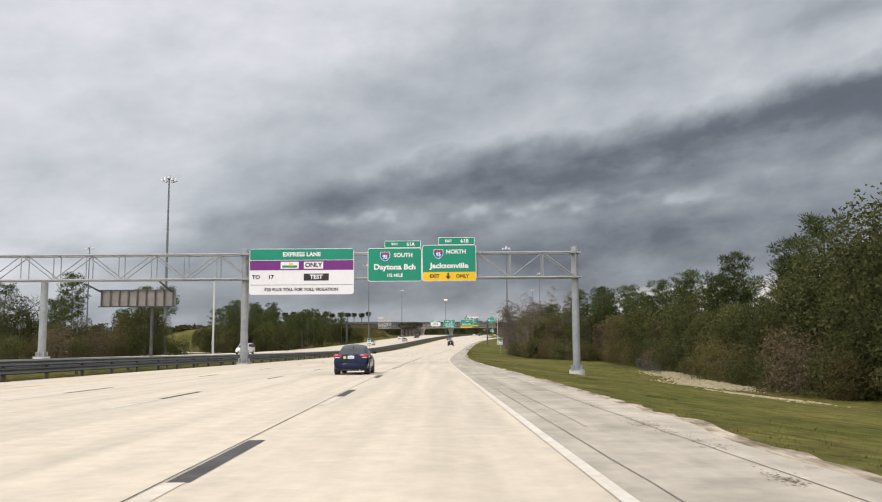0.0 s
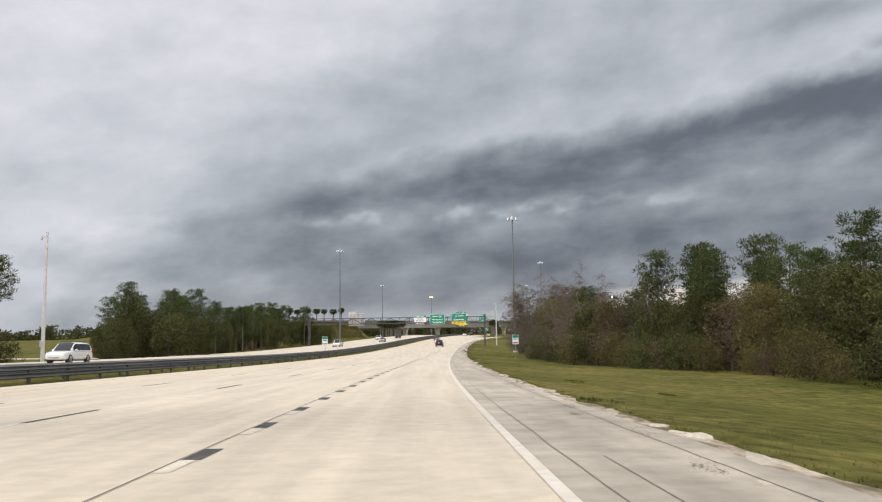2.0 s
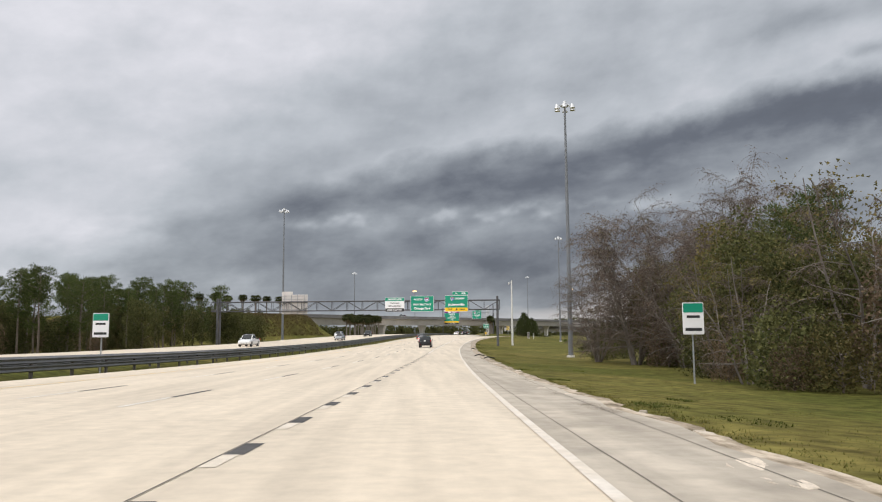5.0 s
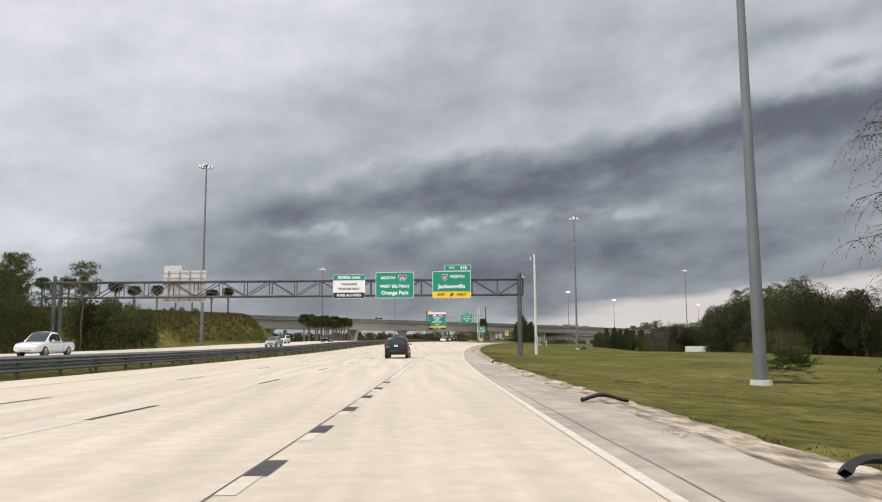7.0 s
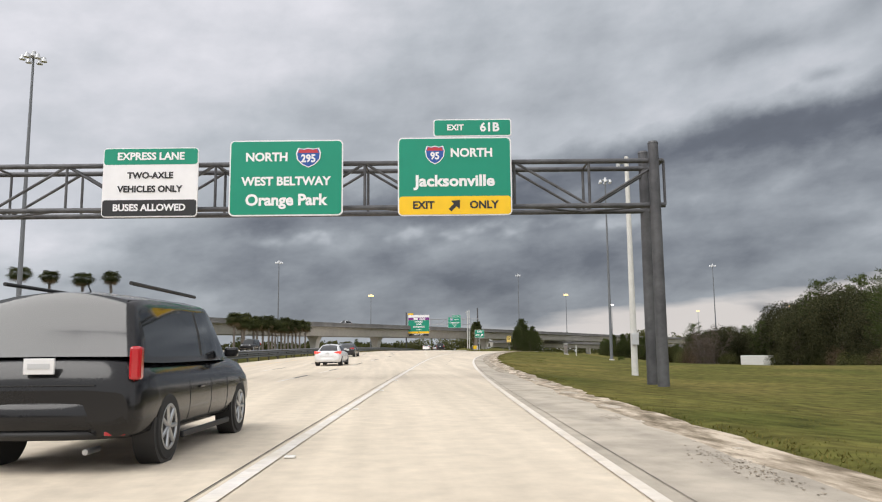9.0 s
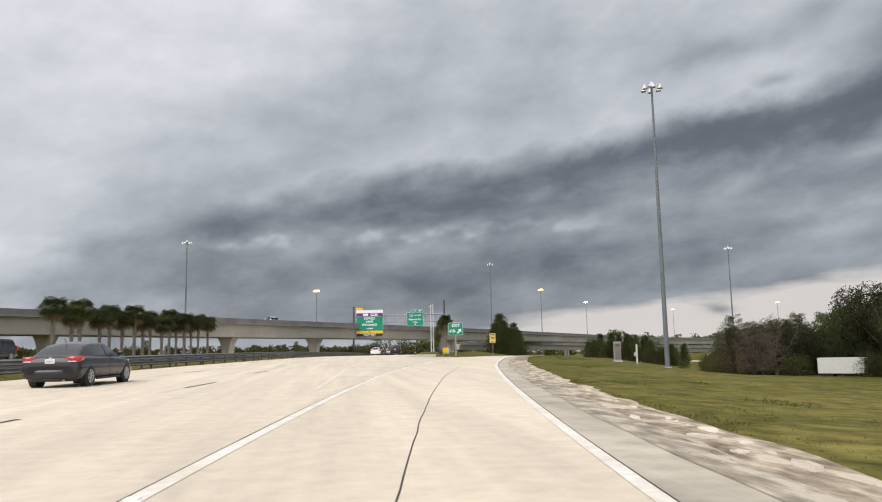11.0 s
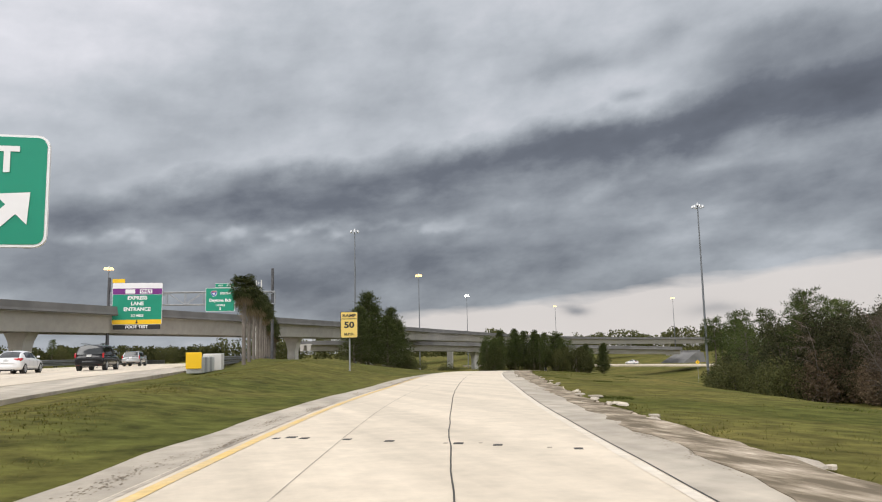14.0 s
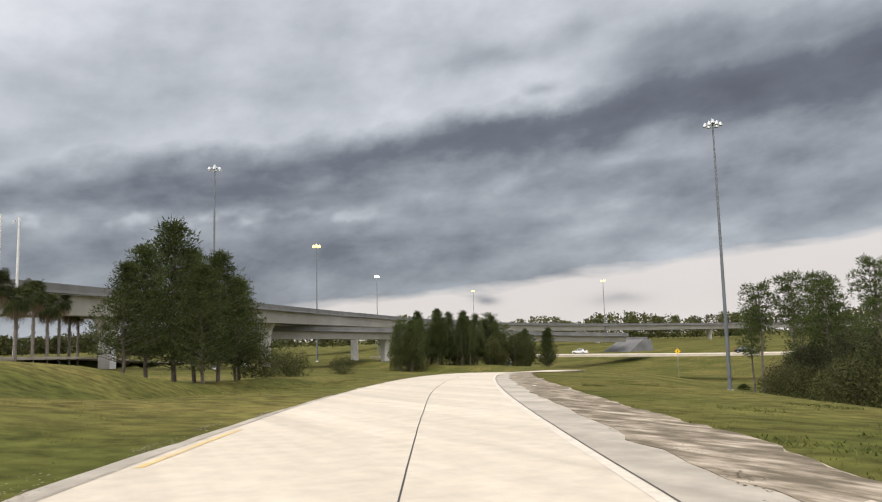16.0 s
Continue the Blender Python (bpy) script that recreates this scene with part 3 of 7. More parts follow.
def build_ground():
    bm = bmesh.new()
    def axis(lo, hi, fine_lo, fine_hi, fine, coarse):
        v, out = lo, []
        while v < hi:
            out.append(v)
            v += fine if fine_lo <= v < fine_hi else coarse
        return out + [hi]
    xs = [-3200, -1800, -900, -500, -320] + axis(-240, 330, -46, 100, 2.0, 6.0) + [420, 600, 1000, 1900, 3400]
    ys = [-3000, -1500, -600, -250, -115] + axis(-90, 640, -20, 560, 2.5, 6.0) + [680, 740, 820, 900, 1000, 1200, 1600, 2300, 3600]
    grid = []
    for y in ys:
        row = []
        for x in xs:
            cx, cy = min(max(x, -500), 600), min(max(y, -115), 1000)
            row.append(bm.verts.new((x, y, ground_z(cx, cy))))
        grid.append(row)
    for a, b in zip(grid, grid[1:]):
        for i in range(len(a) - 1):
            f = bm.faces.new((a[i], a[i + 1], b[i + 1], b[i]))
            f.smooth = True
    return tagged(link("ground", bm, GRASS), "mown green and straw-coloured roadside grass", "grass", kind="structure")


def ramp_right(y):
    return knots([(-120, 1.97), (70, 1.97), (130, 1.9), (195, 1.75), (215, 1.65), (260, 1.72), (320, 1.97), (350, 2.38), (400, 2.42), (427, 2.40), (440, 2.18), (465, 2.05), (600, 2.05)], y)[0]


def gore_right(y):
    return -1.88 - 0.07 * smooth(295, 318, y) - 0.38 * smooth(316, 352, y)


def ramp_left(y):
    """Offset of the ramp's yellow line and the gutter beside it."""
    return knots([(380, -2.3), (402, -2.27), (428, -2.37), (440, -2.72), (466, -3.06), (600, -3.1)], y)[0]


ground = build_ground()
road = tagged(strip("road", MAIN, -115, 895, lambda y: -16.6, lambda y: min(ramp_right(y), 1.97) + 0.06 - 3.8 * smooth(308, 318, y), 0.0, CONCRETE_ROAD, 3.0, skirt=0.4), "pale tan concrete interstate carriageway with wide lanes", "road", kind="structure")
ramp_road = tagged(strip("road_ramp", EXIT, 300, 579, lambda y: -1.9 - 0.62 * smooth(316, 345, y) - 0.72 * smooth(430, 466, y), lambda y: ramp_right(y) + 0.09, 0.007, CONCRETE_ROAD, 2.0, skirt=0.03), "pale concrete exit ramp curving away from the carriageway", "road", kind="structure")


def gore_surface():
    bm = bmesh.new()
    rows = []
    for i in range(34):
        y = 326.8 + i * 2.2
        a, b = along(MAIN, y, -1.77, 0.0), along(EXIT, y, -1.88 - 0.62 * smooth(316, 345, y), 0.006)
        if (b - a).x < 0.05:
            continue
        rows.append([bm.verts.new(a.lerp(b, k / 4)) for k in range(5)])
    for r, s in zip(rows, rows[1:]):
        for k in range(4):
            bm.faces.new((r[k], r[k + 1], s[k + 1], s[k]))
    return tagged(link("road_gore", bm, GORE_ROAD), "concrete gore between the carriageway and the exit ramp", "road", kind="structure")


gore_surface()
shoulder_main = tagged(strip("shoulder_main", MAIN, 399, 890, -1.7, 1.5, -0.01, SHOULDER, 3.0, skirt=0.35), "grey concrete shoulder of the through lanes", "road shoulder", kind="structure")
shoulder = tagged(strip("shoulder", EXIT, -115, 579, 1.5, paved_right, -0.012, SHOULDER, 1.2, skirt=0.35, wavy=0.35), "worn grey concrete hard shoulder with a broken edge", "road shoulder", kind="structure")
shoulder_left = tagged(strip("shoulder_ramp", EXIT, 398, 579, lambda y: knots([(398, -3.3), (423, -3.42), (431, -3.4), (440, -3.72), (466, -3.8), (480, -4.1), (600, -4.2)], y)[0] + 0.12 * noise.noise((y * 0.4, 9.0, 0.0)), -2.2, -0.012, SHOULDER, 1.0, skirt=0.35), "narrow grey shoulder of the exit ramp", "road shoulder", kind="structure")
sand_edge = tagged(strip("sandy_verge", EXIT, -60, 575, lambda y: paved_right(y) - 0.3, lambda y: grass_right(y) + 0.12, -0.03, VERGE, 0.6, wavy=0.3), "strip of bare sand and broken concrete beside the shoulder", "verge", kind="structure")
def verge_in(y):
    return edge_right(y) - 0.05 - 0.2 * smooth(378, 410, y) + 0.3 * noise.noise((y * 0.5, 2.0, 0.0)) + 0.15 * noise.noise((y * 2.1, 2.0, 0.0))


ramp_verge = tagged(strip("sandy_verge_ramp", EXIT, 372, 575, verge_in, lambda y: grass_right(y) + 0.05, -0.004, VERGE_RAMP, 0.5, skirt=0.05, wavy=0.35), "broken concrete, sand and soil along the ramp's edge", "verge", kind="structure")
tagged(strip("soil_film", EXIT, 296, 378, lambda y: edge_right(y) - 0.42 + 0.14 * noise.noise((y * 0.3, 12.0, 0.0)), lambda y: edge_right(y) + 0.06 + 0.05 * noise.noise((y * 0.8, 14.0, 0.0)), -0.006, SOIL_FILM, 0.6), "dark soil washed along the edge of the shoulder", "soil", kind="structure")
opposite = tagged(strip("road_opposite", MAIN, -115, 890, lambda y: -41.5 - 12 * smooth(440, 545, y), lambda y: -24.0 - 12 * smooth(440, 545, y), 0.5, CONCRETE_ROAD, 5.0, skirt=0.4), "pale concrete carriageway of the opposite direction", "road", kind="structure")


def line(name, table, y0, y1, off, width, mat, dz=0.02, label="", step=3.0):
    o = off if callable(off) else (lambda y: off)
    ob = strip(name, table, y0, y1, lambda y: o(y) - width / 2, lambda y: o(y) + width / 2, dz, mat, step)
    return tagged(ob, label, "road marking", kind="structure")


def dashes(name, table, y0, y1, off, width, length, cycle, mat, dz, label, phase=0.0):
    bm = bmesh.new()
    y = y0 + phase
    while y < y1:
        n = 2
        o = off(y) if callable(off) else off
        o += lane_shift(y) if table is MAIN and o > -20 else 0.0
        ps = [(along(table, y + length * i / n, o - width / 2, dz), along(table, y + length * i / n, o + width / 2, dz)) for i in range(n + 1)]
        vs = [(bm.verts.new(a), bm.verts.new(b)) for a, b in ps]
        for (a, b), (c, d) in zip(vs, vs[1:]):
            bm.faces.new((a, b, d, c))
        y += cycle
    return tagged(link(name, bm, mat), label, "road marking", kind="structure")


def joint_height(y):
    return -0.006 + 0.018 * smooth(345, 375, y)


def gore_left(y):
    """Offset of the through lanes' right edge line past the gore."""
    return knots([(325, -1.95), (334, -2.2), (343, -2.6), (352, -3.2), (361, -3.65), (372, -4.2), (385, -5.0), (400, -5.7), (430, -6.0), (900, -6.0)], y)[0]


def lane_shift(y):
    return -3.9 * smooth(338, 385, y)


line("edge_line_worn", EXIT, -60, 300, ramp_right, 0.14, EDGE_PAINT, 0.012, "solid white edge line, worn thin", 2.0)
line("edge_line", EXIT, 300, 400, ramp_right, 0.15, WHITE_PAINT, 0.012, "solid white edge line, slightly worn", 2.0)
line("edge_line_ramp", EXIT, 400, 579, ramp_right, 0.13, WORN_PAINT, 0.010, "faint worn white edge line of the ramp", 2.0)
line("gore_line", EXIT, 230, 398, gore_right, 0.17, WHITE_PAINT, 0.012, "broad solid white line beside the exit lane", 2.0)
line("gore_line_main", MAIN, 336, 430, gore_left, 0.16, WORN_PAINT, 0.006, "white line of the through lanes at the gore", 3.0)
line("edge_line_main", MAIN, 430, 890, gore_left, 0.17, FADED_PAINT, 0.005, "white edge line of the through lanes", 5.0)
for ya, yb, wd in ((399, 434, 0.15), (435, 438.5, 0.12), (439, 445, 0.14), (465.5, 469.5, 0.1)):
    line("yellow_line", EXIT, ya, yb, lambda y: ramp_left(y) + 0.02 * noise.noise((y * 1.3, 4.0, 0.0)), wd, YELLOW_PAINT, 0.012, "worn yellow edge line of the ramp", 0.5)
line("gutter_line", EXIT, 402, 579, lambda y: ramp_left(y) - 0.19 + 0.04 * noise.noise((y * 0.4, 3, 0)), 0.07, GUTTER, 0.010, "dirty dark gutter line beside the ramp", 1.5)
line("yellow_line_main", MAIN, -60, 890, lambda y: -13.6 + 0.6 * lane_shift(y), 0.15, YELLOW_PAINT, 0.005, "faded yellow edge line", 5.0)
line("joint", EXIT, -20, 318, lambda y: knots([(-20, 2.40), (80, 2.42), (150, 2.34), (195, 2.12), (230, 2.0), (300, 2.05), (320, 2.06)], y)[0] + 0.03 * noise.noise((y * 0.5, 0, 0)), 0.016, SEAM, joint_height, "dark sealed joint between lane and shoulder", 1.5)
line("joint", EXIT, 318, 579, lambda y: ramp_right(y) + 0.085 + 0.02 * noise.noise((y * 0.5, 0, 0)), 0.02, CRACK, 0.0115, "dark sealed joint along the ramp's edge line", 1.5)
line("shoulder_crack", EXIT, -20, 215, lambda y: edge_right(y) + 0.04 * noise.noise((y * 0.4, 6, 0)) + 0.03 * noise.noise((y * 1.5, 6, 0)), 0.018, SEAM, -0.008, "dark crack along the outer part of the shoulder", 0.8)
line("joint_shoulder", EXIT, 12, 66, lambda y: 2.86 + 0.02 * noise.noise((y * 0.3, 8, 0)), 0.018, SEAM, -0.008, "worn joint in the shoulder", 2.0)
line("joint_lane", EXIT, -20, 398, lambda y: -2.05 if y < 300 else gore_right(y) - 0.11, 0.017, CRACK, 0.0095, "dark sealed joint beside the lane line", 2.0)
line("joint_faint", EXIT, 343, 432, lambda y: -1.05, 0.014, GUTTER, 0.0095, "faint joint in the ramp's surface", 2.0)
line("crack", EXIT, 311, 560, lambda y: knots([(300, 0.0), (321, 0.05), (329, 0.09), (343, 0.22), (351, 0.42), (370, 0.43), (398, 0.47), (412, 0.48), (421, 0.44), (427, 0.31), (440, 0.08), (463, -0.04), (472, -0.07), (484, -0.26), (560, -0.2)], y)[0] + 0.03 * noise.noise((y * 0.14, 5, 0)) + 0.03 * noise.noise((y * 0.6, 5, 0)), 0.017, CRACK, 0.011, "wandering dark crack along the ramp", 1.0)
dashes("dotted_line_white", MAIN, 47.46, 228, -1.95, 0.2, 0.95, 3.735, WORN_PAINT, 0.006, "short white dashes of the exit lane line", -0.95)
dashes("dotted_line_black", MAIN, 47.46, 228, -1.92, 0.24, 1.05, 3.735, BLACK_PAINT, 0.005, "short black contrast dashes of the exit lane line")
dashes("lane_line_white", MAIN, -69.6, 45, -1.93, 0.2, 3.1, 12.8, WORN_PAINT, 0.006, "white lane dashes beside the exit lane", -3.1)
dashes("lane_line_black", MAIN, -69.6, 45, -1.90, 0.22, 3.3, 12.8, BLACK_PAINT, 0.005, "black contrast dashes after the white ones")


def lane_two(y):
    return knots([(-60, -6.2), (10, -6.3), (72, -6.65), (140, -6.45), (200, -6.25), (300, -6.3), (340, -6.45), (900, -6.45)], y)[0]


for k, shift in enumerate((0.0, -3.8)):
    for ya, yb, first, cycle in ((-60, 136, -45.4, 13.0), (137, 300, 137.0, 12.85), (300, 800, 300.9, 12.6)):
        dashes("lane_line_white", MAIN, first, yb, lambda y: lane_two(y) + shift, 0.14, 3.1, cycle, FADED_PAINT, 0.005, "white lane dashes", -3.2 + 3 * k)
        dashes("lane_line_black", MAIN, first, yb, lambda y: lane_two(y) + shift, 0.15, 3.3, cycle, BLACK_PAINT, 0.004, "black contrast dashes after the white ones", 3 * k)
    dashes("lane_line_opposite", MAIN, -60, 800, -29.5 - 4 * k, 0.14, 3.0, 12.2, WHITE_PAINT, 0.505, "white lane dashes of the opposite carriageway", 1.0)


def chevrons():
    bm = bmesh.new()
    for y in (344.8, 351.8, 358.9, 366.6, 374.3, 381.2):
        l, r = along(MAIN, y, gore_left(y) + 0.1, 0.02), along(EXIT, y, gore_right(y) - 0.1, 0.03)
        span = r.x - l.x
        c = l.lerp(r, 0.52)
        l.y, c.y, r.y = y + 0.23 * span, y - 0.22 * span, y
        pts = [l.lerp(c, k / 5) for k in range(5)] + [c.lerp(r, k / 5) for k in range(6)]
        row = []
        for p in pts:
            pair = []
            for dy in (0.0, 0.48):
                a, b = along(MAIN, p.y + dy, -1.7), along(EXIT, p.y + dy, -2.4)
                t = min(1.0, max(0.0, (p.x - a.x) / max(b.x - a.x, 0.01)))
                pair.append(bm.verts.new((p.x, p.y + dy, a.z + (b.z - a.z) * t + 0.007)))
            row.append(pair)
        for (a, b), (e, f) in zip(row, row[1:]):
            bm.faces.new((a, e, f, b))
    return tagged(link("gore_bars", bm, WHITE_PAINT), "worn white chevron bars painted in the gore", "road marking", kind="structure")


chevrons()


# ---------- guard rails ----------
def guard_rail(name, table, y0, y1, off, label, posts=4.0):
    """Two-beam rail on posts; each beam runs in lengths."""
    th = thing(name, (0, 0, 0), 0, label, "guard rail", "median guard rails")
    def beam(z, side):
        bm = bmesh.new()
        prof = [(-0.02, -0.155), (0.06, -0.10), (0.0, 0.0), (0.06, 0.10), (-0.02, 0.155)]
        rows = []
        y = y0
        while y <= y1:
            rows.append([bm.verts.new(along(table, y, off + side * (0.10 + px), z + pz)) for px, pz in prof])
            y += 6.0
        for r, s in zip(rows, rows[1:]):
            for i in range(len(prof) - 1):
                bm.faces.new((r[i], r[i + 1], s[i + 1], s[i]))
        part("beam", bm, RAIL, th)
    beam(0.66, 1)
    beam(0.66, -1)
    beam(0.28, 1)
    beam(0.28, -1)
    pm = None
    y = y0
    bm = box((0, 0, 0.22), (0.12, 0.16, 1.05))
    me = bpy.data.meshes.new("post")
    bm.to_mesh(me)
    bm.free()
    me.materials.append(RAILPOST)
    while y < y1:
        p = new("post", me)
        p.matrix_world = Matrix.Translation(along(table, y, off, 0.0)) @ pose(0, 0, 0, 0, 0, heading(table, y))
        p.parent = th
        y += posts
    return th


RAIL = material("dull_rail_steel", (0.17, 0.172, 0.176), 0.5, 0.4, grain=0.15, scale=1.5, second=(0.12, 0.124, 0.13), patch_scale=0.5)
RAILPOST = material("rail_post_timber", (0.10, 0.09, 0.08), 0.85, grain=0.2, scale=6)
guard_rail("guard_rail", MAIN, -40, 560, -19.4, "dull grey steel guard rail on posts along the median")
guard_rail("guard_rail", MAIN, -40, 560, -21.6, "dull grey steel guard rail on posts, the farther of two", 8.0)


# ---------- signs ----------
def text_mesh(s, size, w=1.0):
    cu = bpy.data.curves.new("letters", "FONT")
    cu.body, cu.size, cu.align_x, cu.align_y = s, size, "CENTER", "CENTER"
    cu.extrude, cu.offset = 0.004, size * 0.034
    cu.resolution_u = 3
    ob = bpy.data.objects.new("letters", cu)
    scene.collection.objects.link(ob)
    me = bpy.data.meshes.new_from_object(ob)
    bpy.data.objects.remove(ob)
    bpy.data.curves.remove(cu)
    return me


def rounded(w, h, r, y0, y1, n=4):
    bm = bmesh.new()
    pts = []
    for cx, cz, a in ((w / 2 - r, h / 2 - r, 0), (-w / 2 + r, h / 2 - r, 90), (-w / 2 + r, -h / 2 + r, 180), (w / 2 - r, -h / 2 + r, 270)):
        for i in range(n + 1):
            t = radians(a + 90 * i / n)
            pts.append((cx + r * math.cos(t), cz + r * math.sin(t)))
    f = [bm.verts.new((x, y0, z)) for x, z in pts]
    b = [bm.verts.new((x, y1, z)) for x, z in pts]
    bm.faces.new(f)
    bm.faces.new(b[::-1])
    k = len(pts)
    for i in range(k):
        bm.faces.new((f[(i + 1) % k], f[i], b[i], b[(i + 1) % k]))
    return bm


def plate(name, th, x, z, w, h, r, y0, y1, mat, label=""):
    bm = rounded(w, h, min(r, w / 2.01, h / 2.01), y0, y1)
    bmesh.ops.translate(bm, vec=(x, 0, z), verts=bm.verts)
    return part(name, bm, mat, th, label)


def words(th, s, x, z, size, mat, y=-0.075, width=1.0):
    me = text_mesh(s, size)
    me.materials.append(mat)
    ob = new("lettering", me)
    ob.matrix_basis = pose(x, y, z, 90, 0, 0) @ Matrix.Diagonal((width, 1, 1, 1))
    ob.parent = th
    return ob


def shield(th, x, z, s, num):
    def prof(k):
        pts = [(-0.42, 0.46), (-0.2, 0.40), (0, 0.46), (0.2, 0.40), (0.42, 0.46), (0.5, 0.2), (0.46, -0.12), (0.25, -0.38), (0, -0.52), (-0.25, -0.38), (-0.46, -0.12), (-0.5, 0.2)]
        return [(px * k, pz * k) for px, pz in pts]
    def poly(pts, y):
        bm = bmesh.new()
        f = [bm.verts.new((x + px, y, z + pz)) for px, pz in pts]
        b = [bm.verts.new((x + px, y + 0.012, z + pz)) for px, pz in pts]
        bm.faces.new(f[::-1])
        n = len(f)
        for i in range(n):
            bm.faces.new((f[i], f[(i + 1) % n], b[(i + 1) % n], b[i]))
        return bm
    wide = 1.2 if len(num) > 2 else 1.0
    sc = lambda pts: [(px * wide, pz) for px, pz in pts]
    part("shield_border", poly(sc(prof(s)), -0.086), SIGN_WHITE, th)
    part("shield", poly(sc(prof(s * 0.90)), -0.092), SIGN_BLUE, th, "blue interstate shield")
    part("shield_band", poly([(px * wide, pz) for px, pz in ((-0.34 * s, 0.38 * s), (-0.2 * s, 0.345 * s), (0, 0.39 * s), (0.2 * s, 0.345 * s), (0.34 * s, 0.38 * s), (0.42 * s, 0.2 * s), (-0.42 * s, 0.2 * s))], -0.096), SIGN_RED, th, "red band of the shield")
    words(th, num, x, z - 0.09 * s, s * 0.52, SIGN_WHITE, -0.099, 0.9)


def arrow(th, x, z, s, ang, mat, y=-0.078):
    pts = [(-0.13, -0.5), (0.13, -0.5), (0.13, 0.02), (0.42, 0.02), (0, 0.5), (-0.42, 0.02), (-0.13, 0.02)]
    bm = bmesh.new()
    c, sn = math.cos(radians(ang)), math.sin(radians(ang))
    q = [((px * c + pz * sn) * s, (-px * sn + pz * c) * s) for px, pz in pts]
    f = [bm.verts.new((x + px, y, z + pz)) for px, pz in q]
    bm.faces.new((f[0], f[1], f[2], f[6]))
    bm.faces.new((f[2], f[3], f[4], f[5], f[6]))
    return part("arrow", bm, mat, th)


def panel(name, at, rz, w, h, label, face=None, border=None, group="overhead signs", r=0.2, edge=0.05):
    """A sign panel with a border, centred at a place, its face to the south."""
    th = thing(name, at, rz, label, "road sign", group)
    plate("backing", th, 0, 0, w, h, r, -0.06, 0.0, border or SIGN_WHITE)
    plate("face", th, 0, 0, w - 2 * edge, h - 2 * edge, r * 0.8, -0.067, -0.058, face or SIGN_GREEN)
    for x in (-w * 0.32, w * 0.32):
        part("hanger", box((x, 0.16, 0), (0.1, 0.32, h * 0.96)), GALV, th)
    return th


def exit_tab(name, at, rz, w, h, word, label):
    th = panel(name, at, rz, w, h, label, r=0.1, edge=0.04)
    a, b = word.split()
    words(th, a, -w * 0.22, 0, h * 0.46, SIGN_WHITE)
    words(th, b, w * 0.22, 0, h * 0.70, SIGN_WHITE)
    return th


def truss(th, a, b, depth, height, bays, r, mat):
    """A box truss between two ends at the top front chord."""
    a, b = Vector(a), Vector(b)
    back, down = Vector((0, depth, 0)), Vector((0, 0, -height))
    for o in (Vector(), back, down, back + down):
        part("chord", rod(a + o, b + o, r * 1.25, n=8), mat, th)
    for i in range(bays + 1):
        p = a.lerp(b, i / bays)
        part("strut", rod(p, p + down, r * 0.7, n=6), mat, th)
        part("strut", rod(p, p + back, r * 0.6, n=6), mat, th)
        part("strut", rod(p + back, p + back + down, r * 0.7, n=6), mat, th)
        if i < bays:
            q = a.lerp(b, (i + 1) / bays)
            u, v = (p, q) if i % 2 else (q, p)
            part("brace", rod(u, v + down, r * 0.7, n=6), mat, th)
            part("brace", rod(u + back, v + back + down, r * 0.7, n=6), mat, th)
            part("brace", rod(u + down, v + back + down, r * 0.55, n=6), mat, th)


def column(th, x, y, z0, z1, r, mat, footing=True):
    part("column", rod((x, y, z0), (x, y, z1), r, r * 0.88, 20), mat, th)
    part("cap", rod((x, y, z1), (x, y, z1 + 0.08), r * 0.95, r * 0.8, 20), mat, th)
    if footing:
        part("footing", rod((x, y, z0 - 0.3), (x, y, z0 + 0.25), r * 2.1, r * 2.0, 16), PIER, th)
        part("base_plate", box((x, y, z0 + 0.29), (r * 3.2, r * 3.2, 0.07)), mat, th)
        for i in range(8):
            t = i * math.pi / 4
            bmx = bmesh.new()
            add_box(bmx, (x + r * 1.25 * math.cos(t), y + r * 1.25 * math.sin(t), z0 + 0.5), (r * 0.55, 0.03, 0.4), math.degrees(t))
            part("gusset", bmx, mat, th)
    for k in (0.25, 0.5, 0.75):
        z = z0 + (z1 - z0) * k
        part("seam", rod((x, y, z), (x, y, z + 0.06), r * (1.02 - 0.12 * k), r * (1.02 - 0.12 * k), 20), mat, th)


# first gantry
G1 = (0.0, 67.0)
gantry = thing("sign_gantry", (0, 67.4, 0), 0, "galvanised steel box-truss sign gantry over the carriageway", "sign gantry", "sign gantries")
truss(gantry, (-46, 0, 7.85), (11.8, 0, 7.85), 1.3, 2.2, 20, 0.075, GALV)
for x, top in ((11.8, 8.3), (-17.6, 8.3), (-35.5, 5.65)):
    column(gantry, x, 0.65, ground_z(x, 68.0) + 0.1, top, 0.34, GALV)
for x in (11.8, -17.6):
    for z in (7.85, 5.65):
        part("bracket", box((x, 0.65, z), (0.95, 1.5, 0.16), 0, 0.02), GALV, gantry)
el = panel("express_sign", (-12.4, 67.1, 6.25), 0, 9.2, 4.05, "large white, purple and green express lane toll sign on the gantry", SIGN_WHITE, SIGN_WHITE, r=0.25)
plate("header", el, 0, 1.50, 9.1, 0.95, 0.12, -0.073, -0.06, SIGN_GREEN, "green header of the sign")
plate("band", el, 0, 0.55, 9.1, 0.86, 0.02, -0.073, -0.06, SIGN_PURPLE, "purple band of the sign")
words(el, "EXPRESS LANE", 0, 1.50, 0.52, SIGN_WHITE, -0.08)
plate("toll_mark", el, -1.05, 0.55, 1.6, 0.62, 0.04, -0.079, -0.07, SIGN_WHITE, "white toll emblem panel")
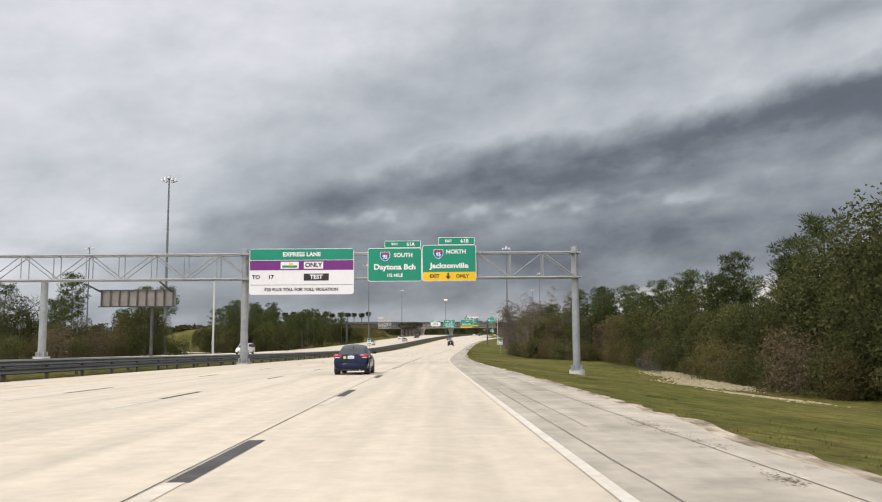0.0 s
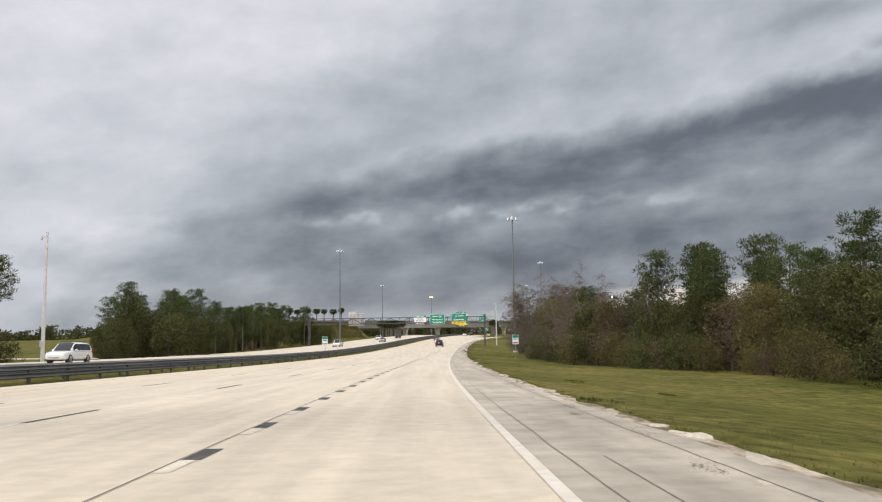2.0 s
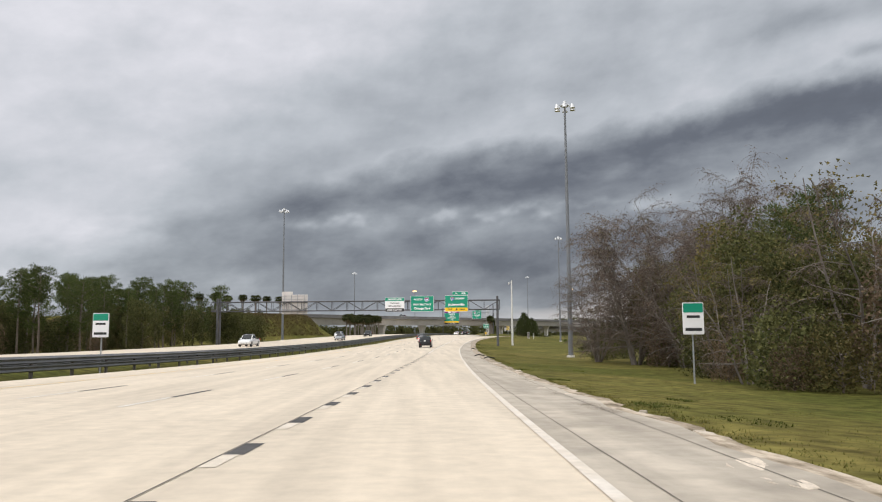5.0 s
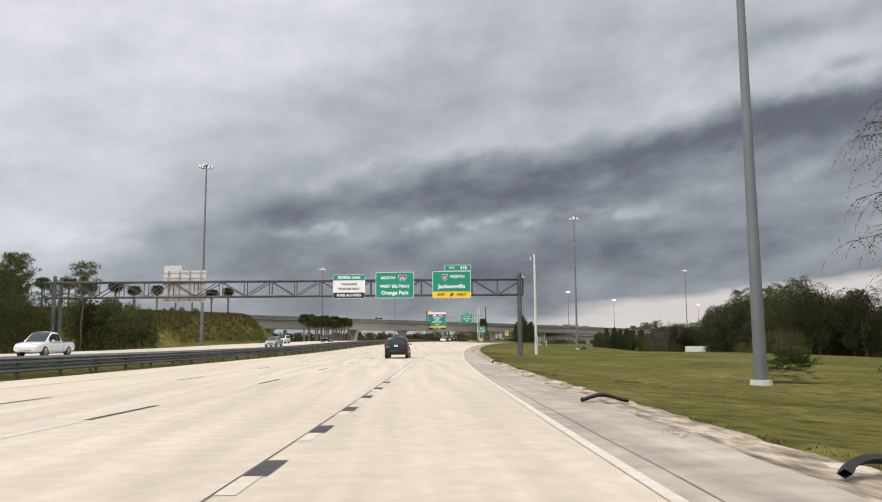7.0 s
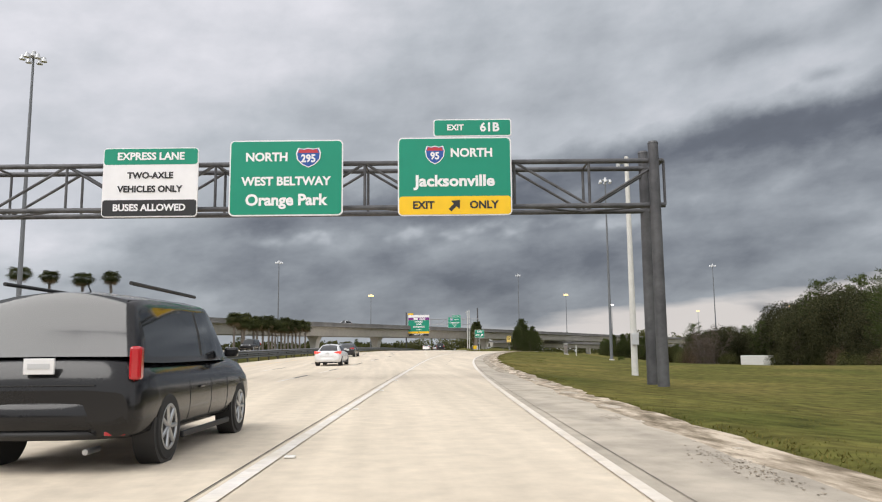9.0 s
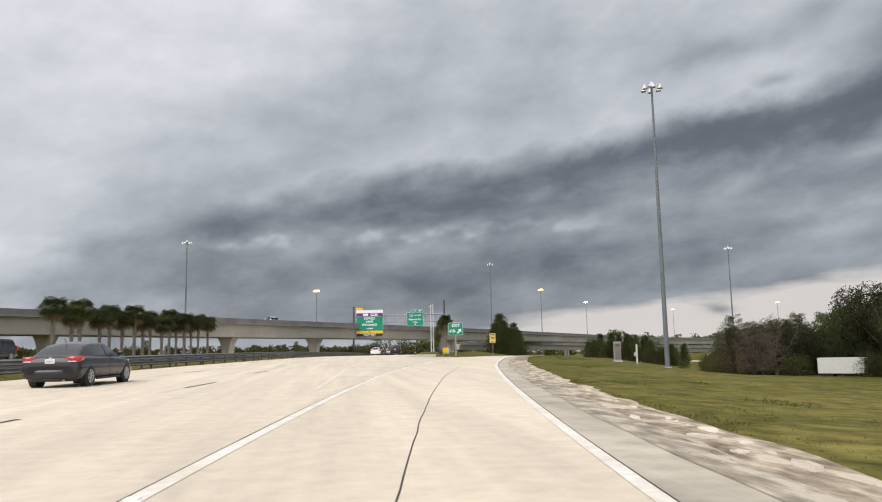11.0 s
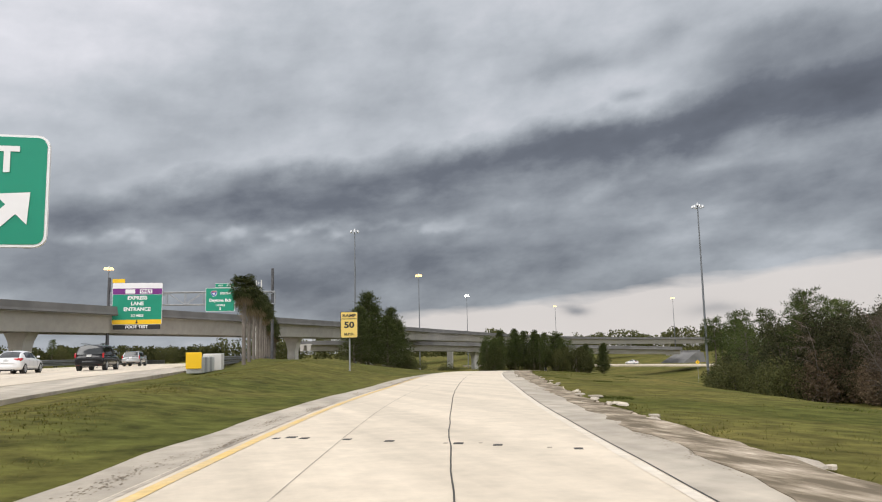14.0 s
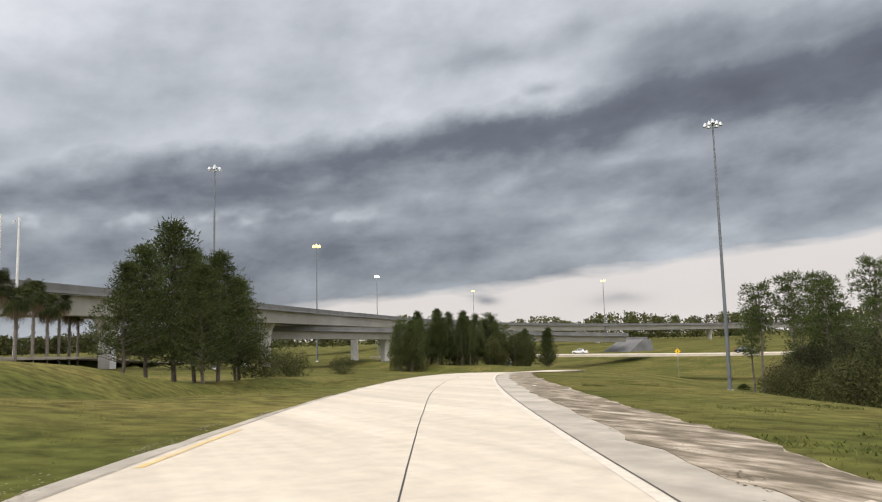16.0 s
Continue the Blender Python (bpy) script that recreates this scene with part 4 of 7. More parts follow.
plate("toll_mark_hill", el, -1.05, 0.44, 1.3, 0.2, 0.05, -0.083, -0.075, SIGN_GREEN, "green hill shape of the emblem")
plate("toll_mark_sun", el, -0.95, 0.62, 0.34, 0.26, 0.12, -0.085, -0.075, SIGN_YELLOW, "yellow sun shape of the emblem")
plate("only_panel", el, 1.05, 0.55, 1.7, 0.62, 0.04, -0.079, -0.07, SIGN_WHITE)
words(el, "ONLY", 1.05, 0.55, 0.55, SIGN_BLACK, -0.084)
words(el, "TO     17", -3.4, -0.5, 0.50, SIGN_BLACK, -0.08)
plate("message_panel", el, 1.3, -0.50, 2.2, 0.62, 0.02, -0.08, -0.06, SIGN_BLACK, "black changeable message panel")
words(el, "TEST", 1.3, -0.50, 0.52, SIGN_WHITE, -0.085)
plate("rule", el, 0, -1.18, 9.0, 0.035, 0.01, -0.075, -0.06, SIGN_BLACK)
words(el, "$25 PLUS TOLL FOR TOLL VIOLATION", 0, -1.6, 0.38, SIGN_BLACK, -0.08)
dy = panel("guide_sign", (-4.2, 67.1, 6.80), 0, 4.75, 2.95, "green guide sign with white border for the southbound exit", r=0.2)
shield(dy, -0.85, 0.75, 0.9, "95")
words(dy, "SOUTH", 0.75, 0.82, 0.50, SIGN_WHITE)
words(dy, "Daytona Bch", 0, -0.22, 0.66, SIGN_WHITE, width=1.08)
words(dy, "1/2 MILE", 0, -0.95, 0.40, SIGN_WHITE)
exit_tab("exit_number_sign", (-3.5, 67.1, 8.60), 0, 3.2, 0.62, "EXIT 61A", "small green exit number sign above a guide sign")
jx = panel("guide_sign", (0.6, 67.1, 6.92), 0, 4.75, 3.2, "green guide sign with a yellow exit-only strip", r=0.2)
plate("exit_only_strip", jx, 0, -1.17, 4.65, 0.76, 0.12, -0.075, -0.06, SIGN_YELLOW, "yellow exit-only strip")
shield(jx, -0.95, 0.82, 0.9, "95")
words(jx, "NORTH", 0.6, 0.98, 0.50, SIGN_WHITE)
words(jx, "Jacksonville", 0, -0.25, 0.64, SIGN_WHITE, width=1.14)
words(jx, "EXIT", -1.3, -1.17, 0.42, SIGN_BLACK, -0.082)
words(jx, "ONLY", 1.15, -1.17, 0.42, SIGN_BLACK, -0.082)
arrow(jx, -0.1, -1.17, 0.55, 180, SIGN_BLACK, -0.082)
exit_tab("exit_number_sign", (1.25, 67.1, 8.86), 0, 3.2, 0.66, "EXIT 61B", "small green exit number sign above a guide sign")
MESSAGE_BACK = material("message_sign_back", (0.30, 0.27, 0.25), 0.6, 0.2, grain=0.15, scale=1.5)
back = thing("message_sign", (-29.0, 72.5, 4.2), 0, "back of a dark message sign with steel framing", "road sign", "overhead signs")
part("housing", box((0, 0.4, 0), (7.0, 0.5, 1.5), 0, 0.05), MESSAGE_BACK, back)
for i in range(9):
    part("rib", box((-3.4 + i * 0.85, 0.08, 0), (0.12, 0.14, 1.55)), DARKSTEEL, back)
part("rail", box((0, 0.06, 0.78), (7.4, 0.14, 0.1)), DARKSTEEL, back)
part("rail", box((0, 0.06, -0.78), (7.4, 0.14, 0.1)), DARKSTEEL, back)
part("post", rod((1.3, 0.5, -0.7), (1.3, 0.5, -4.2 + ground_z(-27.7, 73.0)), 0.16), DARKSTEEL, back)
part("hanger", rod((-3.5, -3.0, 1.2), (-3.5, 0.3, 0.6), 0.08), DARKSTEEL, back)
part("hanger", rod((3.2, -3.0, 1.4), (3.2, 0.3, 0.6), 0.08), DARKSTEEL, back)

# second gantry
T2 = -5.0
g2 = thing("sign_gantry", (10.0, 287.0, 0), T2, "weathered grey box-truss sign gantry over both carriageways", "sign gantry", "sign gantries")
truss(g2, (-48, 0, 3.35), (7.0, 0, 3.35), 1.3, 1.75, 19, 0.08, DARKSTEEL)
for x in (6.6, -46.8):
    for y in (-0.1, 1.4):
        wx = Vector((10, 287)) + Vector((x, y)) @ Matrix.Rotation(radians(T2), 2).transposed()
        column(g2, x, y, ground_z(wx.x, wx.y) + 0.1, 4.0, 0.22, DARKSTEEL, False)


def on_g2(x, z):
    p = pose(10.0, 287.0, 0, 0, 0, T2) @ Vector((x, -0.35, z))
    return tuple(p)


s = panel("express_sign", on_g2(-12.75, 2.6), T2, 3.65, 2.7, "express lane sign with green head, white middle and black foot", SIGN_WHITE, SIGN_WHITE, r=0.15)
plate("header", s, 0, 1.0, 3.58, 0.62, 0.1, -0.073, -0.06, SIGN_GREEN)
plate("footer", s, 0, -1.0, 3.58, 0.62, 0.1, -0.073, -0.06, SIGN_BLACK)
words(s, "EXPRESS LANE", 0, 1.0, 0.40, SIGN_WHITE, -0.08)
words(s, "TWO-AXLE", 0, 0.25, 0.34, SIGN_BLACK, -0.08)
words(s, "VEHICLES ONLY", 0, -0.28, 0.34, SIGN_BLACK, -0.08)
words(s, "BUSES ALLOWED", 0, -1.0, 0.36, SIGN_WHITE, -0.08)
s = panel("guide_sign", on_g2(-7.55, 2.72), T2, 4.35, 2.95, "green guide sign with white border for the western beltway", r=0.18)
shield(s, 0.85, 0.8, 0.8, "295")
words(s, "NORTH", -0.75, 0.8, 0.46, SIGN_WHITE)
words(s, "WEST BELTWAY", 0, -0.15, 0.46, SIGN_WHITE)
words(s, "Orange Park", 0, -0.88, 0.60, SIGN_WHITE)
s = panel("guide_sign", on_g2(-1.1, 2.72), T2, 4.35, 3.05, "green guide sign with a yellow exit-only strip and slanted arrow", r=0.18)
plate("exit_only_strip", s, 0, -1.13, 4.25, 0.70, 0.12, -0.075, -0.06, SIGN_YELLOW)
shield(s, -0.75, 0.85, 0.75, "95")
words(s, "NORTH", 0.65, 0.9, 0.46, SIGN_WHITE)
words(s, "Jacksonville", 0, -0.2, 0.60, SIGN_WHITE, width=1.1)
words(s, "EXIT", -1.2, -1.13, 0.40, SIGN_BLACK, -0.082)
words(s, "ONLY", 1.1, -1.13, 0.40, SIGN_BLACK, -0.082)
arrow(s, 0, -1.13, 0.55, 45, SIGN_BLACK, -0.082)
exit_tab("exit_number_sign", on_g2(-0.4, 4.62), T2, 3.0, 0.68, "EXIT 61B", "small green exit number sign above a guide sign")
bk = thing("guide_sign", on_g2(-32.3, 2.9), T2, "pale back of a large guide sign facing the other way", "road sign", "overhead signs")
part("backing", box((0, 1.9, 0), (5.0, 0.06, 3.7), 0, 0.02), SIGN_BACK, bk)
part("tab", box((-1.45, 1.9, 2.15), (2.1, 0.06, 0.6)), SIGN_BACK, bk)
for i in range(6):
    part("stiffener", box((0, 1.84, -1.6 + i * 0.64), (5.0, 0.06, 0.05)), GALV, bk)
for x in (-1.9, -0.6, 0.6, 1.9):
    part("hanger", box((x, 1.78, 0), (0.09, 0.1, 3.7)), GALV, bk)

# third gantry, before the overpass
T3 = -9.0
g3 = thing("sign_gantry", (36.0, 530.0, 0), T3, "steel cantilever truss gantry before the overpass", "sign gantry", "sign gantries")
truss(g3, (-19.6, 0, 7.2), (6.0, 0, 7.2), 1.2, 2.0, 9, 0.085, GALV)
for x, top in ((5.6, 11.0), (-20.0, 9.6)):
    wx = Vector((36, 530)) + Vector((x, 0.6)) @ Matrix.Rotation(radians(T3), 2).transposed()
    column(g3, x, 0.6, ground_z(wx.x, wx.y) + 0.1, top, 0.26, DARKSTEEL, False)


def on_g3(x, z):
    return tuple(pose(36.0, 530.0, 0, 0, 0, T3) @ Vector((x, -0.35, z)))


s = panel("express_sign", on_g3(-15.4, 5.4), T3, 7.6, 6.6, "tall green, purple and yellow express lane entrance sign", SIGN_WHITE, SIGN_WHITE, r=0.2)
plate("band", s, 0, 1.95, 7.5, 0.95, 0.03, -0.073, -0.06, SIGN_PURPLE)
plate("emblem", s, -1.1, 1.95, 1.5, 0.66, 0.05, -0.08, -0.07, SIGN_WHITE)
plate("emblem", s, 1.3, 1.95, 1.9, 0.66, 0.05, -0.08, -0.07, SIGN_WHITE)
words(s, "ONLY", 1.3, 1.95, 0.6, SIGN_PURPLE, -0.085)
plate("middle", s, 0, -0.55, 7.5, 4.0, 0.05, -0.073, -0.06, SIGN_GREEN)
words(s, "EXPRESS", 0, 0.9, 0.8, SIGN_WHITE, -0.08)
words(s, "LANE", 0, 0.0, 0.8, SIGN_WHITE, -0.08)
words(s, "ENTRANCE", 0, -0.9, 0.8, SIGN_WHITE, -0.08)
words(s, "1/2 MILE", 0, -1.9, 0.55, SIGN_WHITE, -0.08)
plate("footer", s, 0, -2.9, 7.5, 0.72, 0.1, -0.075, -0.06, SIGN_YELLOW)
arrow(s, 0, -2.9, 0.6, 180, SIGN_BLACK, -0.082)
plate("tab", s, -2.9, 3.65, 1.9, 0.6, 0.05, -0.06, 0.0, SIGN_YELLOW)
plate("message_panel", s, 0, -3.7, 7.2, 0.75, 0.03, -0.06, 0.05, SIGN_BLACK)
words(s, "FOOT TEST", 0, -3.7, 0.66, SIGN_WHITE, -0.07)
s = panel("guide_sign", on_g3(-2.6, 5.9), T3, 4.6, 3.8, "green guide sign for the southbound exit before the overpass", r=0.2)
shield(s, -1.0, 1.0, 1.0, "95")
words(s, "SOUTH", 0.8, 1.0, 0.5, SIGN_WHITE)
words(s, "Daytona Bch", 0, -0.1, 0.66, SIGN_WHITE)
words(s, "1/4 MILE", 0, -0.9, 0.42, SIGN_WHITE)
arrow(s, 0, -1.45, 0.5, 180, SIGN_WHITE, -0.08)
exit_tab("exit_number_sign", on_g3(-1.9, 8.2), T3, 3.1, 0.7, "EXIT 61A", "small green exit number sign above a guide sign")


def post_sign(name, x, y, rz, w, h, zc, label, face, border, r=0.12, post=0.045, group="roadside signs", material_post=None):
    th = panel(name, (x, y, zc), rz, w, h, label, face, border, group, r, 0.035)
    z0 = ground_z(x, y) - zc
    part("post", box((0, 0.12, (z0 + h / 2) / 2 - 0.1), (post * 2, post * 2, h / 2 - z0 + 0.2)), material_post or GALV, th)
    return th


s = post_sign("exit_sign", 26.65, 413.22, -5, 1.92, 1.59, -0.63, "green exit sign with a white slanted arrow on a steel post", SIGN_GREEN, SIGN_WHITE, 0.16, 0.08)
words(s, "EXIT", 0.05, 0.42, 0.50, SIGN_WHITE)
words(s, "61B", -0.42, -0.28, 0.50, SIGN_WHITE)
arrow(s, 0.48, -0.28, 0.72, 45, SIGN_WHITE)
s = post_sign("speed_sign", 39.0, 450.0, -20, 1.12, 1.68, -1.22, "pale yellow ramp advisory speed sign on a post", SIGN_AMBER, SIGN_BLACK, 0.08, 0.04)
plate("rule", s, 0, 0.38, 1.0, 0.045, 0.01, -0.075, -0.06, SIGN_BLACK)
words(s, "RAMP", 0, 0.58, 0.27, SIGN_BLACK, width=1.25)
words(s, "50", 0, -0.02, 0.54, SIGN_BLACK, width=1.22)
words(s, "M.P.H.", 0, -0.60, 0.22, SIGN_BLACK, width=1.1)
for x, y in ((13.3, 177.6), (-18.2, 190.0)):
    s = post_sign("lane_marker_sign", x, y, -2, 0.95, 1.45, ground_z(x, y) + 2.95, "small green and white toll lane sign on a thin post", SIGN_WHITE, SIGN_WHITE, 0.05, 0.03)
    plate("header", s, 0, 0.48, 0.9, 0.42, 0.04, -0.073, -0.06, SIGN_GREEN)
    plate("line", s, 0, 0.08, 0.6, 0.12, 0.01, -0.073, -0.06, SIGN_BLACK)
    plate("line", s, 0, -0.5, 0.75, 0.14, 0.01, -0.073, -0.06, SIGN_BLACK)


# ---------- the loop road in the western field ----------
bm = bmesh.new()
last = None
for i in range(61):
    t = i / 60
    c = Vector((-190 + 146 * t, 268 - 92 * t + 36 * t * t, 0))
    d = Vector((146, -92 + 72 * t, 0)).normalized()
    n = Vector((-d.y, d.x, 0))
    pair = []
    for k in (-3.2, 3.2):
        q = c + n * k
        pair.append(bm.verts.new((q.x, q.y, ground_z(c.x, c.y) + 0.16)))
    if last:
        bm.faces.new((last[0], pair[0], pair[1], last[1]))
    last = pair
tagged(link("road_loop", bm, CONCRETE_ROAD), "narrow pale concrete loop road curving through the grass field", "road", kind="structure")


# ---------- high-mast lights ----------
MAST = material("dull_mast_steel", (0.175, 0.185, 0.20), 0.6, 0.2, grain=0.06, scale=0.6, second=(0.15, 0.16, 0.172), patch_scale=0.2)


def mast(x, y, top, lit=None, r=0.31, base=None):
    z0 = ground_z(x, y) if base is None else base
    th = thing("high_mast_light", (x, y, z0), 0, "tall tapered steel high-mast light" + (" with its lamps lit" if lit else " with a ring of lamps"), "street lamp", "high-mast lights")
    h = top - z0
    n = 3
    for i in range(n):
        a, b = i / n, (i + 1) / n
        part("pole", rod((0, 0, h * a), (0, 0, h * b), r * (1 - 0.62 * a), r * (1 - 0.62 * b) * (1.0), 14), MAST, th)
    part("base", rod((0, 0, -0.2), (0, 0, 0.25), r * 1.7, r * 1.6, 14), PIER, th)
    part("ring", rod((0, 0, h - 0.5), (0, 0, h - 0.3), 0.55, 0.5, 16), LAMP_OFF, th)
    part("hood", rod((0, 0, h - 0.3), (0, 0, h + 0.15), 0.28, 0.22, 12), LAMP_OFF, th)
    for i in range(6):
        t = i * math.pi / 3 + 0.3
        c, sn = math.cos(t), math.sin(t)
        part("arm", rod((0.4 * c, 0.4 * sn, h - 0.4), (1.0 * c, 1.0 * sn, h - 0.45), 0.05, n=6), LAMP_OFF, th)
        # lit lamps are built larger, their bloom put into the shape
        lamp = part("lamp", rod((1.1 * c, 1.1 * sn, h - (1.15 if lit else 0.95)), (1.1 * c, 1.1 * sn, h - 0.40), 0.52 if lit else 0.36, 0.30 if lit else 0.16, 12), LAMP_OFF if not lit else lit, th)
    return th


for row in ((-48.5, 133.8, 28.4), (19.9, 236.6, 26.2), (-33.4, 345.8, 30.4), (51.5, 405.4, 30.1), (-28.0, 525.0, 27.4), (71.4, 609.0, 31.0), (135.6, 543.3, 28.3), (-118.6, 255.3, 29.3), (-190.6, 399.9, 27.4)):
    mast(*row)
for row in ((2.6, 668.4, 26.2, LAMP_ON), (120.0, 713.5, 29.6, LAMP_ON), (193.0, 857.0, 31.8, LAMP_WHITE), (335.0, 843.0, 29.4, LAMP_ON), (330.0, 1010.0, 34.0, LAMP_ON)):
    mast(*row)


# ---------- the overpass ----------
FLY = [(392.0, -88.0, 4.6), (454.0, -44.7, 4.9), (501.0, -12.0, 4.9), (555.0, 26.0, 5.0), (610.0, 64.5, 5.0), (691.0, 121.0, 4.8), (770.0, 190.0, 4.0), (825.0, 270.0, 3.0), (858.0, 370.0, 2.2), (876.0, 480.0, 1.8), (886.0, 640.0, 1.6)]
LOW = [(655.0, 64.0, 1.0), (668.0, 102.0, 0.4), (680.0, 142.0, -0.8), (690.0, 186.0, -2.2), (695.0, 232.0, -3.6)]


def sweep(table, y0, y1, prof, step=4.0):
    bm = bmesh.new()
    rows = []
    y = y0
    while y < y1 + 0.01:
        rows.append([bm.verts.new(along(table, y, px, pz)) for px, pz in prof])
        y += step
    n = len(prof)
    for r, s in zip(rows, rows[1:]):
        for i in range(n):
            bm.faces.new((r[i], r[(i + 1) % n], s[(i + 1) % n], s[i]))
    bm.faces.new(rows[0][::-1])
    bm.faces.new(rows[-1])
    return bm


def overpass(name, table, y0, y1, piers, label, half=6.2, girder=2.7):
    th = thing(name, (0, 0, 0), 0, label, "bridge", "overpasses")
    part("deck", sweep(table, y0, y1, [(-half, -1.05), (half, -1.05), (half, -1.45), (-half, -1.45)]), BRIDGE, th)
    for sgn in (-1, 1):
        part("parapet", sweep(table, y0, y1, [(sgn * half, -1.40), (sgn * (half + 0.25), -1.30), (sgn * (half + 0.12), -0.95), (sgn * (half + 0.02), 0.0), (sgn * (half - 0.25), 0.0), (sgn * (half - 0.25), -1.1)]), PARAPET, th, "stained concrete parapet")
        part("girder", sweep(table, y0, y1, [(sgn * (half - 1.0), -1.45), (sgn * (half - 1.4), -1.45 - girder), (sgn * (half - 3.6), -1.45 - girder), (sgn * (half - 4.0), -1.45)]), BRIDGE, th, "deep smooth concrete box girder")
    for y in piers:
        c = along(table, y, 0, -1.45 - girder)
        rz = heading(table, y)
        zg = min(ground_z(c.x, c.y), c.z - 2.5) - 0.4
        p = part("pier", box((0, 0, 0), (1, 1, 1)), PIER, th)
        bm = bmesh.new()
        ring = []
        for z, w, d in ((zg, 2.1, 1.7), (c.z - 3.2, 2.1, 1.7), (c.z - 1.2, 3.0, 1.9), (c.z + 0.02, 4.6, 2.0)):
            ring.append([bm.verts.new(Matrix.Translation((c.x, c.y, 0)) @ Matrix.Rotation(radians(rz), 4, "Z") @ Vector((sx * w / 2, sy * d / 2, z))) for sx, sy in ((-1, -1), (1, -1), (1, 1), (-1, 1))])
        for a, b in zip(ring, ring[1:]):
            for i in range(4):
                bm.faces.new((a[i], a[(i + 1) % 4], b[(i + 1) % 4], b[i]))
        bm.faces.new(ring[-1])
        bm.normal_update()
        bm.to_mesh(p.data)
        bm.free()
    return th


overpass("overpass", FLY, 396, 884, (438, 461, 499, 526, 593, 646, 702, 750, 790, 825, 848, 872, 880), "long pale concrete flyover with stained parapet on flared piers")
overpass("overpass", LOW, 655, 695, (663, 677, 689), "lower concrete flyover passing beneath another", 5.0, 1.9)

abut = thing("bridge_abutment", (240.0, 698.0, -9.6), -70, "pale concrete bridge abutment with a paved slope", "bridge", "overpasses")
bm = bmesh.new()
low = [bm.verts.new(p) for p in ((-6, -11, -1), (6, -11, -1), (6, 6, -1), (-6, 6, -1))]
high = [bm.verts.new(p) for p in ((-5, 0, 3.4), (5, 0, 3.4), (5, 6, 3.4), (-5, 6, 3.4))]
bm.faces.new(high)
for i in range(4):
    bm.faces.new((low[i], low[(i + 1) % 4], high[(i + 1) % 4], high[i]))
part("paved_slope", bm, PARAPET, abut)
part("seat_wall", box((0, 3, 3.7), (10, 1.2, 1.2), 0, 0.05), PARAPET, abut)

# ---------- trees ----------
def rnd(a, b):
    return random.uniform(a, b)


def add_leaf(bm, p, s, up=0.0):
    d = Vector((rnd(-1, 1), rnd(-1, 1), rnd(-1, 1) + up)).normalized()
    e = d.cross(Vector((rnd(-1, 1), rnd(-1, 1), rnd(-1, 1)))).normalized()
    a = bm.verts.new(p - e * s * 0.5)
    b = bm.verts.new(p + d * s)
    c = bm.verts.new(p + e * s * 0.5)
    bm.faces.new((a, b, c))


def trunk_mesh(h, r, lean=0.03, seg=6, n=8, top=0.25):
    bm = bmesh.new()
    p = Vector((0, 0, -0.3))
    pts = [p.copy()]
    for i in range(seg):
        p = p + Vector((rnd(-lean, lean) * h, rnd(-lean, lean) * h, (h + 0.3) / seg))
        pts.append(p.copy())
    for i in range(seg):
        add_rod(bm, pts[i], pts[i + 1], r * (1 - (1 - top) * i / seg), r * (1 - (1 - top) * (i + 1) / seg), n, False)
    return bm, pts


def pine(seed, h, crown0, rad, limbs, label, leaf=None, cone=False, needles=36, puff=1.0):
    """A slash pine: bare bole, rising limbs and rounded tufts of needles toward their ends."""
    random.seed(seed)
    th = thing("pine_tree", (0, 0, 0), 0, label, "tree", "pines")
    bm, pts = trunk_mesh(h * 0.97, 0.014 * h, 0.012)
    top, k = pts[-1], h / 14
    lv = bmesh.new()

    def tuft(c, r):
        for i in range(needles):
            d = Vector((random.gauss(0, 1), random.gauss(0, 1), random.gauss(0, 0.75) + 0.15)).normalized()
            q = c + Vector((d.x, d.y, d.z * 0.7)) * r * rnd(0.25, 1.0)
            n = (d + Vector((0, 0, 0.5))).normalized()
            e = n.cross(Vector((rnd(-1, 1), rnd(-1, 1), rnd(-1, 1)))).normalized() * 0.045 * k
            lv.faces.new((lv.verts.new(q - e), lv.verts.new(q + e), lv.verts.new(q + n * rnd(0.22, 0.42) * k)))

    for i in range(limbs):
        u = (i + 0.5 + rnd(-0.4, 0.4)) / limbs
        z = crown0 * h + (0.99 - crown0) * h * u
        full = (1.0 - 0.88 * u ** 1.7) if cone else (0.42 + 0.72 * math.sin(math.pi * min(0.98, 0.10 + 0.84 * u)))
        rr = rad * full * rnd(0.6, 1.08)
        t = i * 2.399 + rnd(-0.5, 0.5)
        axis = top * min(1.0, z / h)
        a = Vector((axis.x, axis.y, max(0.4, z - 0.42 * rr)))
        c = Vector((axis.x + rr * math.cos(t), axis.y + rr * math.sin(t), z))
        add_rod(bm, a, c, 0.028 * k + 0.006 * rr, 0.012, 4, False)
        for f, w in ((1.0, 0.55), (0.80, 0.62), (0.58, 0.60), (0.34, 0.5)):
            if f > 0.5 or cone or random.random() < 0.5:
                p = a.lerp(c, f) + Vector((rnd(-0.3, 0.3), rnd(-0.3, 0.3), rnd(-0.1, 0.35))) * k
                tuft(p, w * k * puff * rnd(0.8, 1.25))
    part("trunk", bm, BARK, th)
    part("crown", lv, leaf or PINE_LEAF, th)
    return th


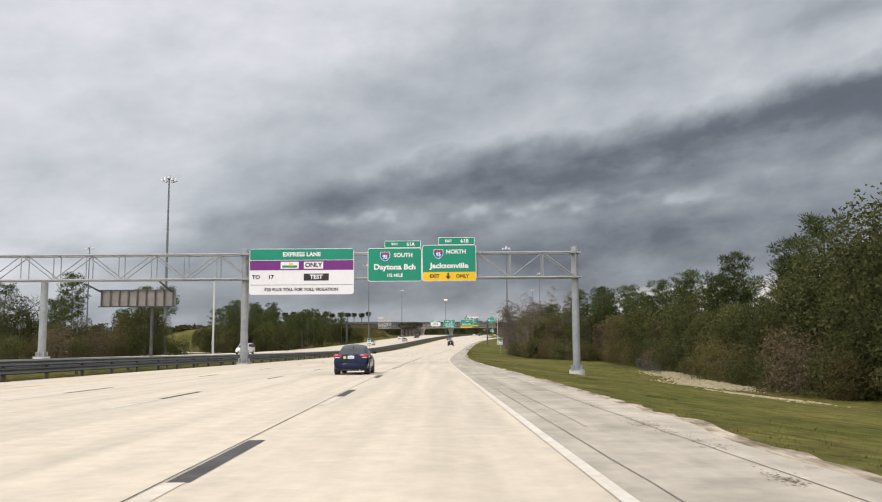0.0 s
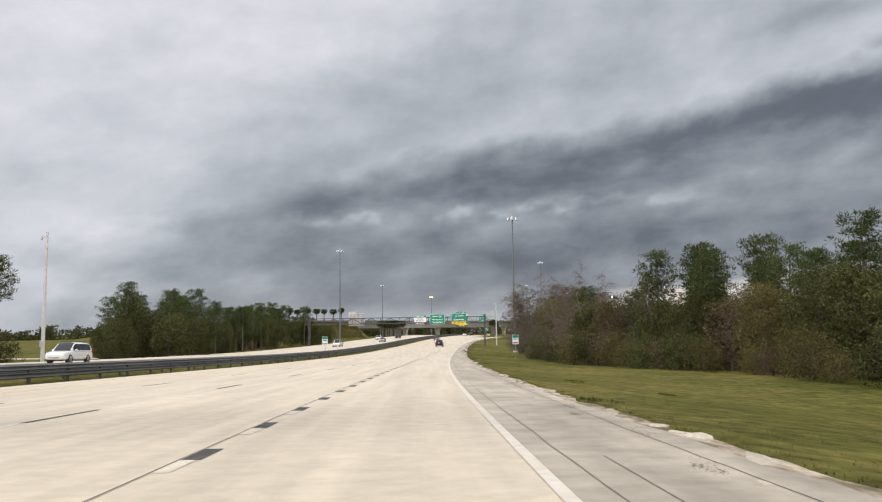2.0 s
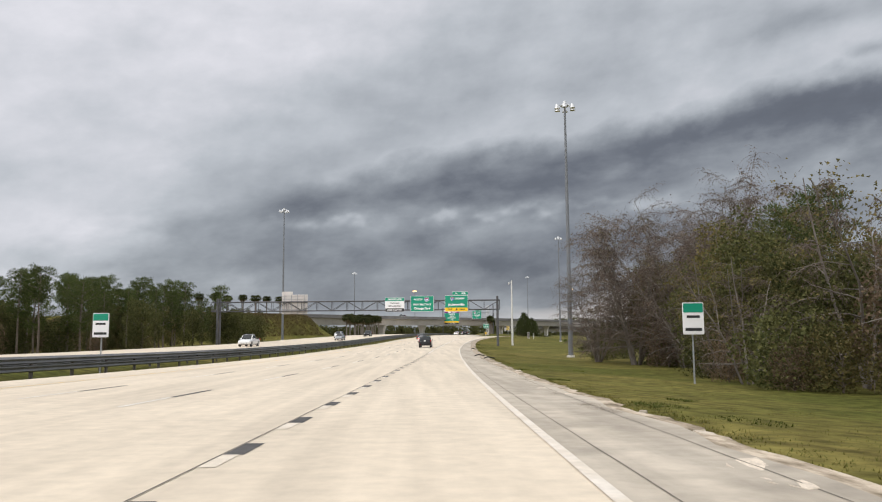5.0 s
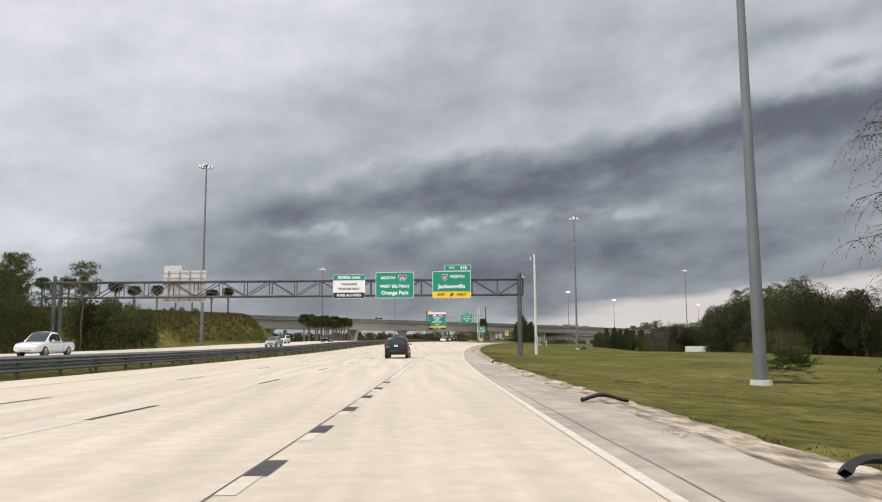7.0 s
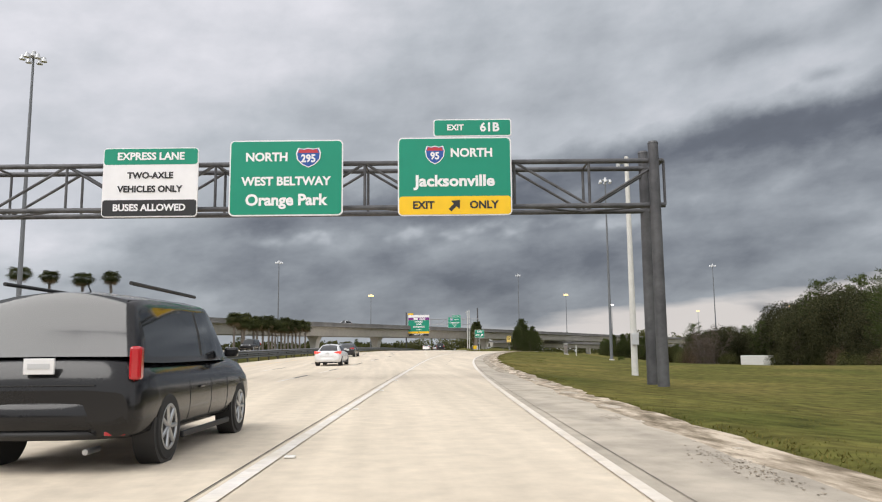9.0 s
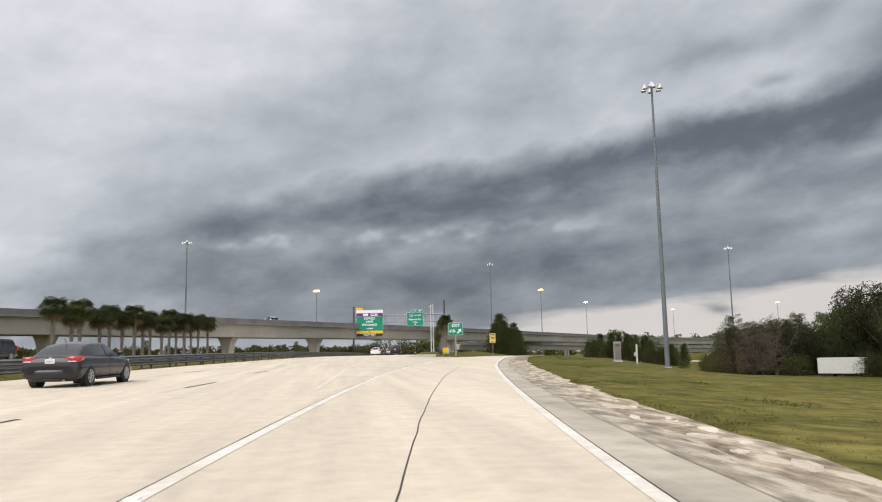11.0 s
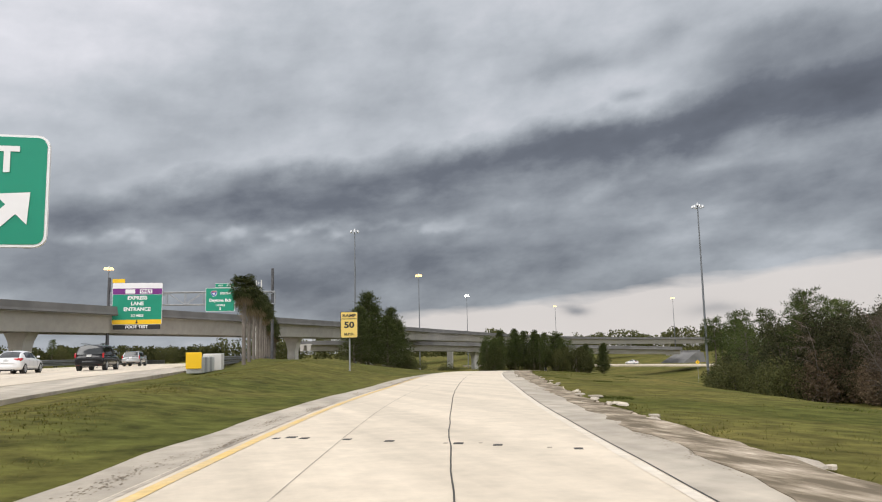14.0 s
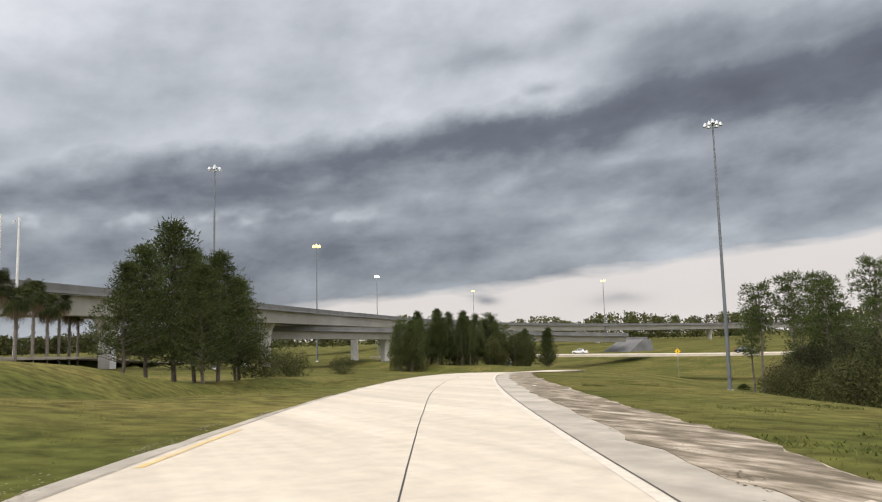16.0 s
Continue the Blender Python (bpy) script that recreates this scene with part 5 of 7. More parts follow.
def broadleaf(seed, h, rad, n, leaf, label, name="tree", low=0.12, size=0.22, bark=None, category="tree"):
    """A leafy tree or shrub: forked limbs, lumpy crown of small leaves in clumps."""
    random.seed(seed)
    th = thing(name, (0, 0, 0), 0, label, category, "woodland")
    bm, pts = trunk_mesh(h * 0.6, 0.022 * h, 0.03)
    lv = bmesh.new()
    lobes = []
    for i in range(14):
        u = (i + 0.5) / 14
        z = h * (low + (0.93 - low) * u)
        rr = rad * (0.55 + 0.6 * math.sin(math.pi * min(1, 0.15 + u * 0.8))) * rnd(0.45, 0.9)
        t = i * 2.4 + rnd(-0.5, 0.5)
        c = Vector((rr * 0.75 * math.cos(t), rr * 0.75 * math.sin(t), z))
        lobes.append((c, rad * rnd(0.32, 0.62)))
        add_rod(bm, (0, 0, z * 0.55), c, 0.008 * h, 0.02, 5, False)
    for i in range(n):
        c, r = random.choice(lobes)
        d = Vector((random.gauss(0, 1), random.gauss(0, 1), random.gauss(0, 0.85))).normalized()
        p = c + d * r * (0.55 + 0.5 * random.random() ** 0.5) * (1 + 0.35 * noise.noise(d * 2.2 + c))
        if p.z > 0.05:
            add_leaf(lv, p, size * rnd(0.6, 1.3), 0.3)
    part("trunk", bm, bark or BARK, th)
    part("crown", lv, leaf, th)
    return th


def bare_tree(seed, h, label, leafn=500, leaf=None, stems=4, branches=11, strands=15):
    """A nearly leafless tree: several curving stems, side branches at all heights, hanging twigs and a few dry leaves."""
    random.seed(seed)
    th = thing("bare_tree", (0, 0, 0), 0, label, "tree", "woodland")
    bm, tw, lv = bmesh.new(), bmesh.new(), bmesh.new()
    tips = []

    def curve(p, d, ln, seg, r0, r1, bend, wild):
        out = [p.copy()]
        for i in range(seg):
            d = (d + bend + Vector((random.gauss(0, wild), random.gauss(0, wild), random.gauss(0, wild)))).normalized()
            p = p + d * ln / seg
            out.append(p.copy())
        for i in range(seg):
            add_rod(bm, out[i], out[i + 1], r0 + (r1 - r0) * i / seg, r0 + (r1 - r0) * (i + 1) / seg, 6 if r0 > 0.06 else 4, False)
        return out

    def hang(p, d, ln):
        for k in range(4):
            d = (d + Vector((random.gauss(0, 0.16), random.gauss(0, 0.16), -0.42))).normalized()
            q = p + d * ln / 4
            if q.z < 0.25:
                return
            e = d.cross(Vector((rnd(-1, 1), rnd(-1, 1), rnd(-1, 1)))).normalized() * (0.017 - 0.002 * k)
            tw.faces.new((tw.verts.new(p - e), tw.verts.new(p + e), tw.verts.new(q)))
            if k and random.random() < 0.35:
                add_leaf(tw, q, rnd(0.05, 0.11))
            p = q

    for k in range(stems):
        t = 2 * math.pi * (k + rnd(-0.3, 0.3)) / stems
        lean = rnd(0.10, 0.42)
        stem = curve(Vector((0.3 * math.cos(t), 0.3 * math.sin(t), -0.2)), Vector((lean * math.cos(t), lean * math.sin(t), 1)).normalized(), h * rnd(0.78, 1.0), 8, 0.0088 * h, 0.02, Vector((0, 0, 0.02)), 0.10)
        for j in range(branches):
            u = 0.12 + 0.88 * (j + random.random()) / branches
            i = min(7, int(u * 8))
            p = stem[i].lerp(stem[i + 1], u * 8 - i)
            a = t + rnd(-1.7, 1.7)
            ln = h * rnd(0.17, 0.33) * (1.1 - 0.55 * u)
            br = curve(p, Vector((math.cos(a), math.sin(a), rnd(0.15, 0.9))).normalized(), ln, 5, 0.0042 * h * (1.2 - u), 0.012, Vector((0, 0, -0.10)), 0.14)
            if u > 0.55:
                tips.append(br[-1])
            for m in range(strands):
                v = rnd(0.2, 1.0) * 5
                q = min(4, int(v))
                d = Vector((random.gauss(0, 1), random.gauss(0, 1), rnd(-0.2, 0.9))).normalized()
                b = br[q].lerp(br[q + 1], v - q)
                hang(b, d, h * rnd(0.06, 0.15))
                hang(b, (d + Vector((random.gauss(0, 0.6), random.gauss(0, 0.6), 0))).normalized(), h * rnd(0.03, 0.08))
    for i in range(leafn):
        add_leaf(lv, random.choice(tips) + Vector((random.gauss(0, 0.35), random.gauss(0, 0.35), random.gauss(0, 0.3))), rnd(0.07, 0.14))
    part("trunk", bm, GREYBARK, th)
    part("twig_crown", tw, TWIG, th, "fine hanging twigs")
    part("foliage", lv, leaf or BROWN_LEAF, th)
    return th


def palm(seed, h):
    random.seed(seed)
    th = thing("palm_tree", (0, 0, 0), 0, "cabbage palm with a rough grey trunk and drooping fan fronds", "palm", "row of palms")
    bm, pts = trunk_mesh(h, 0.19, 0.004, 8, 8, 0.8)
    for i in range(60):
        z = rnd(0.45, 0.98) * h
        t = rnd(0, 6.28)
        c = pts[-1] * (z / h)
        add_rod(bm, (c.x, c.y, z), (c.x + 0.3 * math.cos(t), c.y + 0.3 * math.sin(t), z + 0.3), 0.05, 0.02, 4, False)
    part("trunk", bm, GREYBARK, th)
    top = pts[-1]
    for nm, mat, cnt, lo, hi in (("frond_crown", PALM_LEAF, 64, -0.75, 1.1), ("frond_skirt", PALM_DRY, 12, -1.25, -0.8)):
        lv = bmesh.new()
        for i in range(cnt):
            t = i * 2.399
            el = lo + (hi - lo) * (i / cnt)
            d = Vector((math.cos(t) * math.cos(el), math.sin(t) * math.cos(el), math.sin(el)))
            hub = top + d * rnd(0.5, 0.95)
            side = d.cross(Vector((0, 0, 1))).normalized()
            up = side.cross(d).normalized()
            ln = rnd(0.75, 1.15)
            add_rod(lv, top, hub, 0.025, 0.02, 3, False)
            for k in range(13):
                a = -1.35 + 2.7 * k / 12
                v = d * math.cos(a) + side * math.sin(a)
                tip = hub + v * ln * (1 - 0.12 * abs(a)) + Vector((0, 0, -0.32 * ln)) + up * rnd(-0.1, 0.1)
                m1 = hub + v * ln * 0.55
                w = v.cross(up).normalized() * 0.045
                A, B, C, D = lv.verts.new(hub), lv.verts.new(m1 - w), lv.verts.new(m1 + w), lv.verts.new(tip)
                lv.faces.new((A, B, C))
                lv.faces.new((B, D, C))
        part(nm, lv, mat, th, "dry brown hanging fronds" if nm != "frond_crown" else "")
    return th


def stand(proto, x, y, s=1.0, sz=None, dz=0.0, first=[]):
    turn = rnd(0, 360)
    if x < -40 and 0.475 * (y - 71) < -x < 0.64 * (y - 71):
        # the open field beyond the opposite carriageway
        return None
    z = ground_z(x, y) + dz
    m = pose(x, y, z, 0, 0, turn) @ Matrix.Diagonal((s, s, sz or s, 1))
    if proto.name not in first:
        first.append(proto.name)
        proto.matrix_world = m
        return proto
    o = copy_thing(proto, m)
    o.scale = (s, s, sz or s)
    return o


PINES = [pine(11, 14.0, 0.46, 2.5, 44, "tall dark green pine with a clumped crown"), pine(12, 15.0, 0.60, 2.3, 34, "tall pine with bare trunk and tufted top"), pine(13, 12.0, 0.30, 2.5, 54, "dark green pine, leafy to the lower trunk")]
YOUNG = [pine(21, 12.0, 0.18, 3.3, 104, "bushy young pine with a bare lower trunk", YOUNG_PINE_LEAF, True, 30, 1.15), pine(22, 11.5, 0.22, 3.0, 92, "bushy young pine beside the ramp", YOUNG_PINE_LEAF, True, 30, 1.15)]
OAKS = [broadleaf(31, 9.5, 3.4, 10500, OAK_LEAF, "dark green leafy woodland tree", "oak_tree", size=0.18), broadleaf(32, 8.0, 3.2, 9800, OAK_LEAF, "dense dark evergreen woodland tree", "evergreen_tree", size=0.18), broadleaf(33, 8.5, 2.8, 5200, GOLD_LEAF, "yellowing autumn tree in the wood", "autumn_tree", size=0.16), broadleaf(34, 7.5, 2.8, 5000, BROWN_LEAF, "brown-leaved autumn tree in the wood", "autumn_tree", size=0.16)]
SHRUBS = [broadleaf(41, 2.8, 2.0, 4400, OAK_LEAF, "low dark green shrub at the wood's edge", "shrub", 0.06, 0.12, category="shrub"), broadleaf(42, 3.2, 1.9, 3600, GOLD_LEAF, "low yellow-green shrub at the wood's edge", "shrub", 0.06, 0.12, category="shrub"), broadleaf(43, 3.4, 2.0, 3200, BROWN_LEAF, "dry brown brush at the wood's edge", "shrub", 0.06, 0.12, category="shrub")]
BARES = [bare_tree(51, 9.5, "nearly bare brown tree with hanging twigs", 900), bare_tree(52, 8.5, "bare greyish-brown tree with fine twigs", 500), bare_tree(53, 9.0, "bare tree with a few yellow leaves at the top", 1000, GOLD_LEAF)]
PALMS = [palm(61, 6.6), palm(62, 6.0)]


def wood_edge(y):
    """How far the wood stands off the exit lane."""
    return knots([(-60, 36), (20, 33), (56, 29.5), (86, 29), (112, 25), (138, 20), (150, 16.5), (175, 14.8), (200, 15.5), (222, 17), (240, 20)], y)[0]


random.seed(5)
# right-hand wood
y = -40.0
while y < 226:
    e = wood_edge(y)
    for depth, kind in ((0.5, "front"), (4.5, "mid"), (9.5, "back"), (16, "back")):
        p = along(EXIT, y + rnd(-1.5, 1.5), e + depth + rnd(-1.0, 1.2))
        brown = smooth(132, 160, y)
        if kind == "front":
            q = random.choice(SHRUBS[1:] if random.random() < 0.35 + 0.4 * brown else SHRUBS[:2])
            s = rnd(0.55, 1.2)
            if random.random() < 0.3 * brown:
                q, s = random.choice(BARES), rnd(0.6, 0.85)
        elif kind == "mid":
            if random.random() < 0.48 * brown:
                q, s = random.choice(BARES + OAKS[2:3]), rnd(0.95, 1.3)
            else:
                q, s = random.choice(OAKS[:2] if random.random() < 0.8 else OAKS[2:]), rnd(0.75, 1.0) * (1.0 - 0.12 * (1 - smooth(85, 125, y)))
        else:
            if random.random() < 0.6 * brown:
                q, s = random.choice(BARES + OAKS[2:]), rnd(0.85, 1.1)
            else:
                q, s = random.choice(PINES + OAKS[:2] + OAKS[:2]), rnd(0.72, 0.95) * (1.0 - 0.08 * (1 - smooth(85, 125, y)))
        if not (kind == "front" and 192 < y < 226):
            stand(q, p.x, p.y, s * (1 + 0.14 * (1 - smooth(92, 124, y))))
    y += 3.6
for x, yy, s in ((25, 141, 0.92), (28, 136, 1.0), (31, 143, 0.95), (27, 130, 0.88), (33, 133, 0.95), (24.5, 148, 0.8), (31, 121, 0.74), (36, 112, 0.8), (35, 98, 0.88), (38, 84, 0.88)):
    stand(random.choice(PINES), x, yy, s * 0.92)
for yy, d, sc in ((152, 5.0, 0.62), (163, 8.0, 0.68), (171, 6.0, 0.55), (183, 9.0, 0.62)):
    p = along(EXIT, yy, wood_edge(yy) + d)
    stand(PINES[2], p.x, p.y, sc)
for yy, d, sc in ((128, 1.0, 1.1), (146, 0.6, 1.2), (158, 0.4, 1.0), (176, 0.3, 1.1), (188, 0.8, 0.9)):
    p = along(EXIT, yy, wood_edge(yy) + d)
    stand(SHRUBS[yy % 2], p.x, p.y, sc)
# the big bare trees by the mast
BIG = [bare_tree(55, 16.0, "tall bare brown tree with drooping twigs and few leaves", 500, None, 7, 21, 24), bare_tree(56, 15.0, "tall bare tree with a few yellow leaves near its top", 700, GOLD_LEAF, 7, 21, 24)]
for x, yy, s, k in ((20.6, 211.5, 1.0, 0), (24.0, 215.0, 1.05, 1), (23.5, 205.5, 1.0, 1), (28.0, 209.0, 1.1, 0), (19.0, 219.0, 0.68, 0), (27.0, 221.0, 0.8, 0), (31.0, 201.0, 1.0, 1), (25.5, 198.0, 0.9, 0)):
    stand(BIG[k], x, yy, s)
for x, yy, s in ((23.5, 212.0, 1.3), (26.5, 208.5, 1.5), (24.5, 203.5, 1.3), (28.5, 216.0, 1.2), (22.0, 207.0, 1.0)):
    stand(SHRUBS[2 if s < 1.3 else 0], x, yy, s)
# taller trees where the wood begins
for x, yy, s, k in ((33.5, 56.0, 1.30, 0), (35.5, 62.0, 1.30, 1), (34.5, 68.0, 1.2, 0), (38.0, 58.0, 1.45, 1), (39.0, 66.0, 1.4, 0), (36.0, 74.0, 1.22, 1), (33.5, 50.0, 1.25, 1), (38.5, 50.0, 1.5, 0), (40.5, 73.0, 1.2, 0), (44.0, 62.0, 1.5, 1)):
    stand(OAKS[k], x, yy, s * 1.12)
for x, yy, s, k in ((36.5, 73.0, 1.05, 0), (33.5, 107.0, 0.9, 2), (32.0, 113.0, 0.78, 0), (35.5, 93.0, 0.86, 1)):
    stand(PINES[k], x, yy, s * 1.12)
for x, yy, s in ((21.2, 226.0, 0.8), (25.0, 231.0, 0.9)):
    stand(SHRUBS[0], x, yy, s)
def palmetto(seed, r):
    """A round clump of stiff fan fronds."""
    random.seed(seed)
    th = thing("palmetto_bush", (0, 0, 0), 0, "round palmetto bush at the foot of a mast", "shrub", "")
    lv = bmesh.new()
    for i in range(90):
        t, e = i * 2.399, rnd(-0.15, 1.35)
        d = Vector((math.cos(t) * math.cos(e), math.sin(t) * math.cos(e), math.sin(e)))
        hub = Vector((rnd(-0.3, 0.3), rnd(-0.3, 0.3), 0.25)) * r + d * r * rnd(0.35, 0.75)
        side = d.cross(Vector((0, 0, 1))).normalized()
        up = side.cross(d).normalized()
        for k in range(9):
            a = -1.1 + 2.2 * k / 8
            v = (d * math.cos(a) + side * math.sin(a) + up * rnd(-0.15, 0.15)).normalized()
            w = v.cross(up).normalized() * 0.022 * r
            m1, tip = hub + v * 0.2 * r, hub + v * 0.42 * r - Vector((0, 0, 0.06 * r))
            q = [lv.verts.new(p) for p in (hub, m1 - w, tip, m1 + w)]
            lv.faces.new(q)
    part("fronds", lv, PALMETTO, th)
    return th


PALMET = palmetto(44, 1.55)
stand(PALMET, 22.6, 239.0, 1.0)
stand(PALMET, 53.2, 404.6, 0.62)
stand(PALMET, 136.5, 541.5, 0.8)
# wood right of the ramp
DARK_OAKS = [broadleaf(35, 9.5, 3.5, 11500, DARKER_OAK_LEAF, "dense dark-leaved oak beside the ramp", "oak_tree", size=0.17), broadleaf(36, 8.6, 3.2, 10500, DARKER_OAK_LEAF, "broad dark-leaved oak beside the ramp", "oak_tree", size=0.17)]
EDGE = [(315, 66), (350, 79), (385, 92), (431, 103), (447, 94), (470, 94), (494, 103), (510, 114), (523, 124), (545, 150)]
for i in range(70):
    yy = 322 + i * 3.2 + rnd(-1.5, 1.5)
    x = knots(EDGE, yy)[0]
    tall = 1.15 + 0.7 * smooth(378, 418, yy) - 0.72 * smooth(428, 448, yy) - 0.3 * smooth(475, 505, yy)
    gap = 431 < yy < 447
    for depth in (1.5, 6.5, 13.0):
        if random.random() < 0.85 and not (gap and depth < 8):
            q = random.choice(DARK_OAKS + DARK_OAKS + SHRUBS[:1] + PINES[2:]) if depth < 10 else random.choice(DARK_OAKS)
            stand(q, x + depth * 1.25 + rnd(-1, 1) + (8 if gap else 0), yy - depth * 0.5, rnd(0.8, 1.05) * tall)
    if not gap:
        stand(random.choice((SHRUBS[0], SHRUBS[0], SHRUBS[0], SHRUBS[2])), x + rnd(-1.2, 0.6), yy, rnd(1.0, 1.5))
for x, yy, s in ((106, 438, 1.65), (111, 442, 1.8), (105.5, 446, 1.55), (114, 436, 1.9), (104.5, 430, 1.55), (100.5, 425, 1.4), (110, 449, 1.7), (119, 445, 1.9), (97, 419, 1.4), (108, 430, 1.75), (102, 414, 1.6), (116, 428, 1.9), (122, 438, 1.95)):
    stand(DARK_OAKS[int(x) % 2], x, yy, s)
for x, yy, s in ((92.2, 456.5, 0.60), (92.2, 453.5, 0.70), (92.2, 449.0, 0.62)):
    stand(BIG[0], x, yy, s)
stand(SHRUBS[0], 100.5, 434.0, 1.3)
stand(SHRUBS[0], 93.5, 444.5, 1.2)
stand(BARES[1], 93.2, 457.0, 1.15)
stand(BARES[0], 95.0, 468.0, 1.0)
stand(BARES[1], 92.8, 450.0, 0.8)
for x, yy, s in ((132.8, 529.0, 1.08), (142.2, 532.0, 1.22), (147.0, 527.2, 1.26), (126.0, 528.0, 0.95), (137.0, 540.0, 0.9), (152.0, 522.0, 1.2), (158.0, 530.0, 1.3), (118.0, 512.0, 0.9)):
    stand(random.choice(PINES[:2]), x, yy, s)
# median and west side
for i in range(46):
    yy = 100 + 5.0 * i + rnd(-2, 2)
    for off in (-50, -60, -72):
        p = along(MAIN, yy, off + rnd(-5, 4) - 6 * smooth(230, 330, yy))
        if random.random() < 0.74:
            stand(random.choice(PINES + PINES + OAKS[:2] + OAKS[:3] + SHRUBS[1:]), p.x, p.y, rnd(0.65, 0.98))
for i in range(60):
    yy = 40 + 4.2 * i + rnd(-1.5, 1.5)
    p = along(MAIN, yy, -54 + rnd(-4, 3) - 8 * smooth(230, 290, yy))
    stand(SHRUBS[0 if i % 3 else 2], p.x, p.y, rnd(0.9, 1.5))
for i in range(56):
    yy = -40 + 3.0 * i
    p = along(MAIN, yy, -82 + rnd(-8, 6))
    stand(random.choice(OAKS[:2] + PINES), p.x, p.y, rnd(0.7, 1.0))
for x, yy, s in ((-43.0, 184.0, 0.95), (-46.5, 187.5, 1.05), (-40.5, 189.0, 0.85), (-36.5, 311.0, 0.95), (-40.0, 314.5, 1.0), (-34.8, 317.0, 0.8), (-51.0, 309.0, 0.9)):
    stand(OAKS[1], x, yy, s * 1.15, s * 0.95)
for x, yy, s, k in ((-49.5, 183.0, 0.9, 0), (-53.0, 181.0, 0.85, 1), (-47.0, 193.0, 0.7, 0), (-45.5, 300.0, 0.92, 0), (-49.0, 304.0, 0.95, 2), (-53.0, 298.0, 1.0, 0), (-43.5, 306.0, 0.8, 2), (-49.0, 283.0, 0.86, 0), (-52.0, 287.0, 0.9, 2)):
    stand(PINES[k], x, yy, s)
for i in range(34):
    yy = 205 + 2.9 * i + rnd(-2, 2)
    p = along(MAIN, yy, -50 - 14 * smooth(265, 300, yy) + rnd(-8, 2))
    if random.random() < 0.6:
        stand(random.choice(PINES + OAKS[:2] + SHRUBS[:1]), p.x, p.y, rnd(0.65, 0.95))
for i in range(26):
    stand(random.choice(OAKS[:2] + SHRUBS), -78 + 1.4 * i + rnd(-2, 2), 410 + 1.6 * i + rnd(-4, 4), rnd(0.3, 0.5))
for i in range(44):
    t = i / 43
    stand(random.choice(OAKS[:2] + PINES[:1] + SHRUBS[:1]), -95 + 120 * t + rnd(-3, 3), 560 + 70 * t + rnd(-8, 8), rnd(0.32, 0.55))
# rows of palms
for i in range(15):
    t = i / 12
    stand(PALMS[i % 2], 33.7 + 12.5 * t, 471.0 + 105 * t, rnd(0.95, 1.08) * (1 + 0.12 * t), rnd(0.95, 1.05) * (1 + 0.42 * t))
for i in range(16):
    t = i / 15
    stand(PALMS[i % 2], -22.5 + 8.0 * t + rnd(-0.5, 0.5), 414.0 + 60 * t, rnd(1.2, 1.4), rnd(1.0, 1.12))
for i in range(14):
    stand(PALMS[i % 2], -37.8 - i * 2.95 + rnd(-0.4, 0.4), 387.0 - i * 4.1, rnd(1.05, 1.25), rnd(0.72, 0.82))
# pines beside the ramp
for x, yy, k, s in ((56.7, 524.6, 0, 1.10), (54.2, 519.5, 1, 0.88), (58.8, 529.0, 1, 1.0), (52.4, 516.0, 1, 0.70), (60.0, 523.5, 0, 0.88), (63.0, 533.0, 1, 0.82), (58.0, 517.0, 0, 0.72), (62.5, 528.0, 0, 0.74)):
    stand(YOUNG[k], x, yy, s * 1.22, s * 1.02)
for x, yy, s in ((73.0, 560.0, 1.2), (76.0, 563.0, 1.1), (88.0, 580.0, 1.0), (64.0, 528.0, 0.9)):
    stand(SHRUBS[0], x, yy, s)
for i in range(54):
    t = i / 53
    stand(random.choice(YOUNG + PINES[2:] + OAKS[1:2]), 112 + 50 * t + rnd(-4, 4), 622 + 18 * t + rnd(-7, 7), rnd(0.75, 1.1))


def far_wood(name, x0, y0, x1, y1, h, n, label):
    bm = bmesh.new()
    for i in range(n):
        t = random.random()
        c = Vector((x0 + (x1 - x0) * t + rnd(-20, 20), y0 + (y1 - y0) * t + rnd(-20, 20), 0))
        zg = -8.0
        top = h * (0.75 + 0.35 * noise.noise(c * 0.03) + rnd(-0.08, 0.1))
        for k in range(110):
            z = zg + top * random.random()
            w = 2.4 * (1.15 - 0.5 * (z - zg) / top)
            add_leaf(bm, c + Vector((random.gauss(0, w), random.gauss(0, w), z)), rnd(1.1, 2.2), 0.2)
    return tagged(link(name, bm, OAK_LEAF), label, "woodland", kind="stuff")


random.seed(9)
far_wood("distant_wood", 60, 1120, 700, 900, 22, 420, "distant dark line of woodland")
far_wood("distant_wood", -420, 500, 60, 1150, 15, 460, "distant dark line of woodland")
far_wood("distant_wood", 200, 420, 620, 800, 18, 330, "distant dark line of woodland")
far_wood("distant_wood", -300, -40, -330, 480, 16, 160, "distant dark line of woodland")


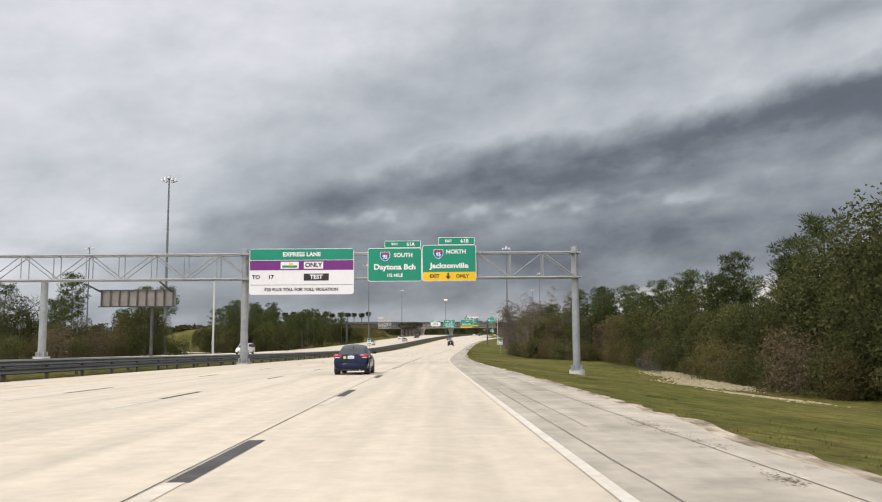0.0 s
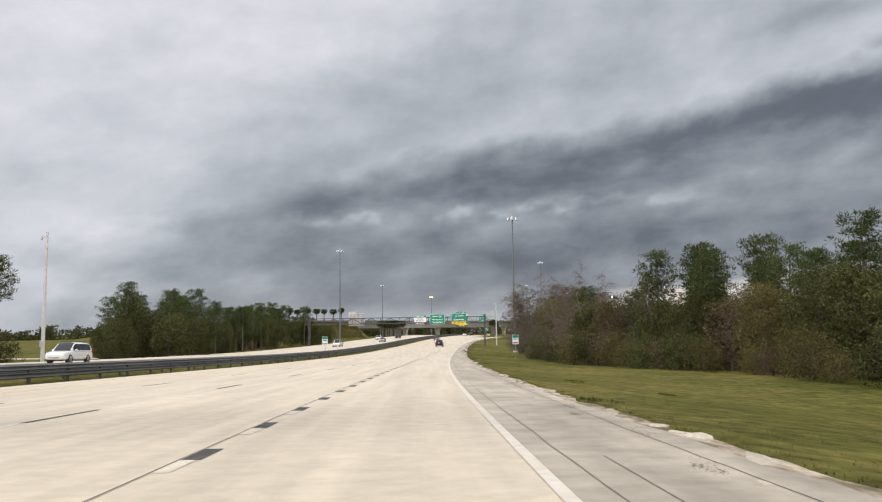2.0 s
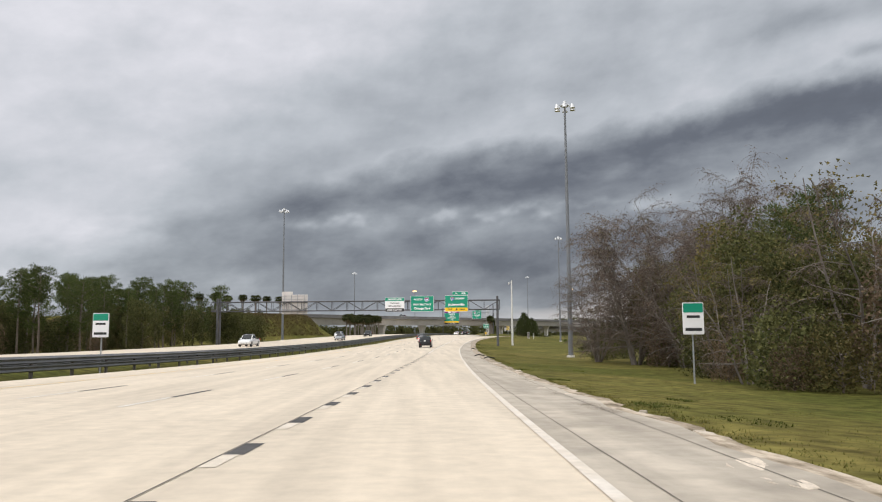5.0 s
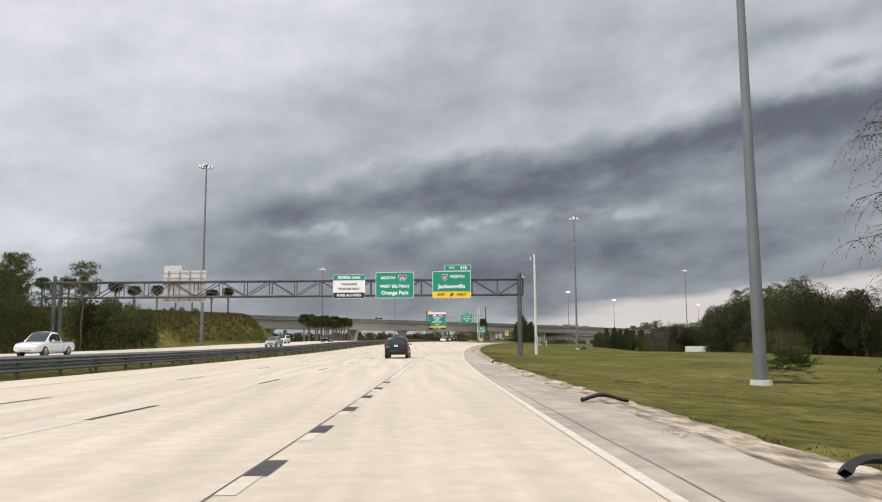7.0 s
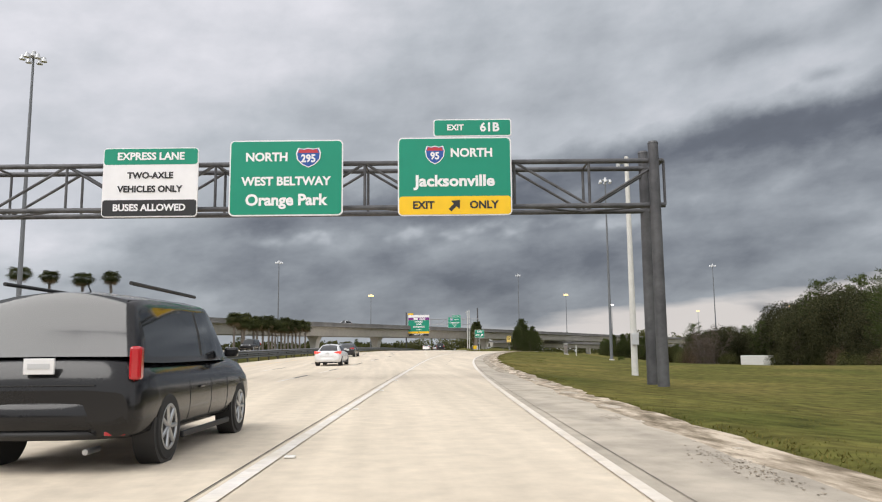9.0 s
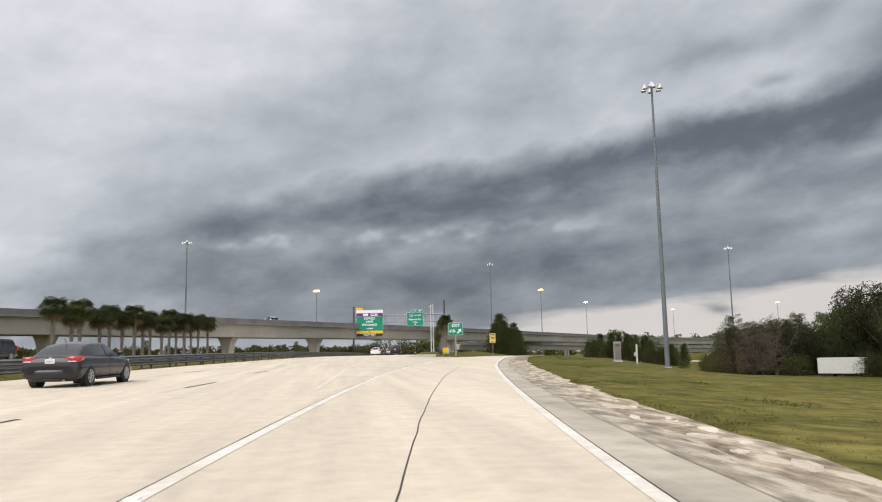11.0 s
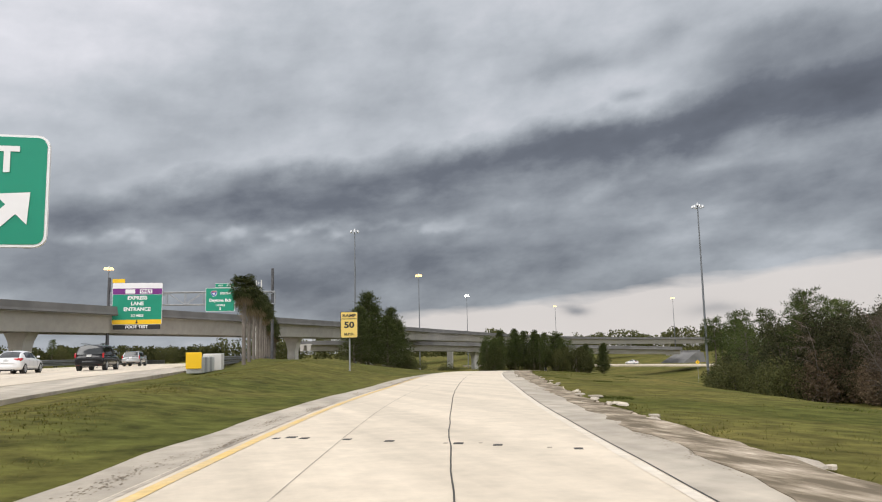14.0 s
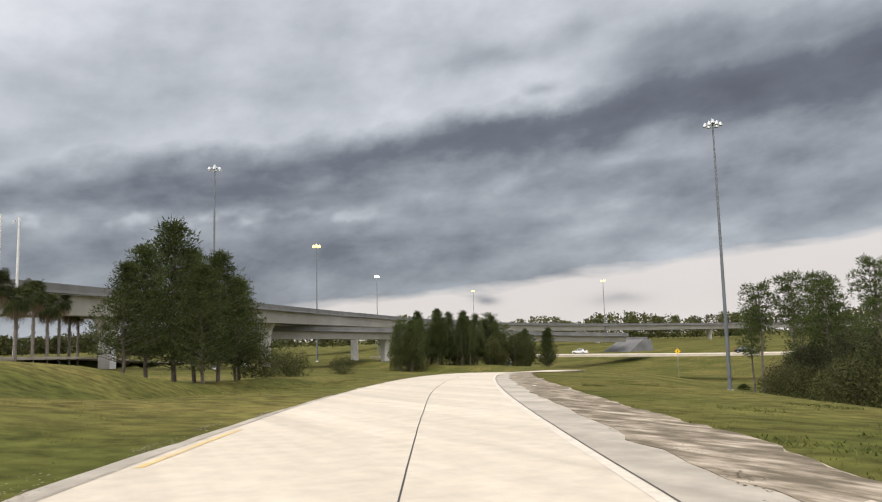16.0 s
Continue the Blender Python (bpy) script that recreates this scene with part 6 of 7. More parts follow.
# ---------- vehicles ----------
def wheel(parent, x, y, r, w, side):
    bm = bmesh.new()
    prof = [(-w / 2, r * 0.66), (-w / 2, r * 0.93), (-w / 2 + 0.03, r), (w / 2 - 0.03, r), (w / 2, r * 0.93), (w / 2, r * 0.66)]
    n = 24
    rows = [[bm.verts.new((x + px, y + pr * math.cos(2 * math.pi * i / n), r + pr * math.sin(2 * math.pi * i / n))) for px, pr in prof] for i in range(n)]
    for i in range(n):
        a, b = rows[i], rows[(i + 1) % n]
        for k in range(len(prof) - 1):
            bm.faces.new((a[k], a[k + 1], b[k + 1], b[k]))
    wh = part("wheel", bm, TYRE, parent)
    bm = bmesh.new()
    add_rod(bm, (x + side * (w / 2 - 0.05), y, r), (x + side * (w / 2 - 0.03), y, r), r * 0.68, r * 0.66, 24)
    rim = part("rim_dish", bm, TRIM, wh)
    bm = bmesh.new()
    add_rod(bm, (x + side * (w / 2 - 0.03), y, r), (x + side * (w / 2 - 0.005), y, r), r * 0.14, r * 0.12, 12)
    for i in range(7):
        t = 2 * math.pi * i / 7
        add_rod(bm, (x + side * (w / 2 - 0.02), y, r), (x + side * (w / 2 - 0.015), y + r * 0.64 * math.cos(t), r + r * 0.64 * math.sin(t)), 0.03, 0.028, 5)
    for i in range(24):
        a, b = 2 * math.pi * i / 24, 2 * math.pi * (i + 1) / 24
        add_rod(bm, (x + side * (w / 2 - 0.015), y + r * 0.65 * math.cos(a), r + r * 0.65 * math.sin(a)), (x + side * (w / 2 - 0.015), y + r * 0.65 * math.cos(b), r + r * 0.65 * math.sin(b)), 0.022, 0.022, 5, False)
    part("rim", bm, RIM, wh)


def loft(rows, close=True):
    bm = bmesh.new()
    vs = [[bm.verts.new(p) for p in r] for r in rows]
    for a, b in zip(vs, vs[1:]):
        n = len(a)
        for i in range(n if close else n - 1):
            f = bm.faces.new((a[i], a[(i + 1) % n], b[(i + 1) % n], b[i]))
            f.smooth = True
    bm.faces.new(vs[0][::-1])
    bm.faces.new(vs[-1])
    bmesh.ops.recalc_face_normals(bm, faces=bm.faces)
    return bm


def half_ring(lo, sill, belt, top, w):
    """Half a cross-section of a car body: rocker, widest line, shoulder and crowned deck."""
    return [(w * 0.80, lo), (w * 0.95, lo + 0.06), (w * 0.992, sill - 0.12), (w, sill), (w * 0.992, (sill + belt) / 2), (w * 0.97, belt - 0.015), (w * 0.935, min(belt + 0.035, top - 0.03)), (w * 0.86, top - 0.012), (w * 0.60, top + 0.008), (w * 0.25, top + 0.014)]


def ring(y, lo, sill, belt, top, w):
    half = half_ring(lo, sill, belt, top, w)
    return [(x, y, z) for x, z in half] + [(-x, y, z) for x, z in half[::-1]]


def dense(table, first=2):
    """The table's rows with smooth rows added between them."""
    rows = []
    for a, b in zip(table, table[1:]):
        rows.append(tuple(a))
        n = 1 if len(rows) <= first else 3
        for k in range(1, n):
            y = a[0] + (b[0] - a[0]) * k / n
            rows.append((y, *knots(table, y)))
    return rows + [tuple(table[-1])]


def cabin(th, house, coat, rear_top, front_top, post):
    """Roof, pillars and windows cut out of one curved shell, so that they lie flush."""
    y0, y1 = house[0][0], house[-1][0]
    spans = [(y0, rear_top, 6), (rear_top, post - 0.05, 5), (post - 0.05, post + 0.05, 1), (post + 0.05, front_top, 5), (front_top, y1, 8)]
    ys = [y0]
    for a, b, n in spans:
        ys += [a + (b - a) * k / n for k in range(1, n + 1)]
    sections = []
    for y in ys:
        z0, z1, w0, w1 = knots(house, y)
        z1 = max(z1, z0 + 0.02)
        zc, xc = z0 + (z1 - z0) * 0.86, w1 + (w0 - w1) * 0.06
        pts = []
        for v in (0.0, 0.10, 0.5, 0.90, 1.0):
            pts.append((w0 + (xc - w0) * v + 0.025 * math.sin(math.pi * v) * min(1, (z1 - z0) / 0.4), y, z0 + (zc - z0) * v))
        for u in (0.10, 0.35, 0.7, 1.0):
            pts.append((xc * (1 - u), y, zc + (z1 - zc) * (1 - (1 - u) ** 2.4)))
        sections.append(pts)
    kinds = {"cabin_shell": bmesh.new(), "rear_window": bmesh.new(), "windscreen": bmesh.new(), "side_window": bmesh.new(), "side_window_far": bmesh.new(), "centre_pillar": bmesh.new()}
    for i in range(len(ys) - 1):
        ym = (ys[i] + ys[i + 1]) / 2
        for k in range(8):
            for sx in (1, -1):
                kind = "cabin_shell"
                if k in (1, 2):
                    if abs(ym - post) < 0.05:
                        kind = "centre_pillar"
                    elif rear_top < ym < front_top + 0.62 * (y1 - front_top):
                        kind = "side_window" if sx > 0 else "side_window_far"
                elif k >= 5:
                    kind = "rear_window" if ym < rear_top else ("windscreen" if ym > front_top else "cabin_shell")
                a, b = sections[i], sections[i + 1]
                q = [a[k], b[k], b[k + 1], a[k + 1]]
                vs = [kinds[kind].verts.new((sx * x, y, z)) for x, y, z in q]
                kinds[kind].faces.new(vs if sx > 0 else vs[::-1])
    for kind, bm in kinds.items():
        bmesh.ops.remove_doubles(bm, verts=bm.verts, dist=0.0005)
        bmesh.ops.recalc_face_normals(bm, faces=bm.faces)
        mat = coat if kind == "cabin_shell" else (TRIM if kind == "centre_pillar" else GLASS)
        part(kind.replace("_far", ""), bm, mat, th, "" if kind == "cabin_shell" else ("black pillar trim" if mat is TRIM else "dark tinted window glass"), smooth=True)


def car(name, at, rz, coat, label, kind="sedan", L=4.4, W=1.72, H=1.45, lit=False, plate_on=True):
    th = thing(name, at, rz, label, "car", "traffic")
    w = W / 2
    r = 0.32 if kind == "sedan" else 0.37
    ya, yf = L * 0.185, L * 0.80
    if kind == "sedan":
        deck, hood, base = 0.68 * H, 0.63 * H, 0.20
        st = [(0.0, 0.40, .52, .60, 0.66, w * 0.80), (0.06, 0.27, .52, .74, 0.88, w * 0.93), (0.16, 0.24, .55, .82, deck - 0.02, w * 0.97), (0.55, 0.21, .55, .88, deck, w * 0.99), (L * 0.3, base, .55, .88, deck - 0.02, w),
              (L * 0.5, base, .55, .86, deck - 0.05, w), (L * 0.68, base, .54, .84, hood, w * 0.99), (L * 0.82, 0.21, .53, .78, hood - 0.06, w * 0.98), (L * 0.93, 0.23, .5, .66, hood - 0.19, w * 0.92), (L * 0.985, 0.26, .45, .55, .58, w * 0.78), (L, 0.32, .42, .48, .50, w * 0.6)]
        house = [(0.42, deck - 0.03, deck - 0.0, w * 0.80, w * 0.78), (0.95, deck - 0.05, H * 0.90, w * 0.87, w * 0.64), (1.45, deck - 0.06, H * 0.985, w * 0.89, w * 0.63), (L * 0.46, deck - 0.07, H, w * 0.89, w * 0.64), (L * 0.56, deck - 0.08, H * 0.965, w * 0.88, w * 0.64), (L * 0.735, hood - 0.02, hood + 0.02, w * 0.82, w * 0.80)]
    else:
        deck, hood, base = 0.60 * H, 0.58 * H, 0.28
        st = [(0.0, 0.50, .62, .74, 0.80, w * 0.90), (0.07, 0.36, .62, .88, deck - 0.04, w * 0.97), (0.2, 0.32, .62, .95, deck, w * 0.99), (L * 0.3, base, .62, .95, deck, w), (L * 0.5, base, .62, .94, deck, w), (L * 0.70, base, .62, .93, hood + 0.02, w),
              (L * 0.86, 0.32, .6, .88, hood - 0.05, w * 0.98), (L * 0.96, 0.34, .58, .78, hood - 0.16, w * 0.92), (L, 0.42, .55, .66, .72, w * 0.78)]
        cab0 = 0.10 if kind == "suv" else L * 0.36
        house = [(cab0, deck - 0.03, deck + 0.02, w * 0.93, w * 0.92), (cab0 + 0.28, deck - 0.05, H * 0.96, w * 0.94, w * 0.76), (cab0 + 0.7, deck - 0.06, H * 0.99, w * 0.94, w * 0.76), (L * 0.50, deck - 0.06, H, w * 0.94, w * 0.76), (L * 0.60, deck - 0.06, H * 0.975, w * 0.93, w * 0.75), (L * 0.745, hood - 0.03, hood + 0.02, w * 0.86, w * 0.84)]
    part("body", loft([ring(*s) for s in dense(st)]), coat, th)
    if kind == "sedan":
        cabin(th, house, coat, 1.18, L * 0.52, L * 0.475)
    elif kind == "suv":
        cabin(th, house, coat, 0.40, L * 0.57, L * 0.45)
    else:
        cabin(th, house, coat, cab0 + 0.25, L * 0.58, L * 0.50)

    def skin(y, z):
        half = half_ring(*knots(st, y))
        for (xa, za), (xb, zb) in zip(half, half[1:]):
            if za <= z <= zb:
                return xa + (xb - xa) * (z - za) / max(zb - za, 1e-4)
        return half[3][0]

    for sx in (-1, 1):
        part("mirror", box((sx * (w + 0.06), L * 0.645, deck + 0.05), (0.19, 0.11, 0.13), 0, 0.035), coat, th)
        for yw in (ya, yf):
            wy = skin(yw, 0.5)
            # black disc on the closed body side, standing in for the shaded wheel well
            bm = bmesh.new()
            add_rod(bm, (sx * (wy - 0.24), yw, r + 0.01), (sx * (wy - 0.004), yw, r + 0.01), r + 0.05, r + 0.05, 28)
            part("wheel_arch", bm, TRIM, th)
            wheel(th, sx * (wy - 0.092), yw, r, 0.215, sx)
        zt = 0.60 * H if kind == "sedan" else 0.52 * H
        if kind == "sedan":
            prof = [(0.52, 0.060, -0.02, 0.075), (0.74, 0.045, -0.085, 0.095), (0.93, 0.065, -0.09, 0.105), (1.00, 0.20, -0.06, 0.11), (1.005, 0.42, 0.03, 0.09)]
            rows = [[(sx * w * a, yy, zt + lo), (sx * w * a, yy, zt + hi), (sx * w * (a - 0.10), yy + 0.06, zt + hi - 0.01), (sx * w * (a - 0.10), yy + 0.06, zt + lo + 0.01)] for a, yy, lo, hi in prof]
            lamp = part("tail_lamp", loft(rows), TAIL_LIT if lit else TAIL, th)
            part("reversing_lens", box((sx * w * 0.76, 0.045, zt - 0.062), (w * 0.26, 0.03, 0.03), 0, 0.008), HEAD, lamp)
        else:
            part("tail_lamp", box((sx * w * 0.93, 0.10, zt + 0.1), (w * 0.12, 0.14, 0.34), sx * 6, 0.03), TAIL_LIT if lit else TAIL, th)
        part("reflector", box((sx * w * 0.74, 0.10, 0.38), (0.20, 0.05, 0.045), sx * 20, 0.01), TAIL, th)
        part("head_lamp", box((sx * w * 0.60, L - 0.24, hood - 0.18), (w * 0.30, 0.20, 0.10), sx * -24, 0.03), HEAD, th)
        part("door_handle", box((sx * (skin(L * 0.42, 0.76) + 0.008), L * 0.42, 0.76), (0.03, 0.18, 0.028), 0, 0.008), coat, th)
    def wrap(z0, z1, out, y_in=0.30, span=1.0):
        """A panel bent round the tail of the car."""
        rows = []
        for i in range(15):
            u = -1 + 2 * i / 14
            yb = 0.34 * abs(u) ** 3.4 - out
            x = w * span * (u * 0.95)
            rows.append([(x, yb, z0 + 0.04), (x, yb - 0.012, (z0 + z1) / 2), (x, yb, z1 - 0.03), (x * 0.985, yb + 0.05, z1), (x * 0.97, yb + y_in, z1), (x * 0.97, yb + y_in, z0), (x * 0.98, yb + 0.04, z0)])
        return loft(rows)
    low = 0.26 if kind == "sedan" else 0.40
    part("rear_bumper", wrap(low, low + 0.30, 0.03), coat, th)
    part("rear_valance", wrap(low - 0.08, low + 0.03, 0.015, 0.25, 0.86), TRIM, th)
    if plate_on:
        part("number_plate", box((0, -0.005 if kind != "sedan" else 0.035, 0.56 * H), (0.31, 0.03, 0.16), 0, 0.008), PLATE, th)
        part("plate_bar", box((0, -0.022 if kind != "sedan" else 0.018, 0.56 * H), (0.22, 0.008, 0.055)), LAMP_OFF, th)
    part("boot_seam", box((0, 0.002, 0.49 * H - 0.06), (W * 0.56, 0.012, 0.01)), TRIM, th)
    part("badge", box((0, 0.075, 0.625 * H if kind == "sedan" else 0.56 * H), (0.11, 0.02, 0.055), 0, 0.015), RIM, th)
    part("roof_aerial", rod((0, 1.15, H * 0.96), (0, 0.95, H + 0.10), 0.012, 0.006, 6), TRIM, th)
    for sx in (-1, 1):
        for yy in (L * 0.33, L * 0.505, L * 0.66):
            bm = bmesh.new()
            zs = [0.30 + 0.09 * k for k in range(7)]
            for za, zb in zip(zs, zs[1:]):
                add_rod(bm, (sx * skin(yy, za), yy, za), (sx * skin(yy, zb), yy, zb), 0.005, 0.005, 4, False)
            part("door_seam", bm, TRIM, th)
        part("sill_trim", box((sx * (w - 0.03), L * 0.49, 0.225), (0.05, L * 0.40, 0.07), 0, 0.015), TRIM, th)
    part("grille", box((0, L - 0.05, 0.50), (W * 0.5, 0.10, 0.16), 0, 0.02), TRIM, th)
    part("exhaust", rod((w * 0.5, -0.01, 0.21), (w * 0.5, 0.3, 0.21), 0.03), RIM, th)
    if kind == "pickup":
        part("bed", box((0, L * 0.18, deck + 0.03), (W * 0.94, L * 0.34, 0.10), 0, 0.02), TRIM, th)
    if kind == "suv":
        for sx in (-1, 1):
            part("roof_rail", rod((sx * w * 0.68, 0.5, H + 0.05), (sx * w * 0.66, L * 0.55, H + 0.05), 0.022), TRIM, th)
    return th


LOOP = None


def drive(table, y, off, flip=False):
    p = along(table, y, off, 0.14 if table is LOOP else (0.52 if table is MAIN and off < -23 else 0.015))
    g = math.degrees(math.atan2(along(table, y + 1).z - along(table, y).z, 1.0))
    return tuple(p), heading(table, y) + (180 if flip else 0)


def place_car(name, table, y, off, coat, label, flip=False, **k):
    at, rz = drive(table, y, off, flip)
    if table is FLY:
        at = (at[0], at[1], at[2] - 1.06)
    ob = car(name, at, rz, coat, label, **k)
    g = math.atan2(along(table, y + 3).z - along(table, y - 1).z, 4.0)
    ob.matrix_world = pose(*at, 0, 0, rz) @ Matrix.Rotation(-g if flip else g, 4, "X")
    return ob


STICKER = material("yellow_green_sticker", (0.55, 0.58, 0.06), 0.5)
blue = place_car("sedan", MAIN, 36.9, -3.4, BLUE_PAINT, "dark blue sedan with red tail lamps on the carriageway", L=4.37, W=1.70, H=1.45)
part("sticker", rod((-0.30, 0.045, 0.815), (-0.30, 0.022, 0.815), 0.075, 0.075, 20), STICKER, blue, "round yellow-green sticker")
place_car("suv", MAIN, 266.0, -4.0, BLACK_CAR, "black sport utility vehicle driving ahead", kind="suv", L=5.0, W=2.0, H=1.88)
place_car("sedan", MAIN, 340.3, -11.2, GREY_PAINT, "dark grey sedan with red tail lamps", L=4.9, W=1.86, H=1.45)
place_car("sedan", MAIN, 310.0, -7.9, WHITE_CAR, "white sedan with lit tail lamps", lit=True, L=4.7, W=1.82, H=1.45)
place_car("sedan", MAIN, 454.0, -9.5, WHITE_CAR, "white sedan with red tail lamps far ahead", L=4.6, W=1.8, H=1.45)
place_car("pickup_truck", MAIN, 460.0, -6.2, BLACK_CAR, "black pickup truck far ahead", kind="suv", L=5.2, W=2.0, H=1.85)
place_car("hatchback", MAIN, 486.0, -9.0, SILVER_CAR, "small dark silver car far ahead", kind="suv", L=4.3, W=1.78, H=1.55)
place_car("pickup_truck", MAIN, 262.0, -30.5, WHITE_CAR, "white pickup truck with dark grille, oncoming", True, kind="pickup", L=5.6, W=2.0, H=1.85)
place_car("suv", MAIN, 318.0, -27.0, SILVER_CAR, "grey car oncoming on the opposite carriageway", True, kind="sedan", L=4.6, W=1.8, H=1.5)
place_car("suv", MAIN, 350.0, -34.0, WHITE_CAR, "white sport utility vehicle, oncoming", True, kind="suv", L=4.6, W=1.85, H=1.7)
place_car("sedan", MAIN, 128.0, -32.0, WHITE_CAR, "white car oncoming beyond the median", True, kind="suv", L=5.2, W=1.95, H=1.85)
place_car("suv", MAIN, 372.0, -30.0, BLACK_CAR, "black sport utility vehicle, oncoming", True, kind="suv", L=4.8, W=1.9, H=1.75)


LOOP = [(548.0, 290.0, -9.15), (575.0, 235.0, -9.2), (600.0, 198.0, -9.3), (643.0, 176.0, -9.4), (715.0, 140.0, -9.6)]
tagged(strip("road_loop", LOOP, 550, 712, -4.2, 4.2, 0.12, CONCRETE_ROAD, 4.0, skirt=0.6), "pale concrete loop road crossing the grass beyond the ramp", "road", kind="structure")
place_car("sedan", LOOP, 640.0, 1.8, WHITE_CAR, "white car on the loop road", L=4.6, W=1.8, H=1.5)
place_car("sedan", LOOP, 602.0, -1.8, BLACK_CAR, "black car on the loop road", True, L=4.6, W=1.8, H=1.5)

place_car("suv", FLY, 509.0, 4.2, WHITE_CAR, "white car crossing the overpass", True, kind="suv", L=4.7, W=1.9, H=1.95)


# ---------- roadside things ----------
def white_pole(x, y, top, label):
    z0 = ground_z(x, y)
    th = thing("camera_pole", (x, y, z0), 0, label, "pole", "camera poles")
    h = top - z0
    part("shaft", rod((0, 0, -0.2), (0, 0, h), 0.21, 0.13, 12), SIGN_WHITE_DULL, th)
    part("arm", rod((0, 0, h - 0.5), (-0.55, 0, h - 0.4), 0.035, n=6), LAMP_OFF, th)
    part("camera_dome", rod((-0.55, 0, h - 0.85), (-0.55, 0, h - 0.4), 0.12, 0.14, 10), LAMP_OFF, th)
    part("junction_box", box((0.0, -0.24, 2.2), (0.4, 0.26, 0.7), 0, 0.02), LAMP_OFF, th)
    return th


SIGN_WHITE_DULL = material("pale_concrete_pole", (0.62, 0.61, 0.58), 0.7, grain=0.08, scale=3.0)
white_pole(21.65, 304.4, 8.2, "pale concrete camera pole on the grass verge")
white_pole(40.8, 554.0, 11.3, "pale concrete camera pole behind the palms")
white_pole(42.2, 559.5, 11.9, "tall pale concrete camera pole near the overpass")
white_pole(-42.3, 141.4, 10.9, "pale concrete pole beyond the opposite carriageway")
CABINET = material("dull_aluminium_cabinet", (0.36, 0.36, 0.35), 0.55, 0.3, grain=0.1, scale=3.0)
CABINET_DOOR = material("weathered_brown_door", (0.235, 0.205, 0.18), 0.6, 0.2, grain=0.2, scale=2.0, second=(0.15, 0.13, 0.115), patch_scale=1.2)
cab = thing("equipment_cabinet", (37.15, 384.0, ground_z(37.15, 384.0)), -15, "dull grey roadside equipment cabinet with a brownish door", "cabinet", "")
part("pad", box((0, 0, -0.02), (0.9, 0.74, 0.12), 0, 0.02), PIER, cab)
part("housing", box((0, 0, 0.86), (0.64, 0.52, 1.72), 0, 0.03), CABINET, cab)
part("door", box((0, -0.268, 0.88), (0.54, 0.03, 1.46), 0, 0.01), CABINET_DOOR, cab)
part("vent", box((0, -0.286, 1.45), (0.3, 0.012, 0.14), 0, 0.003), DARKSTEEL, cab)
part("handle", box((0.22, -0.29, 0.95), (0.04, 0.03, 0.2)), DARKSTEEL, cab)
part("rain_hood", box((0, 0, 1.75), (0.76, 0.60, 0.07), 0, 0.02), CABINET, cab)
mp = thing("meter_post", (38.7, 383.2, ground_z(38.7, 383.2)), -15, "white post carrying a small grey meter box", "post", "")
part("post", box((0, 0, 0.82), (0.15, 0.15, 1.84), 0, 0.02), SIGN_WHITE_DULL, mp)
part("meter_box", box((-0.16, -0.06, 0.85), (0.22, 0.18, 0.36), 0, 0.02), LAMP_OFF, mp)
tr = thing("trailer", (98.0, 438.5, ground_z(98.0, 438.5) - 0.2), -50, "white box trailer parked beyond the trees", "trailer", "")
part("box_body", box((0, 0, 2.1), (7.4, 2.5, 2.7), 0, 0.06), SIGN_WHITE_DULL, tr)
part("underframe", box((0, 0, 0.7), (7.0, 1.2, 0.25)), DARKSTEEL, tr)
for x in (-2.8, -1.8):
    for y in (-1.0, 1.0):
        part("wheel", rod((x, y - 0.14, 0.5), (x, y + 0.14, 0.5), 0.5, 0.5, 18), TYRE, tr)
part("landing_leg", box((2.9, 0, 0.35), (0.15, 1.2, 0.8)), DARKSTEEL, tr)


# nose of the gore: cushion, barrier and rail
cz = ground_z(29.6, 443.8)
cushion = thing("crash_cushion", (29.6, 443.8, cz), heading(MAIN, 443), "grey crash cushion with a bright yellow nose panel", "crash barrier", "")
part("nose_panel", box((0, -0.3, 0.75), (0.80, 0.08, 0.85), 0, 0.03), SIGN_YELLOW, cushion, "bright yellow reflective panel")
for i in range(5):
    part("bay", box((0, 0.5 + i * 1.15, 0.5), (0.8, 1.05, 0.85), 0, 0.04), GALV if i % 2 else LAMP_OFF, cushion)
part("backup_block", box((0.2, 7.0, 0.55), (1.1, 1.6, 1.1), 0, 0.06), PIER, cushion)
guard_rail("guard_rail", MAIN, 451, 540, 2.2, "grey steel guard rail behind the crash cushion", 2.0)


# ---------- litter, broken edge and grass ----------
def scrap(name, x, y, rz, ln, wd, label, mat):
    """A curled strip of shed tyre tread."""
    bm = bmesh.new()
    rows = []
    for i in range(13):
        u = i / 12
        cx = ln * (u - 0.5)
        cy = 0.18 * math.sin(u * 5.0)
        zc = 0.04 + 0.10 * math.sin(u * math.pi) ** 2
        w = wd * (0.7 + 0.3 * noise.noise((u * 6, x, 0)))
        rows.append([bm.verts.new((cx, cy - w / 2, zc + 0.03)), bm.verts.new((cx, cy, zc + 0.06)), bm.verts.new((cx, cy + w / 2, zc)), bm.verts.new((cx, cy, zc - 0.03))])
    for a, b in zip(rows, rows[1:]):
        for k in range(4):
            bm.faces.new((a[k], a[(k + 1) % 4], b[(k + 1) % 4], b[k]))
    ob = link(name, bm, mat)
    z = along(EXIT, y, 0).z - 0.03
    ob.matrix_world = pose(x, y, z + 0.02, 0, 0, rz)
    return tagged(ob, label, "debris")


def at_edge(y, d):
    return along(EXIT, y, edge_right(y) + d)


